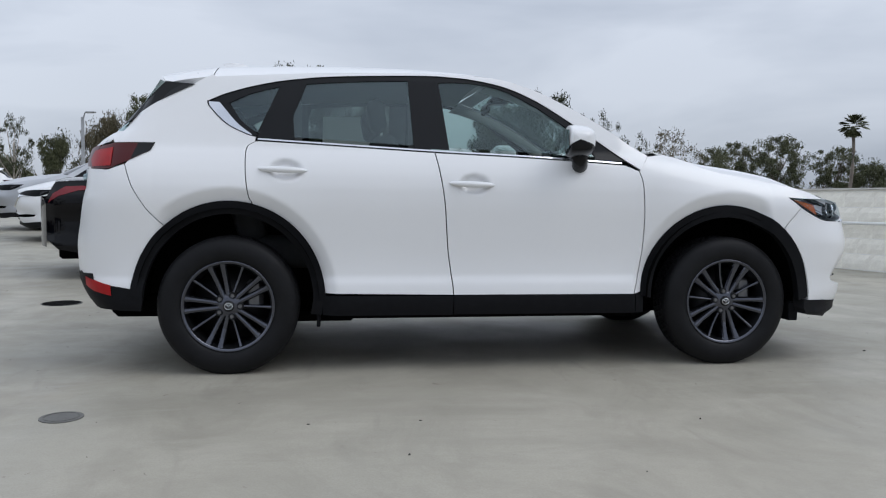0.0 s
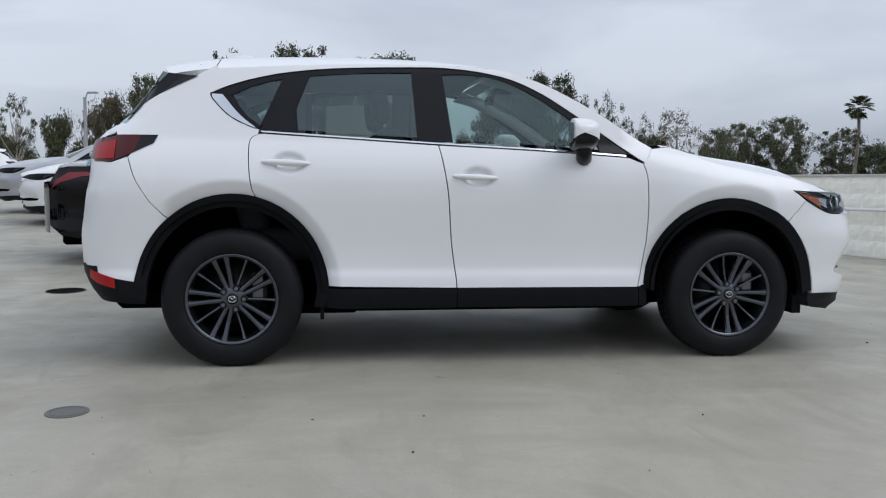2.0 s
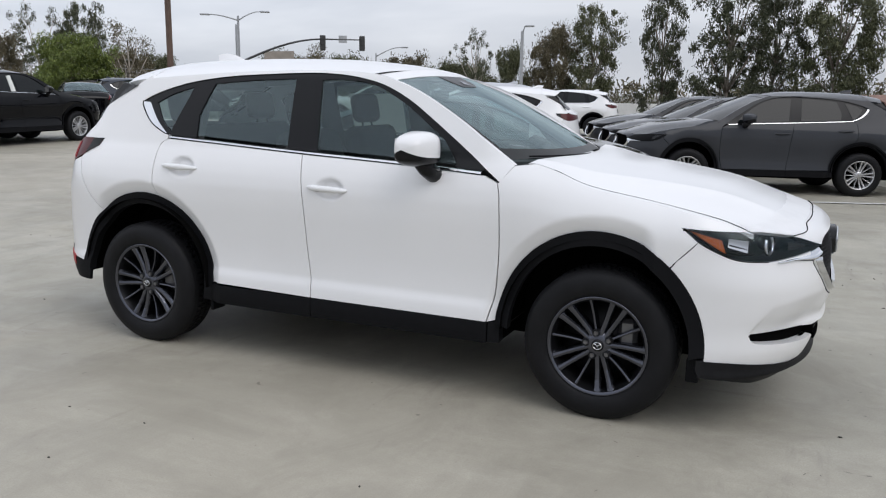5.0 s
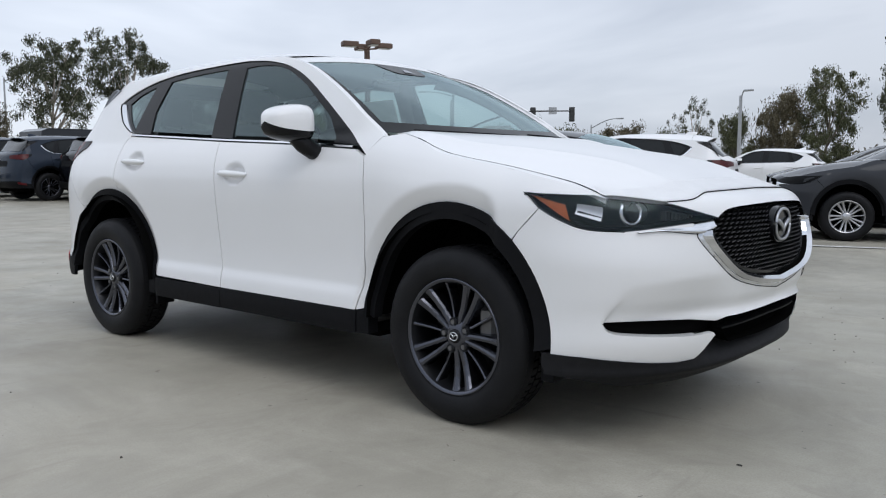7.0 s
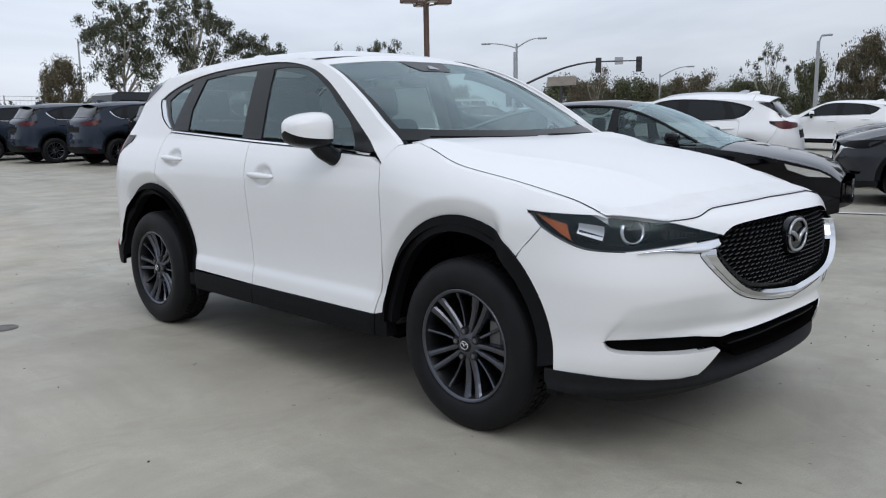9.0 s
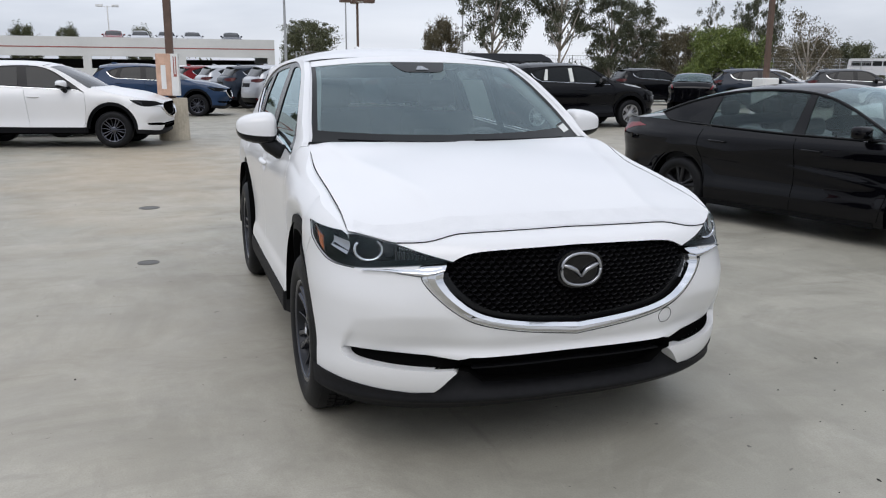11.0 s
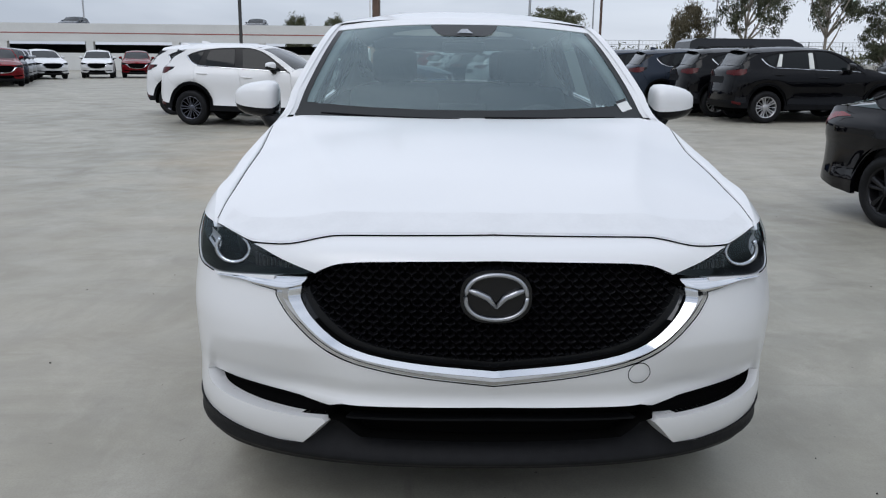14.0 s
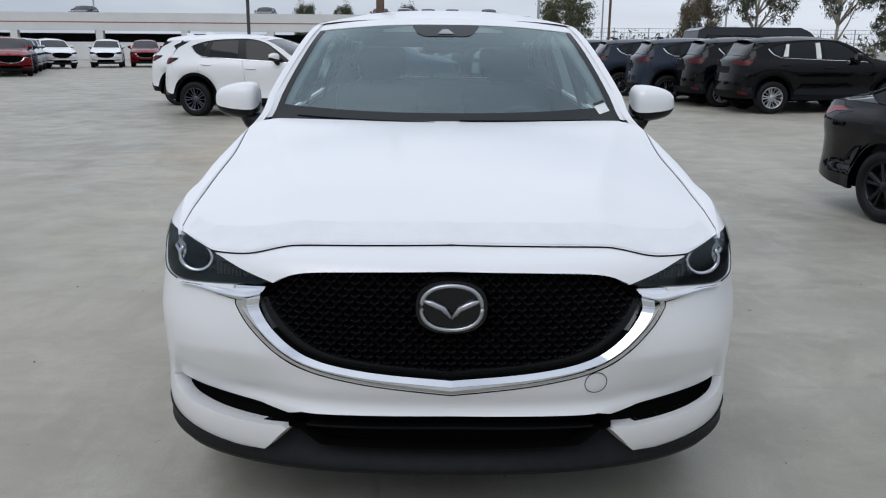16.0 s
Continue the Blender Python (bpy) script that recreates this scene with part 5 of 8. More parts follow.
    for s in (-1, 1):
        rows = []
        for a, b in zip(up_line, low_line):
            row = []
            for f, o in ((0.0, -0.03), (0.0, 0.002), (0.30, 0.020), (0.34, 0.019), (0.70, 0.006), (0.74, 0.003), (0.97, 0.001), (1.0, -0.03)):
                w, z = a + (b - a) * f
                x, ww, z = front(front_q(w, z), z, o)
                row.append((float(x), s * float(ww), float(z)))
            rows.append(row)
        k.grid(rows, flip=s > 0)
    bm = bmesh.new()
    bm.from_mesh(k.mesh("chrome_wing", M_CHROME))
    bm.verts.index_update()
    for e in bm.edges:
        # crisp edges along the wing between its bands
        e.smooth = abs(e.verts[0].index - e.verts[1].index) != 8
    bmesh.ops.remove_doubles(bm, verts=[v for v in bm.verts if abs(v.co.y) < 1e-4], dist=1e-4)
    me = bpy.data.meshes.new("chrome_wing")
    bm.to_mesh(me)
    bm.free()
    me.materials.append(M_CHROME)
    part("chrome_wing", me, None, car, "bright chrome wing under the grille")
    if lod:
        # black tubes draw the gap shade in the shut lines round bonnet, wing and chrome
        for s in (-1, 1):
            bm = bmesh.new()
            pts = chain(HOOD_NOSE, 6)
            tube(bm, [(lambda q: (float(q[0]) + 0.0005, s * float(q[1]), float(q[2]) + 0.0020))(front(front_q(w, z), z)) for w, z in pts], 0.0022, 6)
            part("shut_line", bm, M_WELL, car, smooth=True)
            bm = bmesh.new()
            tube(bm, [(lambda q: (q[0], s * (q[1] + 0.0012), q[2] - 0.0005))(hood_point(0.9985, i / 40)) for i in range(5, 40)], 0.0015, 6)
            part("shut_line", bm, M_WELL, car, smooth=True)
            bm = bmesh.new()
            tube(bm, [(lambda q: (float(q[0]), s * float(q[1]), float(q[2])))(front(front_q(w, z - 0.003), z - 0.003)) for w, z in low_line], 0.0018, 6)
            part("shut_line", bm, M_WELL, car, smooth=True)
    for s in (-1, 1):
        k = Skin()
        ups, los = chain([(0.500, 0.833), (0.54, 0.828), (0.62, 0.820), (0.70, 0.811), (0.768, 0.800)], 6), chain([(0.508, 0.806), (0.56, 0.787), (0.63, 0.792), (0.70, 0.800), (0.768, 0.795)], 6)
        rows = []
        for a, b in zip(ups, los):
            row = []
            for f, o in ((0.0, -0.020), (0.0, -0.004), (0.30, 0.000), (0.50, 0.004), (0.62, 0.012), (0.85, 0.010), (1.0, -0.002), (1.0, -0.020)):
                w, z = a[0] + (b[0] - a[0]) * f, a[1] + (b[1] - a[1]) * f
                x, ww, z = front(front_q(w, z), z, o)
                row.append((float(x), s * float(ww), float(z)))
            rows.append(row)
        k.grid(rows, flip=s < 0)
        part("lamp_strip", k.mesh("lamp_strip", M_CHROME), None, car, "chrome strip under the headlamp")
        if lod:
            # gap shade under strip and lamp, again drawn as thin black tubes
            for pts in ([(0.520, 0.802), (0.56, 0.787), (0.63, 0.792), (0.70, 0.800), (0.765, 0.795)], [(w, z - 0.001) for w, z in LAMP_LOW[:5]]):
                bm = bmesh.new()
                tube(bm, [(lambda q: (float(q[0]), s * float(q[1]), float(q[2])))(front(front_q(w, z), z)) for w, z in chain(pts, 5)], 0.0017, 6)
                part("shut_line", bm, M_WELL, car, smooth=True)
    if lod:
        # chevron lattice of the grille
        k = Skin()
        gp = chain(GRILLE_TOP) + chain(GRILLE_LOW)[1:]

        def inside(w, z):
            hit = False
            for (ax, az), (bx, bz) in zip(gp, gp[1:] + gp[:1]):
                if (az > z) != (bz > z) and w < ax + (z - az) / (bz - az) * (bx - ax):
                    hit = not hit
            return hit
        for r in range(18):
            zz = 0.604 + 0.0165 * r
            for c in range(-16, 17):
                ww = (c + 0.5 * (r % 2)) * 0.034
                if not inside(abs(ww), zz) or not inside(min(abs(ww) + 0.012, 0.6), zz - 0.004) or (ww / 0.09) ** 2 + ((zz - 0.797) / 0.070) ** 2 < 1:
                    continue
                for sg in (-1, 1):
                    pts = []
                    for du, dz, dd in ((0, -0.0065, -0.022), (sg * 0.0128, 0.0010, -0.016), (sg * 0.0128, 0.0028, -0.018), (0, -0.0047, -0.025), (0, -0.0065, -0.048), (sg * 0.0128, 0.0010, -0.048)):
                        w_ = ww + du
                        q = front_q(abs(w_), zz + dz)
                        x, _, z = front(q, zz + dz, dd)
                        pts.append((float(x), w_, float(z)))
                    k.add(pts, [[0, 1, 2, 3], [0, 4, 5, 1]], smooth=False)
                stem = []
                for du, dz, dd in ((-0.0013, -0.0135, -0.030), (0.0013, -0.0135, -0.030), (0.0013, -0.005, -0.023), (-0.0013, -0.005, -0.023)):
                    q = front_q(abs(ww + du), zz + dz)
                    x, _, z = front(q, zz + dz, dd)
                    stem.append((float(x), ww + du, float(z)))
                k.add(stem, [[0, 1, 2, 3]], smooth=False)
        part("grille_mesh", k.mesh("grille_mesh", mat("satin_black_grille", (0.009, 0.009, 0.0105), 0.34, spec=0.40)), None, car, "black chevron grille mesh")
        # badge: a plain oval ring with a spread V
        bd = new("badge")
        bd.parent = car
        bm = bmesh.new()
        disc = [(2.312, 0.094 * math.copysign(abs(math.cos(a)) ** 0.8, math.cos(a)), 0.797 + 0.072 * math.copysign(abs(math.sin(a)) ** 0.8, math.sin(a))) for a in [2 * math.pi * i / 40 for i in range(40)]]
        v0 = [bm.verts.new(p) for p in disc]
        v1 = [bm.verts.new((2.26, y * 1.05, 0.797 + (z - 0.797) * 1.05)) for _, y, z in disc]
        bm.faces.new(v0)
        for i in range(40):
            bm.faces.new((v0[i], v0[(i + 1) % 40], v1[(i + 1) % 40], v1[i]))
        part("backing", bm, mat("badge_black", (0.004, 0.004, 0.005), 0.12, spec=0.4), bd, "gloss black badge plate")
        bm = bmesh.new()
        ring = [(2.318, 0.080 * math.copysign(abs(math.cos(a)) ** 0.9, math.cos(a)), 0.797 + 0.060 * math.copysign(abs(math.sin(a)) ** 0.85, math.sin(a))) for a in [2 * math.pi * i / 48 for i in range(49)]]
        tube(bm, ring, 0.0060, 8)
        part("ring", bm, M_BADGE, bd, "silver oval ring", smooth=True)
        for sg in (-1, 1):
            bm = bmesh.new()
            tube(bm, [(2.317, sg * 0.078, 0.818), (2.319, sg * 0.052, 0.810), (2.320, sg * 0.022, 0.796), (2.320, 0, 0.770)], [0.0045, 0.0088, 0.0084, 0.0045], 10)
            part("wing", bm, M_BADGE, bd, "silver arm of the spread V", smooth=True)
    # fog slots, lower intake, lip
    slot = nose_pts(chain(fog_low)) + nose_pts(chain(fog_top)[1:])
    for s in (-1, 1):
        one("fog_slot", slot, M_WELL, fr, da=0.03, db=0.02, off=-0.045, depth=-0.02, lbl="black fog-lamp slot", sides=(s,))
    intake = nose_pts([(0.0, 0.4795), (0.2, 0.4785), (0.390, 0.4755), (0.429, 0.455), (0.429, 0.4265), (0.396, 0.4185), (0.350, 0.3755), (0.0, 0.3695)])
    one("lower_intake", intake, M_WELL, fr, da=0.03, db=0.03, off=-0.06, depth=-0.06, lbl="black lower air intake")
    one("intake_bar", nose_pts([(0.0, 0.437), (0.39, 0.432), (0.385, 0.426), (0.0, 0.430)]), M_TRIM, fr, da=0.05, db=0.01, off=-0.012, depth=0.04)
    lip = nose_pts(low_edge) + [(float(front_qx(1.79, 0.36)), 0.36), (float(front_qx(1.788, 0.30)), 0.285)] + nose_pts([(0.86, 0.272), (0.75, 0.243), (0.55, 0.226), (0.3, 0.220), (0.0, 0.219)]) + nose_pts([(0.0, 0.366), (0.352, 0.372), (0.398, 0.406), (0.425, 0.411)])
    def shelf(a, b, o=0.0):
        """The lip: a shelf that slopes forward below the intake, and a lower edge tucked under."""
        x, w, z = front(a, b, o)
        mid = smoothstep(0.60, 0.42, w)
        x = x - 0.075 * smoothstep(0.298, 0.385, z) * mid + 0.018 * np.exp(-(((z - 0.290) / 0.018) ** 2)) - 0.030 * smoothstep(0.250, 0.215, z)
        return x, w, z

    one("bumper_lip", lip, M_LIP, shelf, da=0.012 if lod else 0.05, db=0.012 if lod else 0.03, off=0.006, depth=0.08, lbl="black plastic lower bumper lip")
    if lod:
        k = Skin()
        ring = [(2.33, 0.395 + 0.031 * math.cos(a), 0.577 + 0.031 * math.sin(a)) for a in [2 * math.pi * i / 32 for i in range(33)]]
        bm = bmesh.new()
        tube(bm, [(nose_x(y, z) + 0.0005, y, z) for _, y, z in ring], 0.0011, 5)
        part("tow_cover", bm, M_TRIM, car, "thin round seam of the towing-eye cover")
    # bonnet
    k = Skin()
    nu, nt = (44, 36) if lod else (8, 10)
    for s in (-1, 1):
        rows = [[(x, s * w, z) for x, w, z in (hood_point(u, t) for u in [0.9985 * i / nu for i in range(nu + 1)])] for t in [j / nt for j in range(nt + 1)]]
        k.grid(rows, flip=s < 0)
        k.grid([[p for p in rows[-1]], [(p[0] - 0.016, p[1] * 0.985, p[2] - 0.012) for p in rows[-1]]], flip=s < 0, smooth=False)
        k.grid([[r[-1] for r in rows], [(r[-1][0] - 0.004, r[-1][1] - s * 0.016, r[-1][2] - 0.014) for r in rows]], flip=s > 0, smooth=False)
    bm = bmesh.new()
    bm.from_mesh(k.mesh("bonnet", paint))
    bmesh.ops.remove_doubles(bm, verts=[v for v in bm.verts if abs(v.co.y) < 1e-4], dist=1e-4)
    me = bpy.data.meshes.new("bonnet")
    bm.to_mesh(me)
    bm.free()
    me.materials.append(paint)
    hood = part("bonnet", me, None, car, "painted bonnet with soft ridges")
    if lod:
        # clear film over the bonnet's front edge, with a ragged rear edge
        k = Skin()
        rows = []
        for i in range(97):
            u = -0.93 + 1.86 * i / 96
            e = 0.895 - 0.045 * u * u + 0.006 * noise.noise(Vector((u * 9, 0, 0))) + 0.0035 * noise.noise(Vector((u * 45, 3, 0)))
            row = []
            for j in range(9):
                x, w, z = hood_point(abs(u), e + (0.992 - e) * j / 8)
                row.append((x + 0.0004, math.copysign(w, u), z + 0.0010 + 0.0006 * max(0.0, noise.noise(Vector((u * 30, j * 1.7, 5))))))
            rows.append(row)
        k.grid(rows)
        part("bonnet_film", k.mesh("bonnet_film", M_FILM), None, hood, "thin milky protective film along the front edge")
    # windscreen, its dark border, cowl
    nu, nv = (14, 14) if lod else (6, 5)
    k, kb, kp, kh = Skin(), Skin(), Skin(), Skin()
    top_v = lambda u: 0.915 - 0.16 * u**4
    for s in (-1, 1):
        rows = [[(x, s * w, z) for x, w, z in (screen_point(i / nu, top_v(i / nu) * j / nv) for i in range(nu + 1))] for j in range(nv + 1)]
        k.grid(rows, flip=s > 0)
        rows = [[(x + 0.002, s * w, z + 0.003) for x, w, z in (screen_point(i / nu, top_v(i / nu) + (1.0 - top_v(i / nu)) * j / 4) for i in range(nu + 1))] for j in range(5)]
        kh.grid(rows, flip=s > 0)
        kh.grid([rows[0], [(x - 0.004, y, z - 0.008) for x, y, z in rows[0]]], flip=s < 0, smooth=False)
        for u0, u1, v0, v1 in ((0, 1, 0, 0.075), (0.965, 1, 0.075, 0.77), (0, 0.27, 0.775, 0.912)) if interior else ():
            rows = []
            for j in range(7):
                row = []
                for i in range(9):
                    taper = 0.60 + 0.40 * (j / 6) ** 0.5 if u1 < 0.5 else 1.0
                    x, w, z = screen_point((u0 + (u1 - u0) * i / 8) * taper, v0 + (v1 - v0) * j / 6)
                    row.append((x + 0.0015, s * w, z + 0.002))
                rows.append(row)
            (kp if u1 < 0.5 else kb).grid(rows, flip=s > 0)
    ws = part("windscreen", k.mesh("windscreen", M_SCREEN if interior else gl_front), None, car, "slightly green windscreen")
    ws.visible_shadow = not interior
    part("roof_header", kh.mesh("roof_header", paint), None, car)
    if interior:
        printed = mat("printed_glass_border", (0.006, 0.007, 0.007), 0.3, spec=0.2)
        part("screen_border", kb.mesh("screen_border", printed), None, ws, "black printed glass border")
        part("camera_patch", kp.mesh("camera_patch", printed), None, ws, "black printed patch round the camera")
    k = Skin()
    for s in (-1, 1):
        rows = []
        for u in [i / 10 for i in range(11)]:
            a, b = screen_point(u, 0.0), hood_point(min(u, 0.994), 0.0)
            rows.append([(b[0] + 0.01, s * b[1], b[2] - 0.028), (a[0] - 0.02, s * a[1], a[2] - 0.012)])
        k.grid(rows, flip=s < 0)
        if lod:
            # pillar edge between screen and flank panel
            rows = []
            for v in [i / 12 for i in range(13)]:
                a = screen_point(1.0, v)
                rows.append([(a[0], s * (a[1] + 0.002), a[2]), (a[0] + 0.012, s * (a[1] + 0.028), a[2] + 0.013), (a[0] - 0.004, s * float(flank(a[0], a[2] - 0.01)), a[2] - 0.01)])
    part("cowl", k.mesh("cowl", M_TRIM), None, car, "black plastic cowl panel")
    for s in (-1, 1):
        k = Skin()
        rows = []
        pc = chain(PILLAR, 4)
        for i, (px, pz) in enumerate(pc):
            v = i / (len(pc) - 1)
            a = screen_point(1.0, v)
            o = (px, s * float(flank(px, pz)), pz)
            mid = ((a[0] + o[0]) / 2 + 0.006 * (1 - v**3), (s * a[1] + o[1]) / 2 + s * 0.006 * (1 - v), (a[2] + o[2]) / 2 + 0.008 * (1 - v**3))
            rows.append([(a[0], s * a[1], a[2] + 0.001), mid, o])
        k.grid(rows, flip=s > 0)
        part("pillar", k.mesh("pillar", paint), None, car, "painted front pillar")
    # roof and spoiler
    k = Skin()
    nx, nu = (26, 14) if lod else (8, 6)
    for s in (-1, 1):
        rows = []
        for i in range(nx + 1):
            f = i / nx
            row = []
            for j in range(nu + 1):
                u = j / nu
                xf = 0.118 - 0.062 * u**2.2
                x = -1.44 + (xf + 1.44) * f
                wr, zr, zm = float(flank(x, rail(x))), float(rail(x)), float(roof_mid(x))
                row.append((x, s * wr * u, zr + (zm - zr) * (1 - u**2.8)))
            rows.append(row)
        k.grid(rows, flip=s > 0)
    bm = bmesh.new()
    bm.from_mesh(k.mesh("roof", paint))
    bmesh.ops.remove_doubles(bm, verts=[v for v in bm.verts if abs(v.co.y) < 1e-4], dist=1e-4)
    me = bpy.data.meshes.new("roof")
    bm.to_mesh(me)
    bm.free()
    me.materials.append(paint)
    part("roof", me, None, car, "smooth painted roof")
    k = Skin()
    for s in (-1, 1):
        rows, under = [], []
        for i in range(9):
            x = -1.445 - 0.345 * i / 8
            wr = float(flank(-1.44, rail(-1.44))) * (1 - 0.10 * (i / 8) ** 1.5)
            zr, zm = float(rail(x)) + 0.004 * i / 8, float(roof_mid(x)) - 0.020 * i / 8
            row = [(x + 0.10 * (i / 8) * (j / 8) ** 2.6, s * wr * j / 8, zr + (zm - zr) * (1 - (j / 8) ** 2.8)) for j in range(9)]
            rows.append(row)
            under.append([(p[0] + 0.01, p[1] * 0.985, p[2] - 0.035 * (1 - 0.5 * i / 8)) for p in row])
        k.grid(rows, flip=s < 0)
        k.grid(under, flip=s > 0)
        k.grid([rows[-1], under[-1]], flip=s < 0, smooth=False)
        k.grid([[r[-1] for r in rows], [r[-1] for r in under]], flip=s > 0, smooth=False)
    part("roof_spoiler", k.mesh("roof_spoiler", paint), None, car, "painted roof spoiler")
    for s in (-1, 1):
        out = [(-1.535, 0.668, 1.500), (-1.62, 0.640, 1.508), (-1.690, 0.618, 1.518), (-1.79, 0.620, 1.415), (-1.905, 0.640, 1.277), (-1.86, 0.668, 1.305), (-1.70, 0.680, 1.415)]
        n = len(out)
        k = Skin()
        k.add([(x, s * (y + 0.004), z) for x, y, z in out] + [(x, s * (y - 0.012), z) for x, y, z in out],
              [list(range(n)), [n + i for i in range(n)][::-1]] + [[i, n + i, n + (i + 1) % n, (i + 1) % n] for i in range(n)], flip=s > 0, smooth=False)
        part("screen_winglet", k.mesh("screen_winglet", M_GLOSSBLACK), None, car, "gloss black winglet beside the rear screen")
    # tailgate, rear screen, rear bumper
    rq = lambda a, b, o=0.0: rear(a, b, o)
    one("tailgate", [(0.30, 0.72), (1.0, 0.70), (1.0, 1.262), (0.30, 1.235), (0.33, 1.19), (0.42, 1.18), (0.42, 1.05), (0.30, 1.045)], paint, rq, da=0.05, db=0.05)
    one("rear_screen", [(0.30, 1.245), (1.0, 1.272), (1.0, 1.545), (0.3, 1.53)], M_CARGLASS if not interior else M_GLASSDARK, rq, da=0.06, db=0.04, rim=False).visible_shadow = False
    one("rear_bumper", [(0.36, 0.52), (1.0, 0.50), (1.0, 0.695), (0.36, 0.715)], paint, rq, da=0.05, db=0.05)
    one("rear_valance", [(0.33, 0.335), (1.0, 0.33), (1.0, 0.495), (0.36, 0.515)], M_TRIM, rq, da=0.05, db=0.05, off=0.003, lbl="black plastic rear valance")
    for s in (-1, 1):
        one("tailgate_lamp", [(0.42, 1.055), (0.72, 1.075), (0.72, 1.150), (0.42, 1.175)], M_REDDARK, rq, da=0.05, db=0.03, off=0.006, sides=(s,))
    one("number_plate_recess", [(0.80, 0.88), (1.0, 0.88), (1.0, 1.02), (0.80, 1.02)], M_TRIM, rq, da=0.05, db=0.05, off=0.004)
    # fin
    k = Skin()
    rows = []
    for i in range(7):
        f = i / 6
        x, h = -1.25 - 0.20 * f, 0.062 * math.sin(math.pi * min(1, f * 0.62 + 0.02)) ** 0.9
        z0 = float(roof_mid(x)) - 0.004
        rows.append([(x, -0.024 * (1 - 0.2 * f), z0), (x - 0.02 * f, -0.006, z0 + h), (x - 0.02 * f, 0.006, z0 + h), (x, 0.024 * (1 - 0.2 * f), z0)])
    k.grid(rows)
    k.add(rows[-1], [[0, 1, 2, 3]], smooth=False)
    part("antenna_fin", k.mesh("antenna_fin", paint), None, car)
    # floor, cabin
    for pn, lo, hi in (("underbody", (-0.86, -0.80, 0.265), (0.86, 0.80, 0.33)), ("floor_tunnel", (-2.02, -0.50, 0.245), (2.10, 0.50, 0.362)), ("rear_beam", (-2.05, -0.66, 0.34), (-1.84, 0.66, 0.6)), ("front_beam", (1.83, -0.62, 0.30), (2.12, 0.62, 0.80))):
        bm = bmesh.new()
        box(bm, lo, hi, 0.03)
        part(pn, bm, M_WELL, car, "black underbody" if pn == "underbody" else "")
    if lod:
        bm = bmesh.new()
        for x, y, z0, z1 in ((-0.95, -0.55, 0.235, 0.29), (-0.45, -0.3, 0.225, 0.28), (0.2, 0.1, 0.215, 0.28)):
            box(bm, (x - 0.2, y - 0.12, z0), (x + 0.25, y + 0.12, z1), 0.02)
        rod(bm, (-1.9, 0.35, 0.27), (0.6, 0.2, 0.24), 0.035, n=10)
        part("exhaust", bm, M_WELL, car, "dark exhaust and brackets under the floor")
        for cx in (-1.82 + 0.0, 1.80):
            for s in (-1, 1):
                bm = bmesh.new()
                box(bm, (1.745 if cx > 0 else -0.905, s * 0.80 - 0.05, 0.235), (1.80 if cx > 0 else -0.885, s * 0.80 + 0.06, 0.34), 0.004)
                part("mud_flap", bm, M_TRIM, car)
    if interior:
        for s in (-1, 1):
            k = Skin()
            k.panel([(-0.80, 0.42), (0.80, 0.42), (0.84, 1.0), (0.7, 1.09)] + belt_line(0.7, -1.2, -0.01) + [(-1.85, 1.19), (-1.80, 0.99), (-1.0, 0.99)], lambda a, b, o=0.0: (a, np.clip(flank(a, b) - 0.07, 0.3, 0.84), b), 0.12, 0.12, (s,), rim=False)
            part("door_trim", k.mesh("door_trim", M_CABIN), None, car, "dark inner door trim")
        k = Skin()
        rows = []
        for i in range(13):
            x = -1.6 + 1.65 * i / 12
            rows.append([(x, float(flank(x, rail(x))) * 0.93 * u, float(rail(x)) - 0.03 + (float(roof_mid(x)) - float(rail(x))) * (1 - abs(u) ** 2.8)) for u in [j / 6 - 1 for j in range(13)]])
        k.grid(rows)
        part("headliner", k.mesh("headliner", M_LINER), None, car, "pale grey roof lining")
        for s in (-1, 1):
            k = Skin()
            rows = []
            for i, (px, pz) in enumerate(chain(PILLAR, 3)):
                w = float(flank(px, pz))
                rows.append([(px - 0.02, s * (w - 0.035), pz - 0.035), (px - 0.01, s * (w - 0.095), pz - 0.03), (px - 0.06, s * (w - 0.075), pz - 0.075)])
            k.grid(rows)
            part("pillar_trim", k.mesh("pillar_trim", M_LINER), None, car, "pale grey pillar trim")
            for xa, xb in ((-0.42, -0.30), (-1.15, -0.98)):
                k = Skin()
                k.grid([[(xa, s * (float(flank(xa, z)) - 0.035), z), (xb, s * (float(flank(xb, z)) - 0.035), z)] for z in (1.15, 1.3, 1.42, 1.54)])
                part("pillar_trim", k.mesh("pillar_trim", M_CABIN), None, car)
        bm = bmesh.new()
        box(bm, (-0.86, -0.80, 0.335), (0.86, 0.80, 0.42), 0.02)
        box(bm, (-1.9, -0.45, 0.37), (-0.87, 0.45, 0.42), 0.02)
        part("cabin_floor", bm, M_CABIN, car)
        bm = bmesh.new()
        box(bm, (0.52, -0.76, 0.75), (1.02, 0.76, 1.125), 0.07, seg=3)
        box(bm, (0.50, -0.10, 0.42), (0.72, 0.10, 0.95), 0.04)
        part("dashboard", bm, M_CABIN, car, "dark dashboard", smooth=True)
        bm = bmesh.new()
        box(bm, (0.535, -0.13, 1.12), (0.55, 0.09, 1.21), 0.006)
        part("centre_screen", bm, M_GLOSSBLACK, car)
        for x, y, b in ((-0.12, -0.37, False), (-0.12, 0.37, False), (-0.98, 0.0, True)):
            build_seat(car, x, y, b)
        bm = bmesh.new()
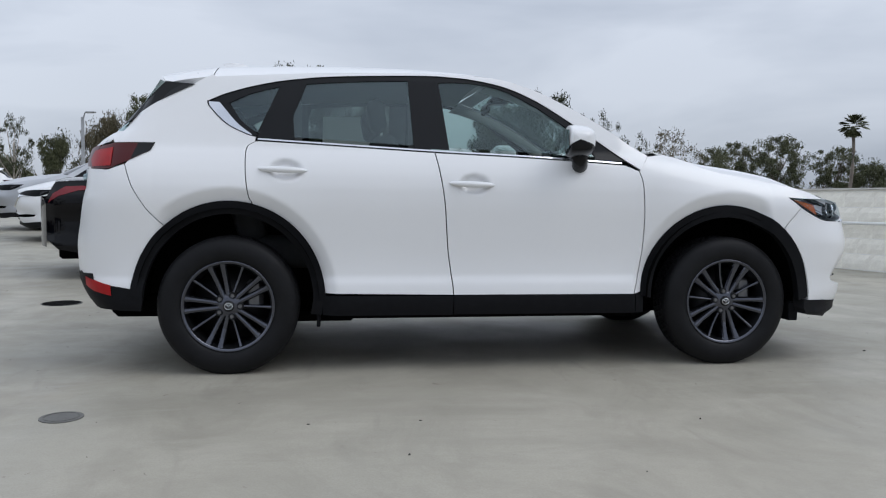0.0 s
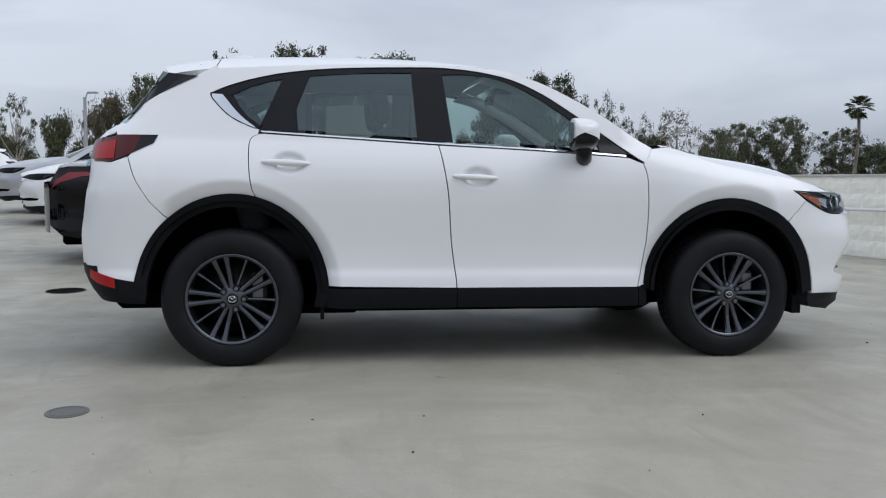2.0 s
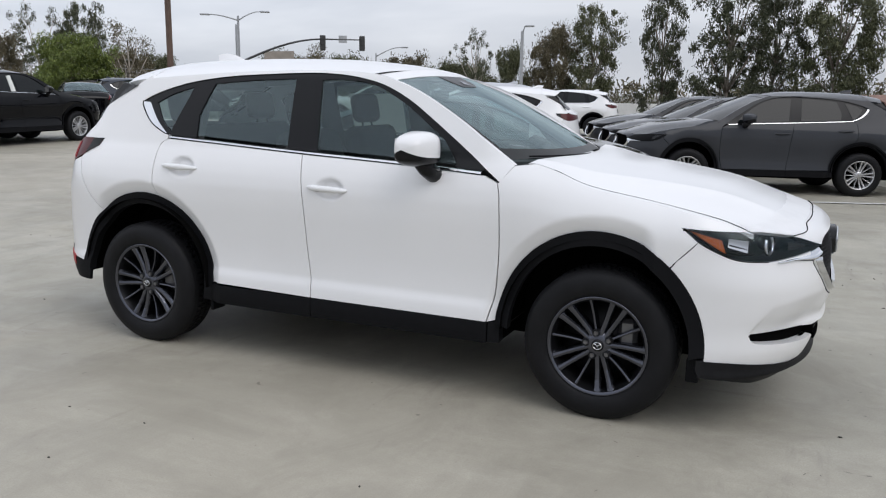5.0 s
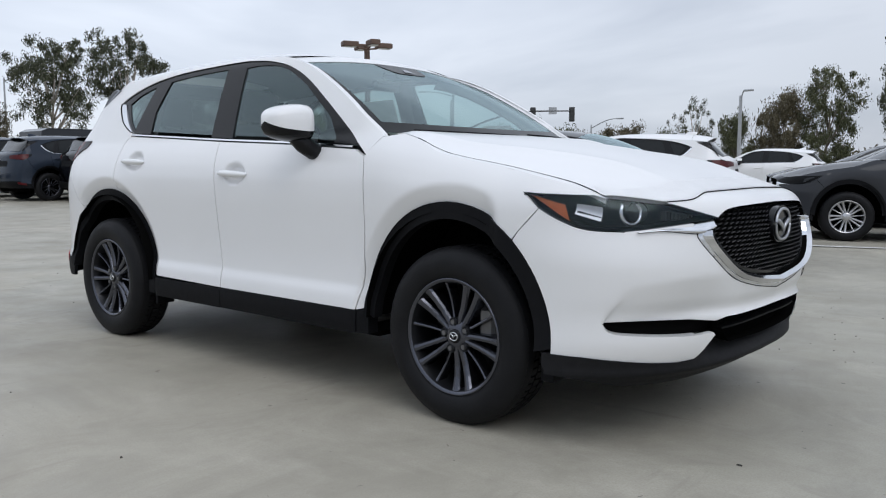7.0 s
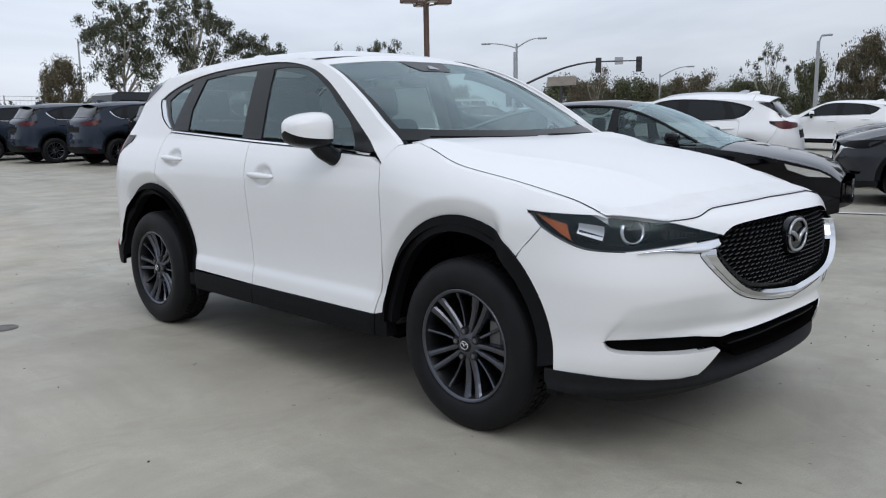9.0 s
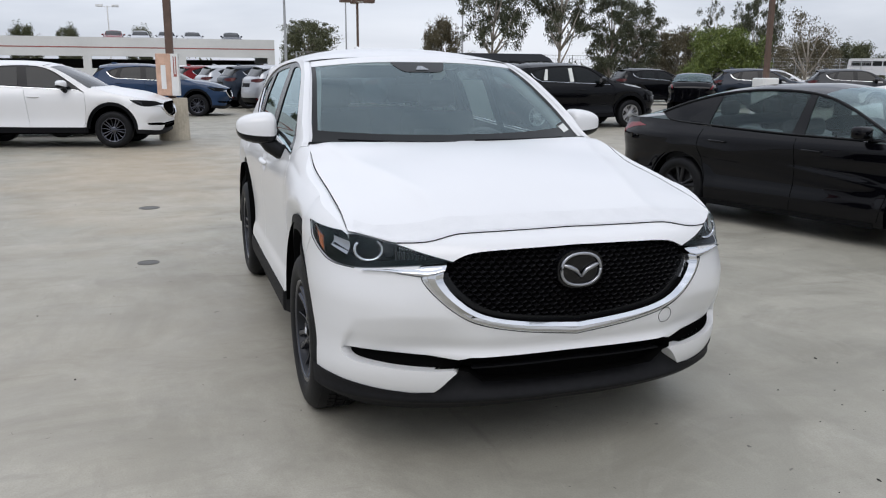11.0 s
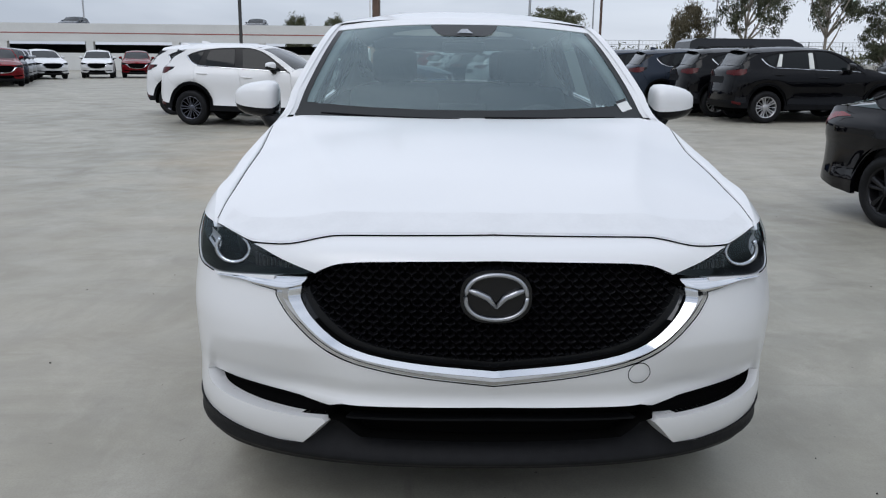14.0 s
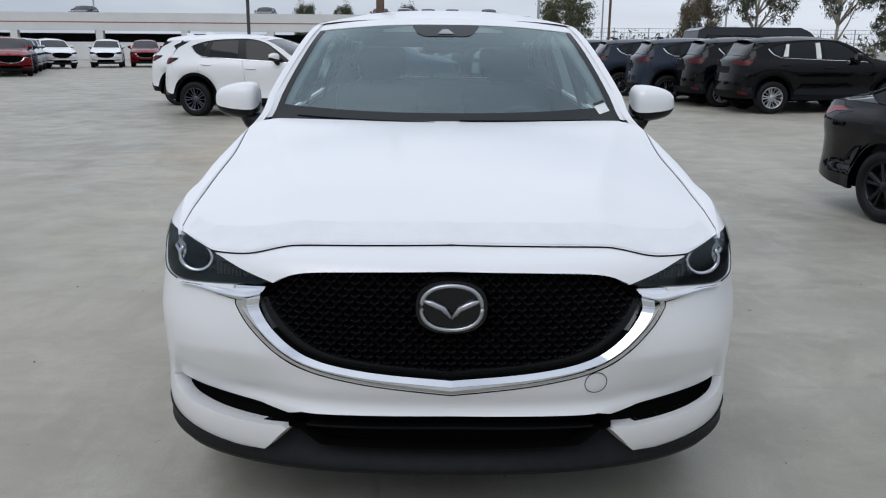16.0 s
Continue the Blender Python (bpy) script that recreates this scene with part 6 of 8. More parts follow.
        m = Matrix.Translation((0.40, 0.37, 1.02)) @ Matrix.Rotation(radians(-25), 4, "Y")
        ring = [m @ Vector((0, 0.18 * math.cos(a), 0.18 * math.sin(a))) for a in [2 * math.pi * i / 28 for i in range(29)]]
        tube(bm, ring, 0.016, 8)
        tube(bm, [m @ Vector((0, -0.17, 0)), m @ Vector((0.02, 0, -0.01)), m @ Vector((0, 0.17, 0))], 0.016, 8)
        tube(bm, [m @ Vector((0.02, 0, -0.01)), m @ Vector((0.25, 0, -0.08))], 0.03, 8)
        part("steering_wheel", bm, M_CABIN, car, smooth=True)
        bm = bmesh.new()
        box(bm, (0.13, -0.11, 1.44), (0.155, 0.11, 1.495), 0.02, seg=2)
        part("inner_mirror", bm, M_GLOSSBLACK, car)
        bm = bmesh.new()
        box(bm, (0.16, -0.07, 1.50), (0.28, 0.07, 1.54), 0.015, Matrix.Identity(4))
        part("camera_pod", bm, M_GLOSSBLACK, car, "black camera pod behind the windscreen")
        k = Skin()
        k.add([(lambda q: (q[0] + 0.004, math.copysign(q[1], u), q[2] + 0.005))(screen_point(abs(u), v)) for u, v in ((-0.065, 0.80), (0.065, 0.80), (0.022, 0.852), (-0.022, 0.852))], [[0, 1, 2, 3]], smooth=False)
        part("camera_window", k.mesh("camera_window", M_LAMPMID), None, car, "small pale camera window in the border")
        bm = bmesh.new()
        box(bm, (-1.56, -0.56, 1.475), (-1.50, 0.56, 1.575), 0.02)
        part("tailgate_header", bm, M_CABIN, car, "dark trim above the rear screen")
        # papers: window sticker and dash ticket
        k = Skin()
        k.panel([(-0.885, 1.208), (-0.462, 1.196), (-0.458, 1.470), (-0.882, 1.464)], lambda a, b, o=0.0: (a, flank(a, b) - 0.022, b), 0.06, 0.06, (1,), rim=False)
        part("price_sticker", k.mesh("price_sticker", M_SHEET), None, car, "white price sheet inside the rear window")
        k = Skin()
        pts = []
        for u, v in ((0.885, 0.035), (0.962, 0.050), (0.945, 0.105), (0.868, 0.090)):
            x, w, z = screen_point(u, v)
            pts.append((x + 0.003, w, z + 0.003))
        k.add(pts, [[0, 1, 2, 3]], smooth=False)
        part("ticket", k.mesh("ticket", M_PAPER), None, car, "white stock ticket behind the glass")
        k = Skin()
        pts = []
        for u, v in ((0.870, 0.083), (0.947, 0.098), (0.943, 0.112), (0.866, 0.097)):
            x, w, z = screen_point(u, v)
            pts.append((x + 0.0045, w, z + 0.0045))
        k.add(pts, [[0, 1, 2, 3]], smooth=False)
        part("ticket_bar", k.mesh("ticket_bar", M_GLOSSBLACK), None, car)
        # wipers
        for y0, y1 in ((-0.62, -0.05), (0.05, 0.60)):
            bm = bmesh.new()
            pts = []
            for i in range(8):
                f = i / 7
                y = y0 + (y1 - y0) * f
                x, w, z = screen_point(min(1, abs(y) / 0.74), 0.004 + 0.012 * (1 - f))
                pts.append((x + 0.010, y, z + 0.006))
            tube(bm, pts, [0.004, 0.005, 0.0045, 0.004, 0.004, 0.004, 0.0035, 0.003], 6)
            part("wiper", bm, M_TRIM, car, smooth=True)
    for cx in (-WHEEL_X, WHEEL_X):
        for s in (-1, 1):
            build_wheel(car, cx, s, lod, alloy, 29.0 if cx > 0 else -2.0)
    return car


hero = crossover("crossover_car", "white pearl crossover with black arch trim on dark alloys", M_WHITE, 1)
# ---- the black saloon ----


def saloon(name, label, paint, at):
    """A low four-door saloon with a sloping tail; its right flank shows."""
    car = thing(name, label, "car", at=at)
    pl = curve([(-2.4, 0.60), (-2.31, 0.70), (-2.22, 0.80), (-2.1, 0.875), (-1.9, 0.945), (-1.6, 0.985), (-1.35, 1.0), (0.9, 1.0), (1.4, 0.99), (1.8, 0.94), (2.1, 0.84), (2.35, 0.66)])
    pr = curve([(0.15, 0.84), (0.22, 0.88), (0.35, 0.895), (0.50, 0.87), (0.66, 0.862), (0.78, 0.888), (0.86, 0.885), (0.93, 0.85), (0.98, 0.81), (1.05, 0.77), (1.15, 0.715), (1.28, 0.635), (1.36, 0.57), (1.42, 0.45)])

    def sw(a, b, o=0.0):
        a, b = np.asarray(a, float), np.asarray(b, float)
        w = pr(b) * pl(a)
        for c in (-1.25, 1.42):
            w = w + 0.012 * (1 - smoothstep(0.36, 0.52, np.hypot(a - c, b - 0.34))) * (b < 0.9)
        # a sharp crease falling forward along the doors
        e = b - (0.785 - 0.115 * (a + 1.0))
        w = w + 0.020 * np.exp(-np.abs(e) / np.where(e > 0, 0.05, 0.09)) * smoothstep(-1.25, -0.95, a) * (1 - smoothstep(0.7, 1.15, a))
        return a, w + o, b

    deckline = curve([(-2.32, 0.80), (-2.28, 0.98), (-2.15, 1.035), (-1.9, 1.04), (-1.5, 1.03), (-1.0, 0.995), (0.0, 0.955), (0.8, 0.945), (1.1, 0.93), (1.5, 0.88), (1.9, 0.80), (2.2, 0.70), (2.34, 0.58)])
    bottom = curve([(-2.32, 0.42), (-2.2, 0.32), (-1.9, 0.26), (-0.9, 0.20), (0.9, 0.20), (1.9, 0.22), (2.3, 0.28)])
    xs = [float(x) for x in np.linspace(-2.31, 2.33, 50)]
    arch = {c: ellipse(c, 0.33, 0.375, 0.375, 0, 180, 20) for c in (-1.25, 1.42)}

    def one(pname, poly, material, parent=None, sides=(-1, 1), lbl="", d=0.06, **kw):
        k = Skin()
        k.panel(poly, sw, d, d, sides, **kw)
        return part(pname, k.mesh(pname, material), None, parent or car, lbl)

    up = [(x, float(deckline(x)) - 0.005) for x in xs]
    low = [(-2.31, 0.42), (-2.2, 0.32), (-1.9, 0.27), (-1.625, 0.25)] + arch[-1.25][::-1] + [(-0.875, 0.20), (1.045, 0.20)] + arch[1.42][::-1] + [(1.795, 0.23), (2.1, 0.24), (2.33, 0.30)]
    for s in (-1, 1):
        one("flank", low + up[::-1], paint, sides=(s,), depth=0.05, d=0.018)
        for seam in ([(-0.98, 0.96), (-1.00, 0.80), (-0.94, 0.62), (-0.872, 0.40)], [(0.12, 0.93), (0.14, 0.6), (0.12, 0.25)], [(1.02, 0.92), (1.05, 0.6), (0.98, 0.25)]):
            bm = bmesh.new()
            tube(bm, [(a, s * (float(sw(a, b)[1]) + 0.0005), b) for a, b in chain(seam, 5)], 0.0035, 5)
            part("door_seam", bm, M_WELL, car)
        for x0, z0 in ((-0.86, 0.845), (0.20, 0.825)):
            bm = bmesh.new()
            tube(bm, [(x0 + f * 0.22, s * (float(sw(x0 + f * 0.22, z0)[1]) + 0.012 + 0.022 * math.sin(math.pi * f) ** 0.5), z0 + 0.01 * (1 - f)) for f in [k / 6 for k in range(7)]], [0.006, 0.012, 0.013, 0.013, 0.013, 0.012, 0.006], 8)
            part("door_handle", bm, paint, car, smooth=True)
        glass_top = [(1.02, 0.985), (0.80, 1.095), (0.55, 1.215), (0.25, 1.318), (-0.10, 1.362), (-0.55, 1.362), (-0.95, 1.312), (-1.30, 1.225), (-1.62, 1.11)]
        glass_low = [(-1.62, 1.11), (-1.45, 1.035), (-1.0, 1.005), (0.0, 0.965), (1.02, 0.955)]
        whole = chain(glass_top) + chain(glass_low)[1:-1]
        bits = [cut(whole, 0, 0.12, False), cut(cut(whole, 0, 0.12, True), 0, -0.96, False), cut(whole, 0, -0.96, True)]
        for poly in bits[:2]:
            one("window", poly, M_SALOONGLASS, car, (s,), off=-0.004, rim=False, lbl="dark tinted side glass").visible_shadow = False
        one("rear_pillar", bits[2], paint, car, (s,), off=0.0)
        one("quarter_trim", [(-0.98, 1.02), (-0.98, 1.20), (-1.22, 1.06), (-1.20, 1.03)], M_GLOSSBLACK, car, (s,), off=0.003)
        for line, r in ((glass_top, 0.016), (glass_low, 0.011)):
            bm = bmesh.new()
            tube(bm, [(a, s * float(sw(a, b)[1]), b) for a, b in chain(line)], r, 6)
            part("window_frame", bm, M_GLOSSBLACK, car, "black window surround", smooth=True)
        for poly in ([(0.05, 0.965), (0.18, 0.965), (0.15, 1.345), (0.08, 1.352)], [(-1.03, 1.005), (-0.94, 1.0), (-0.90, 1.30), (-0.97, 1.285)]):
            one("pillar", poly, M_GLOSSBLACK, car, (s,), off=0.003)
        for c in (-1.25, 1.42):
            k = Skin()
            k.grid([[(c + 0.40 * math.cos(radians(a)), s * w, 0.33 + 0.40 * math.sin(radians(a))) for w in (0.88, 0.7, 0.5)] for a in range(0, 181, 12)])
            k.add([(c + 0.41 * math.cos(radians(a)), s * 0.52, 0.33 + 0.41 * math.sin(radians(a))) for a in range(0, 181, 12)], [list(range(16))], smooth=False)
            part("wheel_well", k.mesh("wheel_well", M_WELL), None, car)
            hub = new("wheel")
            hub.parent = car
            k = Skin()
            R = 0.322
            lathe(k, [(0.215, 0.845), (0.225, 0.868), (0.26, 0.876), (0.295, 0.868), (R, 0.84), (R, 0.70), (0.30, 0.68), (0.21, 0.69)], c, R, s, 40, s < 0)
            part("tyre", k.mesh("tyre", M_RUBBER), None, hub, "black rubber tyre")
            k = Skin()
            lathe(k, [(0.19, 0.70), (0.20, 0.83), (0.212, 0.855), (0.222, 0.852)], c, R, s, 40, s < 0)
            lathe(k, [(0.001, 0.85), (0.045, 0.848), (0.055, 0.83), (0.06, 0.78)], c, R, s, 20, s < 0)
            for g in range(5):
                for da, hw in ((-9, 0.026), (13, 0.018)):
                    a = radians(72 * g + 90 + da)
                    d_, t_ = Vector((math.cos(a), math.sin(a))), Vector((-math.sin(a), math.cos(a)))
                    rows = []
                    for f in (0.0, 0.5, 1.0):
                        q = d_ * (0.04 + 0.165 * f)
                        rows.append([(c + q.x + t_.x * u * hw * (0.7 + 0.4 * f), s * v, R + q.y + t_.y * u * hw * (0.7 + 0.4 * f)) for u, v in ((-1.1, 0.80), (-1, 0.835), (-0.3, 0.846), (0.6, 0.842), (1.1, 0.80))])
                    k.grid(rows, flip=s > 0, smooth=False)
            part("rim", k.mesh("rim", M_DARKRIM), None, hub, "black five-spoke alloy rim")
            k = Skin()
            lathe(k, [(0.001, 0.76), (0.14, 0.76), (0.2, 0.74)], c, R, s, 24, s < 0)
            part("brake_disc", k.mesh("brake_disc", M_STEEL), None, hub)
        mir = new("door_mirror")
        mir.parent = car
        bm = bmesh.new()
        box(bm, (0.74, min(s * 0.86, s * 1.03), 0.975), (0.87, max(s * 0.86, s * 1.03), 1.085), 0.035, seg=3)
        part("mirror_cap", bm, paint, mir, smooth=True)
        bm = bmesh.new()
        tube(bm, [(0.82, s * 0.80, 0.955), (0.82, s * 0.90, 1.0)], [0.03, 0.035], 8)
        part("mirror_foot", bm, M_GLOSSBLACK, mir, smooth=True)
        one("tail_lamp", [(-1.80, 0.955), (-1.95, 0.985), (-2.12, 0.975), (-2.24, 0.90), (-2.292, 0.80), (-2.19, 0.875), (-2.0, 0.935)], M_REDLENS, sides=(s,), off=0.004, depth=0.02, d=0.03, lbl="slim dark red tail lamp")
        one("headlight", [(1.85, 0.78), (2.15, 0.70), (2.25, 0.64), (2.05, 0.655), (1.88, 0.72)], M_LAMPREF, sides=(s,), off=0.004, depth=0.02, d=0.03)
        one("sill_trim", [(-0.95, 0.185), (0.95, 0.185), (0.95, 0.235), (-0.95, 0.235)], M_TRIM, sides=(s,), off=0.006, depth=0.05)
    # decks, glass house, roof, ends
    k = Skin()
    for s in (-1, 1):
        rows = []
        for x in xs:
            z = float(deckline(x))
            w = float(sw(x, z)[1])
            rows.append([(x, s * w * u, z + 0.035 * (1 - u**2.5) * min(1, (x + 2.35) * 4)) for u in (0, 0.25, 0.5, 0.7, 0.85, 0.95, 1.0)])
        k.grid(rows, flip=s > 0)
    part("upper_body", k.mesh("upper_body", paint), None, car, "bonnet and boot lid")
    roofz = curve([(-2.02, 1.085), (-1.75, 1.175), (-1.35, 1.30), (-0.95, 1.382), (-0.5, 1.424), (-0.1, 1.430), (0.25, 1.385), (0.6, 1.27), (0.95, 1.09), (1.25, 0.955)])
    edgez = curve([(-2.02, 1.045), (-1.62, 1.11), (-1.30, 1.230), (-0.95, 1.320), (-0.55, 1.372), (-0.10, 1.373), (0.25, 1.325), (0.55, 1.225), (0.80, 1.105), (1.02, 0.99), (1.25, 0.93)])
    for pname, a, b, m_ in (("roof", -0.95, 0.22, paint), ("windscreen", 0.22, 1.25, M_GLASS), ("rear_screen", -1.95, -0.95, M_SALOONGLASS)):
        k = Skin()
        for s in (-1, 1):
            rows = []
            for i in range(13):
                x = a + (b - a) * i / 12
                ze, zm = float(edgez(x)), float(roofz(x))
                w = float(sw(x, ze)[1])
                rows.append([(x, s * w * u, ze + (zm - ze) * (1 - u**2.6)) for u in (0, 0.3, 0.55, 0.75, 0.9, 1.0)])
            k.grid(rows, flip=s > 0)
        part(pname, k.mesh(pname, m_), None, car).visible_shadow = pname == "roof"
    k = Skin()
    for x0, xd in ((-2.31, -1), (2.33, 1)):
        k = Skin()
        for s in (-1, 1):
            rows = []
            for b in np.linspace(0.34, float(deckline(x0)), 8):
                w = float(sw(x0, b)[1])
                rows.append([(x0 + xd * 0.08 * (1 - u**2.4), s * w * u, float(b)) for u in (0, 0.3, 0.6, 0.8, 0.92, 1.0)])
            k.grid(rows, flip=(s > 0) == (xd > 0))
        part("bumper", k.mesh("bumper", paint), None, car, "painted bumper")
    bm = bmesh.new()
    box(bm, (-2.2, -0.55, 0.2), (2.2, 0.55, 0.5), 0.03)
    part("underbody", bm, M_WELL, car)
    bm = bmesh.new()
    box(bm, (-0.95, -0.8, 0.17), (0.95, 0.8, 0.55), 0.03)
    part("cabin_floor", bm, M_WELL, car)
    bm = bmesh.new()
    box(bm, (0.62, -0.74, 0.55), (1.15, 0.74, 0.94), 0.06)
    part("dashboard", bm, M_CABIN, car)
    bm = bmesh.new()
    box(bm, (-1.9, -0.74, 0.55), (-0.95, 0.74, 0.97), 0.05)
    part("parcel_shelf", bm, M_CABIN, car)
    for x, y, ww in ((0.0, -0.36, 0.25), (0.0, 0.36, 0.25), (-0.85, 0.0, 0.62)):
        bm = bmesh.new()
        box(bm, (x - 0.09, y - ww, 0.55), (x + 0.09, y + ww, 1.10), 0.05, Matrix.Translation((x, 0, 0.5)) @ Matrix.Rotation(radians(-14), 4, "Y") @ Matrix.Translation((-x, 0, -0.5)), 2)
        part("seat_back", bm, M_SEAT, car, smooth=True)
        for yy in ((-0.36, 0.36) if ww > 0.5 else (y,)):
            bm = bmesh.new()
            box(bm, (x - 0.22, yy - 0.12, 1.08), (x - 0.12, yy + 0.12, 1.24), 0.04, seg=2)
            part("headrest", bm, M_SEAT, car, smooth=True)
    return car


M_DARKRIM = mat("black_alloy", (0.02, 0.02, 0.022), 0.35, 0.6)
saloon("saloon_car", "glossy black four-door saloon with black alloys", M_BLACKP, deck_pose(-1.66, 4.99, 0.967, 0.253, (1, 1, 0.99)))

# ---- parked crossovers ----
FLEET = {}
SMALL = (0.965, 0.975, 0.935)


def park(colour, x, y, hx, hy, scale=(1, 1, 1), film=False, light_wheels=False):
    """Parks one more crossover of a colour; the first of a kind is built, the rest are copies."""
    key = (colour, film, light_wheels)
    m = deck_pose(x, y, hx, hy, scale)
    words = {"white": ("white crossover parked on the deck", M_WHITE), "navy": ("dark blue-grey crossover parked in a row", M_NAVY), "black": ("black crossover parked in a row", M_BLACKP), "blue": ("blue crossover parked beside a lamp pillar", M_BLUE),
             "grey": ("dark grey crossover parked at the parapet", M_GREY), "silver": ("silver crossover parked in a far row", M_SILVER), "red": ("dark red crossover parked in a far row", M_REDP)}
    label, paint = words[colour]
    if film:
        label = "black crossover with white film on its door pillars"
    if key in FLEET:
        return copy_thing(FLEET[key], m)
    car = crossover("parked_car", label, paint, 0, M_ALLOYLIGHT if light_wheels else None, "parked cars", film)
    car.matrix_basis = m
    FLEET[key] = car
    return car


park("white", -13.52, -3.56, 0.205, 0.979)
park("white", -16.4, -4.82, 0.205, 0.979)
park("blue", -24.19, -1.58, 0.205, 0.979)
for c, x, y in (("red", -35.6, 1.05), ("silver", -32.3, 2.0), ("navy", -29.3, 2.75), ("silver", -26.6, 3.5), ("white", -39.0, 0.2)):
    park(c, x, y, -0.25, 0.97)
park("black", -14.8, 8.70, -0.03, 1.0, film=True, light_wheels=True)
park("black", -16.75, 8.30, 0.0, 1.0, light_wheels=True)
for c, x, y in (("navy", -18.6, 7.45), ("navy", -21.3, 6.8), ("navy", -24.2, 6.0), ("black", -27.6, 4.9), ("navy", -31.0, 3.6)):
    park(c, x, y, 0.0, 1.0)
park("grey", 1.33, 9.74, -0.926, -0.378, SMALL, light_wheels=True)
park("grey", 0.41, 12.2, -0.926, -0.378, SMALL, light_wheels=True)
park("grey", -0.5, 14.65, -0.926, -0.378, SMALL, light_wheels=True)
park("white", -3.85, 9.95, -0.955, -0.295, (0.97, 0.975, 0.90))
park("silver", -5.3, 12.7, -0.955, -0.295, SMALL)
park("white", -6.2, 24.0, -0.97, -0.2, SMALL)
park("white", -13.15, 23.30, -0.93, -0.36, SMALL, light_wheels=True)
saloon("saloon_car", "black four-door saloon parked behind the first row", M_BLACKP, deck_pose(-22.8, 18.2, -0.80, 0.60))
park("white", -19.96, 26.6, -0.93, -0.36, SMALL, light_wheels=True)
park("silver", -29.0, 36.6, -0.93, -0.36, SMALL)
park("white", -30.5, 40.0, -0.9, -0.4, SMALL)
park("white", -35.0, 43.0, -0.9, -0.4)
for c, x, y in (("white", -48.0, -20.5), ("red", -49.7, -18.7)):
    park(c, x, y, 0.95, 0.31)
park("white", -44.9, -22.5, 0.80, 0.60)
for k, c in enumerate(("red", "navy", "silver", "silver", "white", "silver")):
    park(c, -33.3 - 3.0 * k, -19.3 - 1.2 * k, 0.85, 0.5)
park("black", -28.8, 20.3, 0.1, 1.0, light_wheels=True)
for c, x, y in (("navy", -24.0, 22.6), ("silver", -27.0, 25.8), ("grey", -23.6, 27.2), ("black", -31.5, 27.8), ("silver", -34.5, 31.2), ("navy", -28.6, 32.0), ("white", -22.0, 31.5), ("silver", -33.2, 23.6)):
    park(c, x, y, 0.55, 0.83)
for c, y in (("red", -5.7), ("silver", -3.3), ("silver", -0.9), ("silver", 1.5), ("navy", 5.2), ("grey", -17.3), ("navy", -35.6)):
    car = park(c, -81.5, y, 1, 0)
    car.location.z = 3.95
# ---- buildings and street beyond the deck ----


def slab(name, lo, hi, material, parent, label="", bevel=0.0):
    bm = bmesh.new()
    box(bm, lo, hi, bevel)
    return part(name, bm, material, parent, label)


garage = thing("parking_garage", "long white concrete parking garage with dark openings and a red stripe", "building")
GX, GY0, GY1, GB, GO0, GO1, GT = -78.0, -99.0, 9.0, 0.2, 2.02, 3.10, 4.80
slab("lower_wall", (GX - 0.3, GY0, GB), (GX, GY1, GO0), M_GARAGE, garage)
slab("parapet", (GX - 0.35, GY0, GO1), (GX + 0.04, GY1, GT), M_GARAGE, garage)
slab("stripe", (GX + 0.041, GY0, 3.84), (GX + 0.055, GY1, 3.94), M_REDBAND, garage, "dull red painted stripe")
# rear wall and floor slab carry the inner shade in their dark colour
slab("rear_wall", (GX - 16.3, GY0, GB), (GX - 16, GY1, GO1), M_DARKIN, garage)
slab("deck", (GX - 16, GY0, 3.75), (GX - 0.36, GY1, 3.95), M_GARAGE, garage)
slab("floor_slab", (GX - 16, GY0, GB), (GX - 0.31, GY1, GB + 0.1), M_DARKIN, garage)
slab("end_wall", (GX - 16, GY1 - 0.3, GB), (GX - 0.36, GY1, GT), M_GARAGE, garage)
for k in range(13):
    y = GY1 - 0.35 - 8.3 * k
    slab("column", (GX - 0.5, y - 0.35, GB), (GX + 0.02, y + 0.35, GO1), M_GARAGE, garage)

block = thing("flat_roofed_building", "low blue-grey panelled building beyond the parapet", "building")
slab("wall", (24.3, 55.9, -3.5), (70.0, 76.0, 1.10), M_GREYBLUE, block)
slab("roof_edge", (24.25, 55.85, 1.10), (70.1, 76.1, 1.22), M_CAP, block)
slab("vent", (31.6, 55.85, 0.30), (32.9, 55.9, 0.58), M_WHITEPANEL, block)

M_WINDOW = mat("house_window_glass", (0.03, 0.035, 0.04), 0.1)


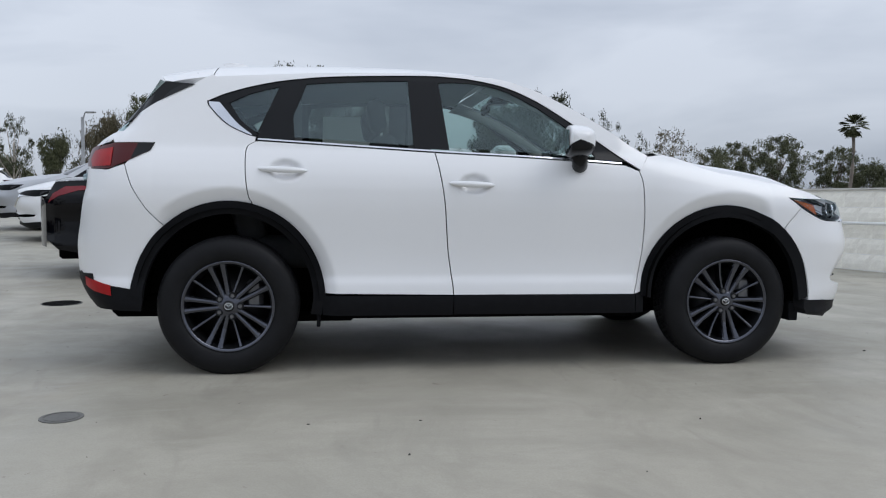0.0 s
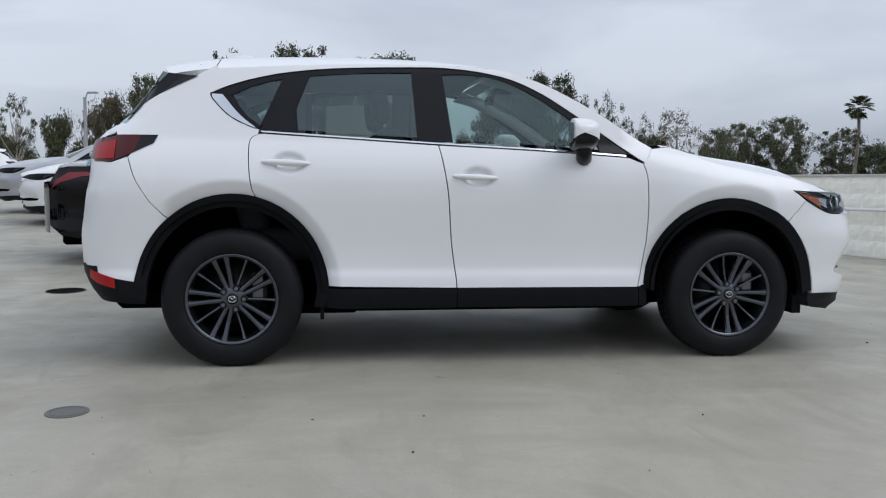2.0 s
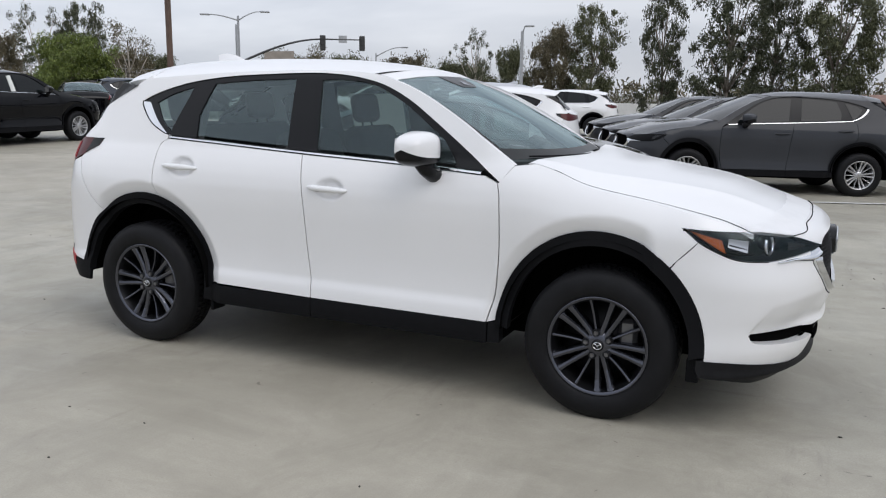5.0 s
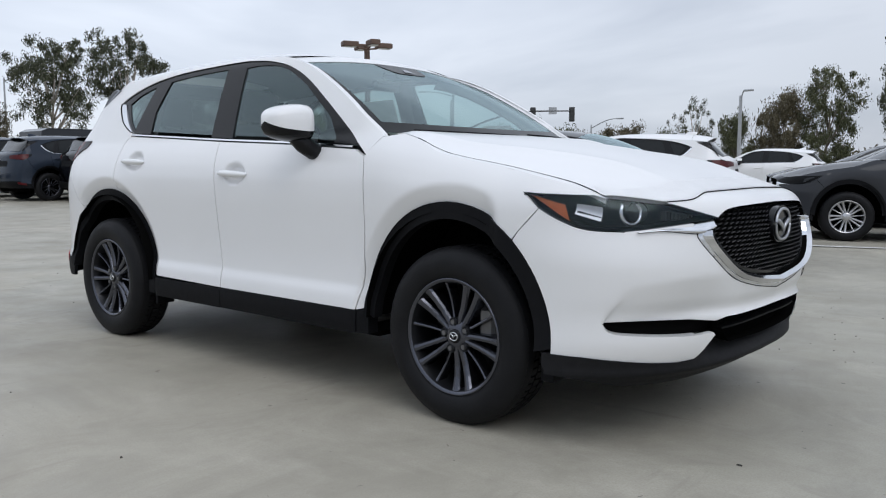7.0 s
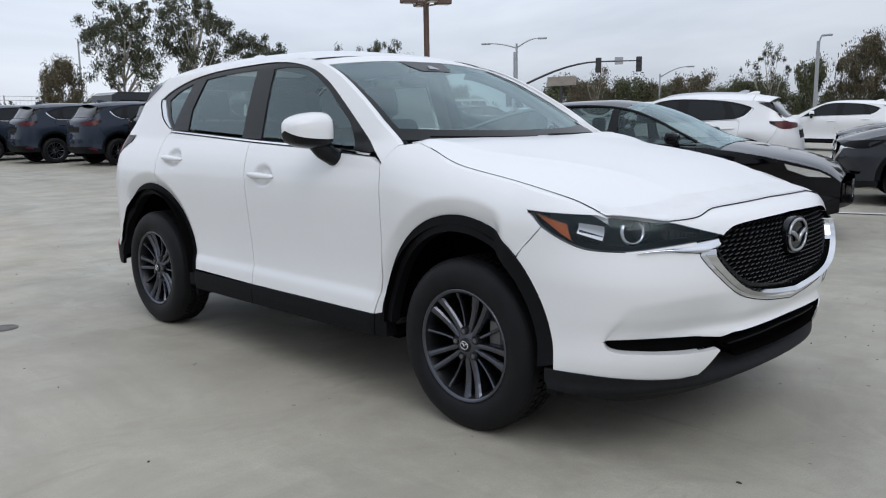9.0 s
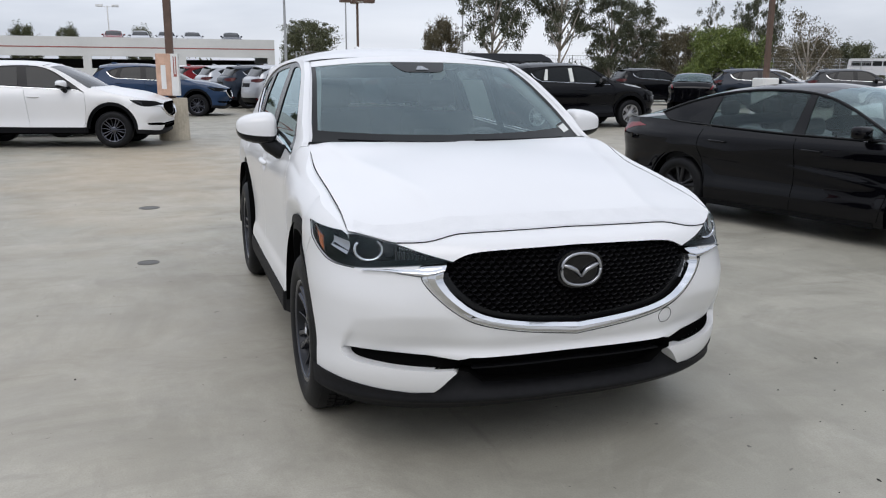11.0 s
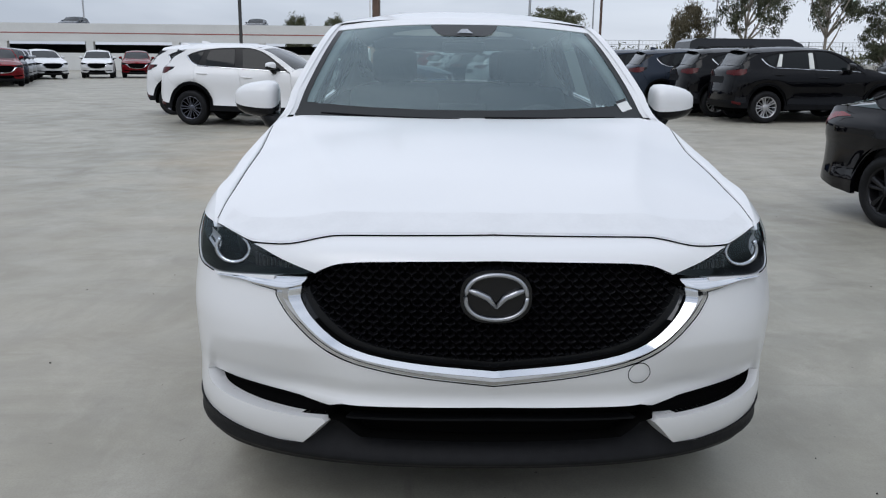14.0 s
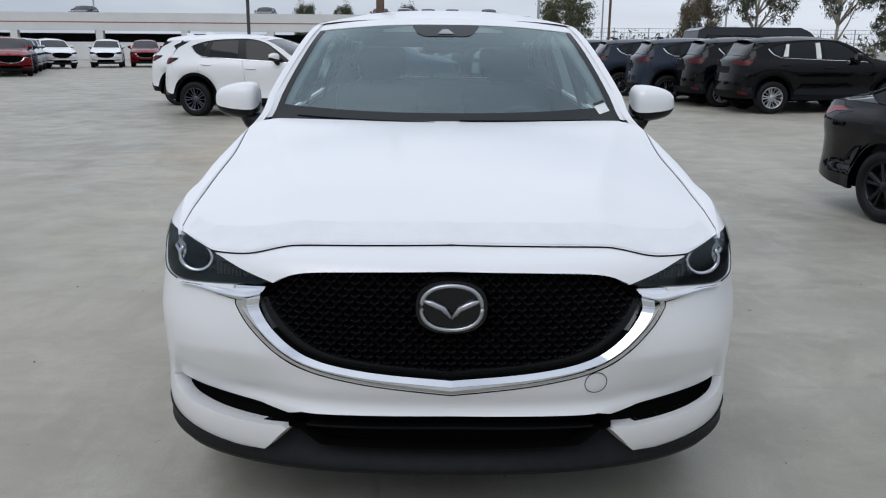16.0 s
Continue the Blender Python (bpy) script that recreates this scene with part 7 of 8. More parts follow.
def house(x, y, w, dp, ridge_x):
    h = thing("house", "cream stucco two-storey house with a terracotta tiled roof", "house", "houses beyond the deck")
    e, top = 0.85, 1.72
    slab("wall", (x, y, -3.5), (x + w, y + dp, e), M_STUCCO, h)
    bm = bmesh.new()
    o = 0.45
    if ridge_x:
        pts = [(x - o, y - o, e - 0.1), (x + w + o, y - o, e - 0.1), (x + w + o, y + dp + o, e - 0.1), (x - o, y + dp + o, e - 0.1), (x - o + 1.2, y + dp / 2, top), (x + w + o - 1.2, y + dp / 2, top)]
        fs = [(0, 1, 5, 4), (2, 3, 4, 5), (1, 2, 5), (3, 0, 4), (0, 3, 2, 1)]
    else:
        pts = [(x - o, y - o, e - 0.1), (x + w + o, y - o, e - 0.1), (x + w + o, y + dp + o, e - 0.1), (x - o, y + dp + o, e - 0.1), (x + w / 2, y - o, top), (x + w / 2, y + dp + o, top)]
        fs = [(0, 4, 5, 3), (1, 2, 5, 4), (0, 1, 4), (2, 3, 5), (0, 3, 2, 1)]
    vs = [bm.verts.new(p) for p in pts]
    for f in fs:
        bm.faces.new([vs[i] for i in f])
    bmesh.ops.recalc_face_normals(bm, faces=bm.faces)
    part("roof", bm, M_ROOFTILE, h, "brownish terracotta tiles")
    for k in range(3):
        wx = x + w * (0.18 + 0.3 * k)
        win = slab("window", (wx, y - 0.06, -0.55), (wx + 0.95, y + 0.02, 0.55), M_WHITEPANEL, h)
        slab("pane", (wx + 0.08, y - 0.08, -0.47), (wx + 0.44, y - 0.05, 0.47), M_WINDOW, win)
        slab("pane", (wx + 0.51, y - 0.08, -0.47), (wx + 0.87, y - 0.05, 0.47), M_WINDOW, win)
    if ridge_x:
        for f in ((0.30, 0.74) if w > 6 else (0.42,)):
            bx, bw, be, bt = x + w * f, 1.25, 0.70, 1.34
            slab("bay", (bx - bw + 0.2, y - 1.1, -3.5), (bx + bw - 0.2, y - 0.001, be), M_STUCCO, h, "projecting gabled bay")
            bm = bmesh.new()
            vs = [bm.verts.new(q) for q in ((bx - bw, y - 1.4, be), (bx + bw, y - 1.4, be), (bx, y - 1.4, bt), (bx - bw, y + 1.6, be), (bx + bw, y + 1.6, be), (bx, y + 1.6, bt))]
            for q in ((0, 1, 2), (0, 2, 5, 3), (1, 4, 5, 2), (3, 5, 4), (0, 3, 4, 1)):
                bm.faces.new([vs[i] for i in q])
            bmesh.ops.recalc_face_normals(bm, faces=bm.faces)
            part("bay_roof", bm, M_ROOFTILE, h, "small tiled gable roof")
            win = slab("window", (bx - 0.5, y - 1.16, -0.45), (bx + 0.5, y - 1.08, 0.35), M_DARKMETAL, h, "dark framed window")
            slab("pane", (bx - 0.42, y - 1.18, -0.37), (bx + 0.42, y - 1.15, 0.27), M_WINDOW, win)
    if not ridge_x:
        slab("balcony", (x + w * 0.3, y - 0.9, -1.1), (x + w * 0.7, y, -0.2), M_STUCCO, h)


for hx_, hy_, hw, hd, rx_ in ((4.0, 68.0, 8.6, 8, True), (13.0, 67.2, 6.2, 8, True), (19.6, 65.4, 3.4, 8, False), (23.4, 63.6, 5.6, 8, True), (29.4, 76.8, 6, 8, False)):
    house(hx_, hy_, hw, hd, rx_)
fence = thing("garden_fence", "long brown timber fence in front of the houses", "fence")
bm = bmesh.new()
for k in range(27):
    box(bm, (3.6 + k * 0.75, 58.4, -3.5), (4.32 + k * 0.75, 58.46, -0.10 - 0.03 * (k % 3)))
tagged(part("board", bm, mat("brown_fence_board", (0.10, 0.065, 0.045), 0.85, var=0.3, scale=2), fence), kind="stuff")

# far chain-link fence and low parapet behind the dark cars
fence = thing("chain_link_fence", "pale chain-link fence on a low wall at the far deck edge", "fence")
slab("base_wall", (-54.3, 7.4, 0.0), (-54.1, 60, 1.55), M_WALLPAINT, fence)
for k in range(22):
    bm = bmesh.new()
    rod(bm, (-54.2, 7.5 + k * 2.4, 1.55), (-54.2, 7.5 + k * 2.4, 3.12), 0.04, n=6)
    part("post", bm, M_GALV, fence)
bm = bmesh.new()
for z in (1.6, 1.9, 2.2, 2.5, 2.8, 3.08):
    rod(bm, (-54.2, 7.5, z), (-54.2, 59.3, z), 0.015, n=4)
for k in range(216):
    rod(bm, (-54.2, 7.5 + k * 0.24, 1.55), (-54.2, 7.5 + k * 0.24, 3.08), 0.008, n=3)
tagged(part("mesh_wire", bm, M_GALV, fence), kind="stuff")
edge_wall = thing("street_parapet", "low pale concrete parapet along the street", "wall")
slab("wall", (-75, 62.0, -3.5), (3, 62.4, 0.75), M_WALLPAINT, edge_wall)


def box_lamp(x, y, top, heads, label, pole=M_RUSTPOLE, base=None, size=1.0):
    """A car-park lamp: a square pole with flat box heads on short arms."""
    z0 = deck_z(x, y) if base is None else base
    lamp = thing("car_park_lamp", label, "lamp post")
    bm = bmesh.new()
    box(bm, (x - 0.075, y - 0.075, z0), (x + 0.075, y + 0.075, top), 0.01)
    part("pole", bm, pole, lamp)
    for dx, dy in heads:
        bm = bmesh.new()
        d = Vector((dx, dy, 0))
        rod(bm, Vector((x, y, top - 0.15)), Vector((x, y, top - 0.10)) + d * 0.5 * size, 0.03, n=6)
        part("arm", bm, pole, lamp)
        bm = bmesh.new()
        c = Vector((x, y, top)) + d * 0.85 * size
        m = Matrix.Translation(c) @ Matrix.Rotation(math.atan2(dy, dx), 4, "Z") @ Matrix.Scale(size, 4)
        box(bm, (-0.38, -0.24, -0.12), (0.38, 0.24, 0.12), 0.02, m)
        head = part("head", bm, pole, lamp)
        bm = bmesh.new()
        box(bm, (-0.30, -0.18, -0.135), (0.30, 0.18, -0.121), 0, m)
        part("lens", bm, M_WHITEPANEL, head)
    return lamp


FOUR = [(1, 0), (-1, 0), (0, 1), (0, -1)]
lamp = box_lamp(-17.71, 17.38, 5.31, [(0.42, 0.91), (-0.42, -0.91), (0.91, -0.42), (-0.91, 0.42)], "brown square car-park lamp on a pale pedestal with four flat heads", size=0.74)
slab("pedestal", (-18.01, 17.08, deck_z(-17.71, 17.38)), (-17.41, 17.68, deck_z(-17.71, 17.38) + 1.25), M_WHITEPANEL, lamp, "pale concrete pedestal", 0.03)
box_lamp(-53.6, 11.8, 6.6, FOUR, "brown square car-park lamp with four flat heads")
box_lamp(-39.6, -9.8, 9.5, FOUR, "dark tall car-park lamp with four flat heads", M_DARKMETAL)
box_lamp(-100, -7.1, 9.2, [(0, 1), (0, -1)], "white car-park lamp with two flat heads behind the garage", M_WHITEPANEL, 0.0)
box_lamp(-90, -38, 9.0, [(0, 1), (0, -1)], "pale car-park lamp with two flat heads behind the garage", M_GALV, 0.0)


def street_lamp(x, y, z0, top, arms, label, r=0.10):
    lamp = thing("street_lamp", label, "street lamp")
    bm = bmesh.new()
    rod(bm, (x, y, z0), (x, y, top), r, r * 0.6, 12)
    part("pole", bm, M_GALV, lamp)
    for ax, ay, rise in arms:
        bm = bmesh.new()
        pts = [(x + ax * f, y + ay * f, top - 0.3 + rise * math.sin(f * math.pi / 2)) for f in [k / 8 for k in range(9)]]
        tube(bm, pts, [0.05 - 0.002 * k for k in range(9)], 8)
        part("arm", bm, M_GALV, lamp, smooth=True)
        bm = bmesh.new()
        p = Vector(pts[-1])
        d = Vector((ax, ay, 0)).normalized()
        m = Matrix.Translation(p + d * 0.3) @ Matrix.Rotation(math.atan2(ay, ax), 4, "Z")
        box(bm, (-0.32, -0.13, -0.07), (0.32, 0.13, 0.05), 0.04, m)
        part("head", bm, M_GALV, lamp)
    return lamp


street_lamp(-15.8, 48.0, -3.5, 5.45, [(0.22, -0.05, 0.6)], "thick grey steel pole with a small lamp on top", 0.16)
street_lamp(-60, 22, -3.5, 7.5, [(1.2, 1.6, 0.8)], "slim grey street lamp with a curved arm")
street_lamp(-64.4, 8.2, 0.3, 10.5, [], "slender white steel lamp pole", 0.13)
street_lamp(-75, 15.5, -3.5, 8.6, [(0.5, 1.9, 0.9)], "slim grey street lamp with a curved arm")
street_lamp(-33.5, 60.3, -3.5, 4.7, [(2.2, 0.5, 0.8)], "slim grey street lamp with a curved arm")
street_lamp(14.97, 74.43, -3.5, 5.3, [(-1.5, 0.0, 0.5), (0.0, -0.8, 0.3)], "slim grey street lamp with two short arms", 0.09)


def traffic_light(px, py, z0, top, arm_end, arm_z, heads, label):
    tl = thing("traffic_light", label, "traffic light")
    bm = bmesh.new()
    rod(bm, (px, py, z0), (px, py, top), 0.17, 0.11, 14)
    part("pole", bm, M_GALV, tl)
    bm = bmesh.new()
    a, b = Vector((px, py, arm_z)), Vector(arm_end)
    pts = []
    for k in range(13):
        p = a.lerp(b, k / 12)
        p.z = a.z + (b.z - a.z) * math.sin(min(1.0, k / 12 / 0.68) * math.pi / 2)
        pts.append(p)
    tube(bm, pts, [0.085 - 0.004 * k for k in range(13)], 8)
    part("mast_arm", bm, M_DARKMETAL, tl, "dark mast arm", smooth=True)
    for f, kind in heads:
        i = f * 12
        p = pts[int(i)].lerp(pts[min(12, int(i) + 1)], i - int(i))
        d = (b - a)
        m = Matrix.Translation(p) @ Matrix.Rotation(math.atan2(d.y, d.x), 4, "Z")
        bm = bmesh.new()
        if kind == "sign":
            box(bm, (-0.27, -0.03, -0.22), (0.27, 0.0, 0.26), 0.01, m)
            part("sign_plate", bm, M_GALV, tl)
            continue
        box(bm, (-0.19, -0.12, -0.72), (0.19, 0.12, 0.26), 0.04, m)
        h = part("signal_head", bm, M_DARKMETAL, tl, "dark three-lamp signal head")
        for k in range(3):
            bm = bmesh.new()
            c = m @ Vector((0, -0.125, 0.09 - 0.31 * k))
            rod(bm, c, m @ Vector((0, -0.21, 0.09 - 0.31 * k)), 0.115, n=14)
            part("visor", bm, M_DARKMETAL, h)
    return tl


traffic_light(-33.0, 40.5, -3.5, 5.6, (-26.0, 45.0, 4.80), 3.1, [(0.67, "light"), (0.83, "sign"), (0.985, "light")], "grey traffic-light pole with a long curved mast arm")
street_lamp(-33.2, 40.9, -3.5, 6.2, [(1.2, 0.8, 0.6), (-1.6, -0.9, 0.35)], "tall grey double street lamp beside the traffic light", 0.12)

# lamp pillar with a sign box on the deck
pillar = thing("lamp_pillar", "brown lamp pole on a cream concrete pedestal with an orange sign box", "lamp post", at=deck_pose(-14.1, -1.27, 0.17, 0.98))
bm = bmesh.new()
bmesh.ops.create_cone(bm, cap_ends=True, segments=28, radius1=0.33, radius2=0.31, depth=0.90, matrix=Matrix.Translation((0, 0, 0.45)))
part("pedestal", bm, mat("cream_concrete", (0.52, 0.46, 0.36), 0.85, var=0.3, scale=3, fine=25, bump=0.3), pillar, "worn cream concrete pedestal")
bm = bmesh.new()
box(bm, (-0.075, -0.075, 0.85), (0.075, 0.075, 8.5), 0.01)
part("pole", bm, M_RUSTPOLE, pillar)
sb = slab("sign_box", (-0.26, -0.27, 0.96), (0.05, -0.08, 1.84), M_ORANGE, pillar, "faded orange sign box", 0.01)
slab("sign_face", (0.052, -0.28, 0.96), (0.20, -0.08, 1.84), M_WHITEPANEL, sb, "white sign face")
slab("sign_bar", (0.10, -0.286, 1.42), (0.12, -0.281, 1.78), M_REDBAND, sb)
slab("sign_bar", (0.145, -0.286, 1.42), (0.165, -0.281, 1.78), M_REDBAND, sb)
slab("sign_bar", (0.10, -0.286, 1.36), (0.165, -0.281, 1.415), M_REDBAND, sb)
slab("sign_patch", (-0.16, -0.275, 1.10), (-0.06, -0.271, 1.60), M_WHITEPANEL, sb, "torn pale paper patch")

for dx, z in ((-0.42, 2.55), (0.42, 2.5)):
    sg = thing("pedestrian_signal", "dark signal head mounted beside the traffic pole", "traffic light")
    slab("head", (-33.0 + dx - 0.2, 40.2, z - 0.6), (-33.0 + dx + 0.2, 40.5, z + 0.6), M_DARKMETAL, sg, bevel=0.04)
    slab("bracket", (-33.0 + min(dx, 0), 40.36, z - 0.05), (-33.0 + max(dx, 0), 40.44, z + 0.05), M_DARKMETAL, sg)
board = thing("billboard", "weathered grey-brown billboard above the far trees", "billboard")
slab("panel", (-43.0, 57.0, 3.95), (-40.0, 57.25, 4.75), mat("weathered_panel", (0.33, 0.29, 0.25), 0.8, var=0.2, scale=2), board)
slab("post", (-41.7, 57.05, -3.5), (-41.4, 57.2, 3.95), M_DARKMETAL, board)
bank = thing("street_bank", "raised street behind a low wall with a worn verge", "street")
slab("road", (-86, 62.5, -3.5), (-46, 84, 1.30), mat("street_asphalt", (0.06, 0.06, 0.062), 0.9, var=0.2, scale=1), bank)


def van(x, y, z, ang, paint, label):
    v = thing("van", label, "van", at=Matrix.Translation((x, y, z)) @ Matrix.Rotation(ang, 4, "Z"))
    k = Skin()
    prof = [(-2.7, 0.45), (-2.72, 1.2), (-2.62, 1.95), (-2.4, 2.05), (0.9, 2.05), (1.25, 1.9), (1.85, 1.3), (2.55, 1.12), (2.72, 0.9), (2.72, 0.5), (2.6, 0.42), (-2.6, 0.40)]
    for a, b in ((-0.92, 0.92),):
        n = len(prof)
        top = lambda z: 0.06 if z > 1.8 else 0.0
        pts = [(px_, a + top(pz), pz) for px_, pz in prof] + [(px_, b - top(pz), pz) for px_, pz in prof]
        k.add(pts, [[i, (i + 1) % n, n + (i + 1) % n, n + i] for i in range(n)] + [list(range(n))[::-1], [n + i for i in range(n)]], smooth=False)
    part("body", k.mesh("van_body", paint), None, v)
    for s in (-1, 1):
        for x0, x1 in ((-2.35, -1.5), (-1.4, -0.55), (-0.45, 0.40), (0.5, 1.25)):
            slab("window", (x0, min(s * 0.90, s * 0.925), 1.30), (x1 if x1 < 1 else 1.2, max(s * 0.90, s * 0.925), 1.78), M_CARGLASS, v)
        for cx in (-1.7, 1.75):
            bm = bmesh.new()
            rod(bm, (cx, s * 0.70, 0.36), (cx, s * 0.94, 0.36), 0.36, n=20)
            part("wheel", bm, M_RUBBER, v)
    return v


van(-61.0, 66.8, 1.30, math.atan2(2.58, 2.68), M_WHITE, "white passenger van with dark side windows on the street")
van(-25.5, 11.6, deck_z(-25.5, 11.6), math.pi / 2, M_GREY, "long dark grey passenger van behind the dark row")
# ---- trees ----


def leaf_cloud(rnd, centres, per, size, spread, flat=0.8):
    """Many small hanging leaf blades in loose balls round the given centres."""
    v, f = [], []
    for c in centres:
        grow = rnd.uniform(0.5, 1.25)
        for _ in range(per):
            p = Vector((rnd.gauss(0, 1), rnd.gauss(0, 1), rnd.gauss(0, 1))).normalized() * (rnd.random() ** 0.8 * 2.3 * spread * grow)
            p.z *= flat
            p += Vector(c)
            a = Vector((rnd.uniform(-1, 1), rnd.uniform(-1, 1), rnd.uniform(-1.6, 0.2))).normalized()
            b = a.cross(Vector((rnd.uniform(-1, 1), rnd.uniform(-1, 1), rnd.uniform(-1, 1)))).normalized()
            s = size * rnd.uniform(0.6, 1.4)
            n = len(v)
            v += [p - a * s + b * s * 0.30, p - a * s * 0.6 - b * s * 0.38, p + a * s]
            f.append((n, n + 1, n + 2))
    return v, f


def build_tree(seed, height, width, leaf, bark, label, trunk_share=0.35, lobes=9, per=70, size=0.17, airy=0.0, spread=0.42):
    """A tree about height tall: tapered trunk, limbs and an uneven crown of leaf clumps."""
    rnd = random.Random(seed)
    t = thing("tree", label, "tree")
    bm = bmesh.new()
    lean = Vector((rnd.uniform(-0.06, 0.06), rnd.uniform(-0.06, 0.06), 1))
    h0 = height * trunk_share
    trunk = [Vector((lean.x * z + 0.12 * math.sin(z * 0.9 + seed), lean.y * z + 0.1 * math.cos(z * 0.7), z)) for z in np.linspace(0, height * 0.80, 9)]
    tube(bm, trunk, [height * 0.020 * (1 - 0.85 * k / 8) + 0.02 for k in range(9)], 8)
    centres = []
    for k in range(lobes):
        a = 2.4 * k + rnd.uniform(-0.5, 0.5)
        f = (k + 0.5) / lobes
        zc = h0 + (height - h0) * (0.12 + 0.84 * f)
        rr = width * 0.5 * (0.30 + 0.75 * math.sin(math.pi * (0.16 + 0.72 * f)) ** 0.9) * rnd.uniform(0.55, 1.05)
        start = trunk[min(8, int(8 * min(1, (zc * 0.72) / (height * 0.8))))]
        tip = Vector((math.cos(a) * rr * 0.85 + lean.x * zc, math.sin(a) * rr * 0.85 + lean.y * zc, zc))
        mid = start.lerp(tip, 0.55) + Vector((0, 0, -0.1 * height * 0.2))
        tube(bm, [start, mid, tip], [height * 0.008 + 0.012, height * 0.005 + 0.008, 0.012], 6)
        lobe_r = width * 0.20 * rnd.uniform(0.75, 1.25)
        for _ in range(int(12 * (1 - airy * 0.4))):
            d = Vector((rnd.gauss(0, 1), rnd.gauss(0, 1), rnd.gauss(0, 0.85)))
            d = d.normalized() * lobe_r * rnd.uniform(0.35, 1.15)
            c = tip + d
            if c.z < h0 * 0.9 or c.z > height * 1.0:
                continue
            if rnd.random() < airy * 0.45:
                continue
            centres.append(c)
            if rnd.random() < 0.35:
                tube(bm, [tip, tip.lerp(c, 0.5) + Vector((0, 0, -0.05)), c], [0.022, 0.014, 0.006], 4)
    part("trunk", bm, bark, t, smooth=True)
    v, f = leaf_cloud(rnd, centres, int(per * 2.0), size * 0.85, spread * 1.15, 0.75)
    part("crown", mesh_of("crown", v, f, leaf), None, t)
    return t


KINDS = {
    "dark": build_tree(3, 12.5, 6.0, M_LEAF_DARK, M_BARK, "tall dark green eucalyptus with a ragged crown", 0.22, 17, 66, 0.17, 0.42, 0.32),
    "grove": build_tree(41, 10.5, 5.5, M_LEAF_DARK, M_BARK, "dark eucalyptus with bare lower trunk and ragged crown", 0.46, 16, 66, 0.16, 0.40, 0.31),
    "euc": build_tree(8, 12.0, 7.0, M_LEAF_MID, M_BARK, "tall olive-green eucalyptus with drooping clumps", 0.30, 16, 62, 0.17, 0.30, 0.34),
    "gum": build_tree(21, 11.5, 7.0, M_LEAF_DARK, M_PALEBARK, "gum tree with pale limbs and clumped leaves", 0.46, 15, 62, 0.15, 0.40, 0.30),
    "airy": build_tree(29, 11.5, 7.0, M_LEAF_DARK, M_PALEBARK, "airy gum tree with pale limbs and open crown", 0.48, 11, 40, 0.14, 0.80, 0.26),
    "thin": build_tree(34, 10.0, 6.0, M_LEAF_BROWN, M_PALEBARK, "thin half-bare tree with sparse brownish leaves", 0.30, 13, 22, 0.14, 0.7, 0.38),
    "round": build_tree(55, 8.5, 7.0, M_LEAF_BRIGHT, M_BARK, "rounded fresh green leafy tree", 0.22, 20, 80, 0.16, 0.0, 0.36),
    "brown": build_tree(89, 9.0, 6.5, M_LEAF_BROWN, M_BARK, "olive-brown bushy tree beyond the street", 0.15, 14, 70, 0.18, 0.1, 0.42),
    "mid": build_tree(13, 9.5, 6.0, M_LEAF_MID, M_BARK, "mid-green bushy tree beyond the street", 0.18, 14, 70, 0.18, 0.1, 0.42),
}
SIZE = {"dark": (12.5, 6.0), "grove": (10.5, 5.5), "euc": (12.0, 7.0), "gum": (11.5, 7.0), "airy": (11.5, 7.0), "thin": (10.0, 6.0), "round": (8.5, 7.0), "brown": (9.0, 6.5), "mid": (9.5, 6.0)}
# kind, x, y, top above the deck, crown width, foot
TREES = """airy -25.55 64.1 7.0 4.0|mid -23.2 67 5.6 3.6|brown -19.5 68 7.4 4.6|euc -16.2 67.7 9.0 5.4|dark -7.3 52.25 9.0 3.3|dark -3.3 52.6 9.6 5.2|dark -0.6 54 8.4 4.4
euc 2.9 52.7 9.2 6.4|mid 10.1 78.2 4.6 2.4|mid 12.4 77.9 5.2 2.4|grove 9.6 43.9 6.3 4.8|grove 12.3 43.3 6.9 4.6|airy 14.9 42.6 6.0 3.2|airy 17.8 43.8 4.8 3.0|thin 33.4 73.0 7.3 7.0|mid 31.0 74 5.2 5.0|euc 36.2 71.0 5.6 4.6
mid -40 86 4.4 7|mid -52 91 4.6 8|brown -46 88 4.0 7|mid -34 84 4.6 6|euc 46.9 85.5 7.2 6.4|euc 51.5 85.5 8.0 7.0|euc 59.8 85.5 6.8 6.4|mid 46 85.5 4.0 4.5|mid 64.1 85.5 5.2 6.0|mid 41 80 4.6 4.5
mid -38.5 63 4.7 5|brown -36.2 64.5 4.2 5|mid -33.6 62.5 3.9 4.6|brown -30.6 61 4.6 4.6|mid -29.0 66.5 4.3 4.4|brown -43 64 4.8 6|mid -48 66 5.2 6|thin -40.5 61 5.6 4
gum -45.9 18.9 8.7 5.4|gum -47.4 24.7 9.9 5.4|brown -50.7 17.0 5.4 3.0|mid -52 20.5 3.0 5.0|dark -47.6 28.6 7.4 4.2|dark -49.5 31.6 6.9 4.2|brown -50 36.0 5.0 4.0|round -33.4 27.5 4.0 4.6|airy -55.0 43.6 7.9 5.0|gum -49.5 42.6 7.7 4.0|thin -50.8 48.7 6.7 5.6|brown -58 56 5.0 6
mid -66 69 5.2 6|airy -60 44 6 7|euc -72.1 10.9 6.4 5.6|euc -95 14.8 7.6 8|thin -56 36 6.0 7|brown -70 60 5 7|mid -104 -16.5 7.2 3.6|mid -104 -11.7 7.1 3.4|mid -104 -3.9 7.2 3.0""".replace("\n", "|").split("|")
first = {}
rnd = random.Random(77)
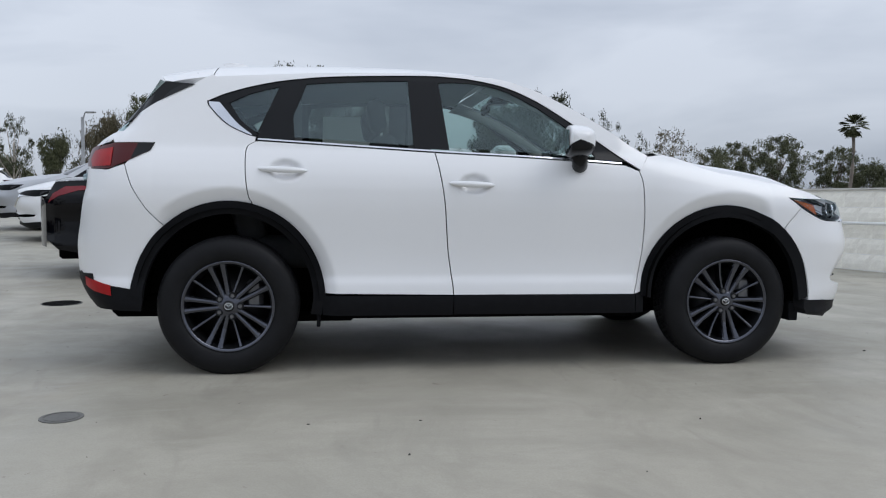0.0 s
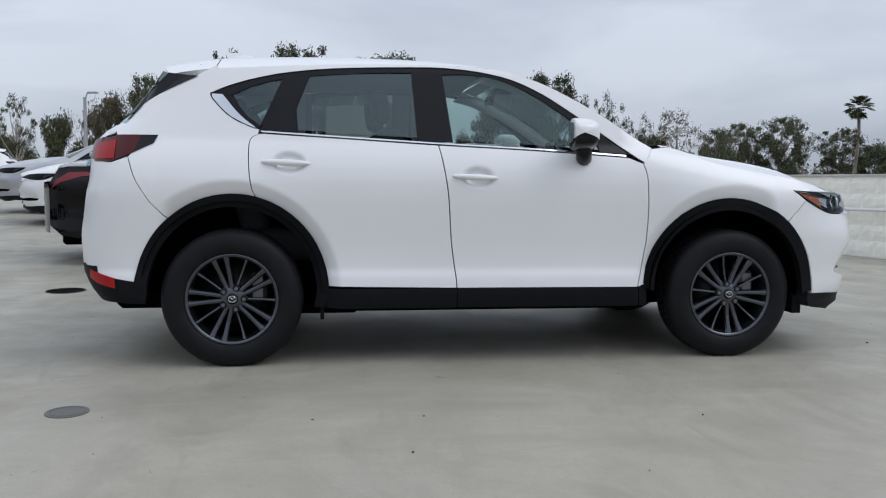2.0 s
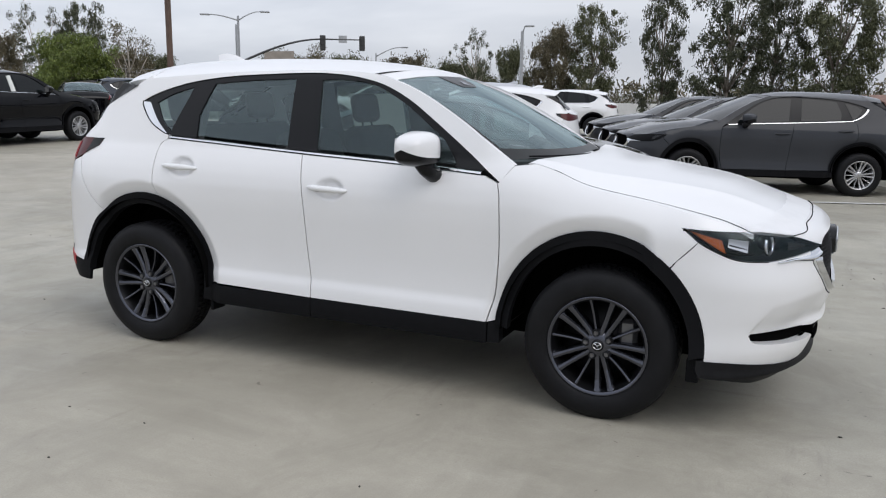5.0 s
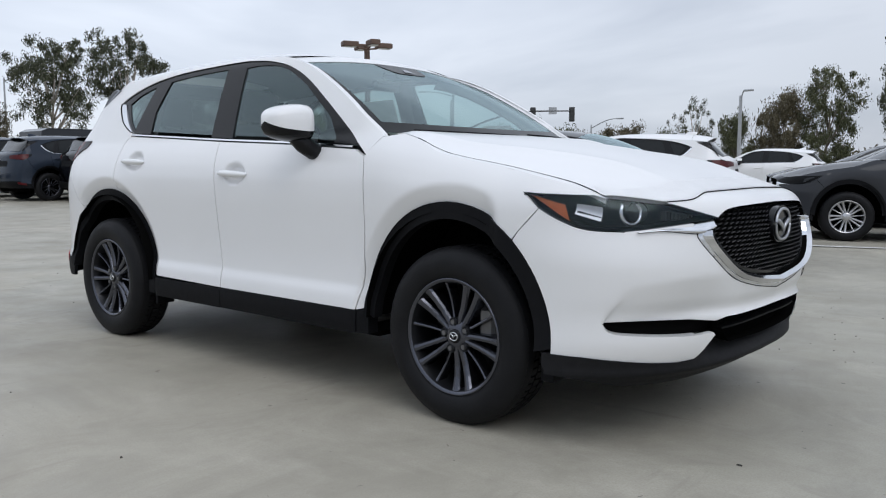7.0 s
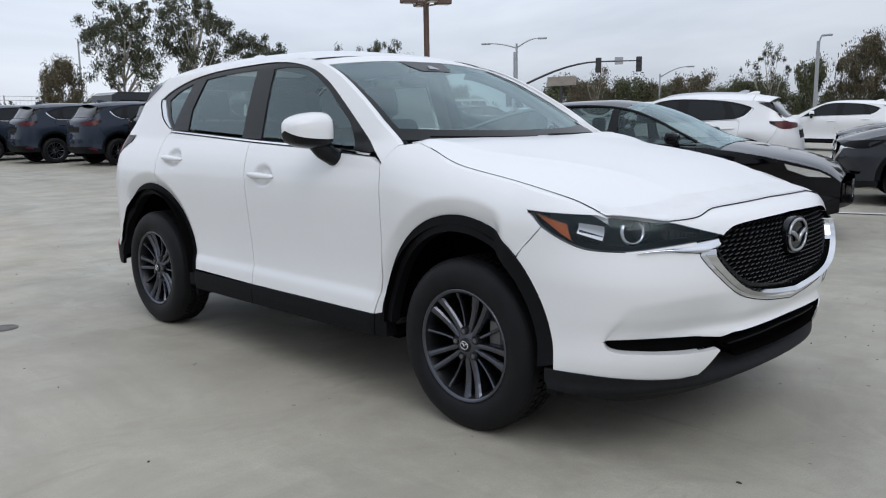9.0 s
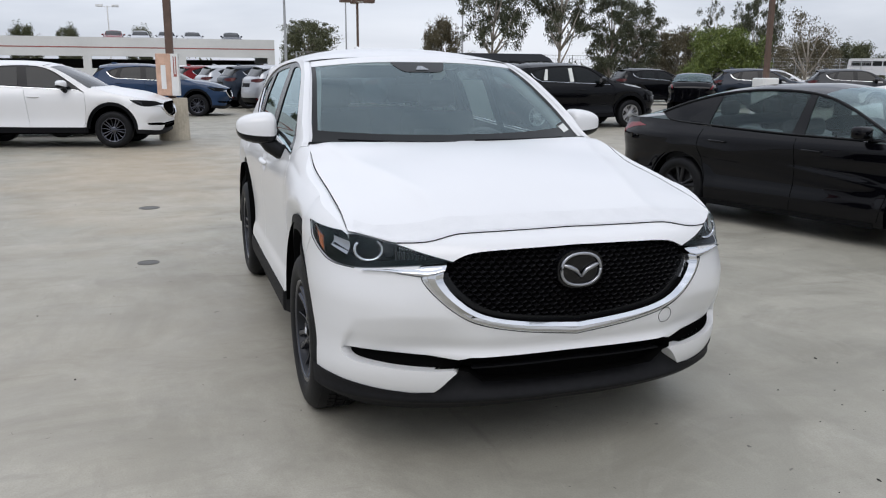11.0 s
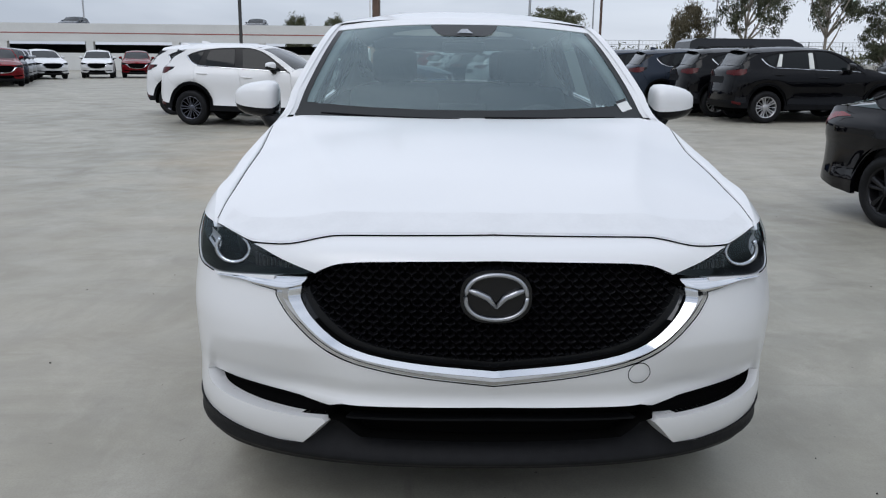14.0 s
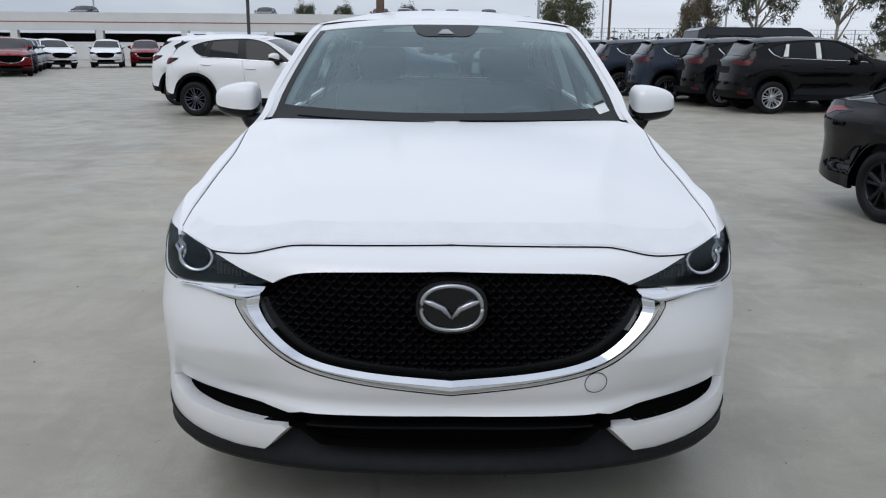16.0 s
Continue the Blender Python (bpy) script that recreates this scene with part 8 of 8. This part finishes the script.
for row in TREES:
    kind, *num = row.split()
    x, y, top, wide = map(float, num)
    foot = -3.5 if y > 40 or x > -30 else -1.2
    hh, ww = SIZE[kind]
    k = (top * 0.98 - foot) / hh
    kw = wide * 0.84 / ww
    m = Matrix.Translation((x, y, foot)) @ Matrix.Rotation(rnd.uniform(0, 6.28), 4, "Z") @ Matrix.Diagonal((kw, kw, k, 1))
    if kind in first:
        copy_thing(KINDS[kind], m)
    else:
        first[kind] = m
for kind, m in first.items():
    KINDS[kind].matrix_basis = m

# palm
palm = thing("palm_tree", "tall fan palm with a slim trunk", "palm tree")
bm = bmesh.new()
px, py, pt = 38.8, 52.6, 6.35
tube(bm, [(px + 0.1 * math.sin(k), py, -3.5 + (pt + 3.5) * k / 10) for k in range(11)], [0.17 - 0.006 * k for k in range(11)], 8)
part("trunk", bm, M_BARK, palm, smooth=True)
rnd = random.Random(4)
v, f = [], []
for k in range(58):
    a, e = rnd.uniform(0, 6.28), rnd.uniform(-0.9, 1.2)
    d = Vector((math.cos(a) * math.cos(e), math.sin(a) * math.cos(e), math.sin(e)))
    stem = Vector((px, py, pt)) + d * 0.5
    side_ = d.cross(Vector((0, 0, 1))).normalized()
    up = side_.cross(d)
    for j in range(-5, 6):
        b = (d + side_ * j * 0.17 - up * 0.05).normalized()
        tip = stem + b * rnd.uniform(0.5, 0.75) + Vector((0, 0, -0.12))
        n = len(v)
        v += [stem, stem + b * 0.35 + up * 0.03, tip, stem + b * 0.35 - up * 0.03 + side_ * 0.11]
        f.append((n, n + 1, n + 2, n + 3))
part("fronds", mesh_of("fronds", v, f, M_LEAF_MID), None, palm)

# far woods: a low ragged belt of foliage all along the horizon
rnd = random.Random(9)
for nm, lf, lo, hi, dist, top in (("far_trees", M_LEAF_BROWN, -64, 46, 118, 3.2), ("far_trees", M_LEAF_MID, -60, 44, 140, 3.4), ("far_trees", M_LEAF_MID, 48, 92, 118, 3.2)):
    cs = []
    for k in range(520):
        a = radians(rnd.uniform(lo, hi)) if lo < 0 else radians(-rnd.uniform(lo, hi))
        dd = dist + rnd.uniform(-14, 14)
        tt = top * (0.6 + 0.5 * noise.noise(Vector((math.degrees(a) * 0.22, dist, 0)))) + 0.8
        cs.append((math.sin(a) * dd, math.cos(a) * dd, rnd.uniform(-1.5, tt)))
    v, f = leaf_cloud(rnd, cs, 22, 0.40, 0.9)
    tagged(new(nm, mesh_of(nm, v, f, lf)), "ragged belt of distant olive-green woods", "woods", kind="stuff")
# ---- bay line and litter on the deck ----
line = thing("bay_line", "worn white painted bay line on the concrete", "painted line")
h = Vector((0.926, 0.378, 0))
n_ = Vector((-0.378, 0.926, 0))
rows = []
for k in range(13):
    row = []
    for o in (-0.05, 0.05):
        p = Vector((-0.4, 7.15, 0)) + h * (k * 0.4) + n_ * o
        row.append((p.x, p.y, deck_z(p.x, p.y) + 0.012))
    rows.append(row)
k = Skin()
k.grid(rows, flip=True)
part("stripe", k.mesh("stripe", M_LINE), None, line)
rnd = random.Random(31)
M_LITTER = mat("dark_grit", (0.03, 0.027, 0.024), 0.9, var=0.4, scale=30)
v, f = [], []
for k in range(150):
    x, y = rnd.uniform(-6, 5.5), rnd.uniform(-4.8, 4.5)
    if k % 3 == 0:
        x, y = rnd.uniform(1.5, 4.2), rnd.uniform(0.8, 4.0)
    if abs(x) < 2.3 and abs(y) < 1.0:
        continue
    r, a0, z = rnd.choice((0.003, 0.003, 0.004, 0.006)), rnd.uniform(0, 6), deck_z(x, y)
    el = rnd.choice((1, 1, 2.4))
    base = len(v)
    for j in range(5):
        a = a0 + j * 1.2566
        rr = r * rnd.uniform(0.6, 1.2)
        v += [(x + rr * el * math.cos(a), y + rr * math.sin(a), z - 0.001), (x + 0.6 * rr * el * math.cos(a), y + 0.6 * rr * math.sin(a), z + r * 0.8)]
    for j in range(5):
        k2 = (j + 1) % 5
        f.append((base + 2 * j, base + 2 * k2, base + 2 * k2 + 1, base + 2 * j + 1))
    f.append(tuple(base + 2 * j + 1 for j in range(5)))
tagged(new("grit", mesh_of("grit", v, f, M_LITTER)), "scattered dark grit and leaf bits on the concrete", "litter", kind="stuff")

# a small blue tag left on the cowl
tag = thing("tag", "crumpled blue plastic tag lying on the cowl", "tag")
k = Skin()
k.grid([[(1.020 + 0.024 * b, 0.165 + 0.085 * a, 1.156 + 0.016 * (1 - (2 * a) ** 2) * (1 - b * b)) for b in (-1.0, -0.4, 0.4, 1.0)] for a in (-0.5, -0.3, -0.1, 0.1, 0.3, 0.5)])
part("tag_body", k.mesh("tag_body", mat("blue_plastic", (0.03, 0.07, 0.40), 0.5, var=0.2, scale=60)), None, tag)
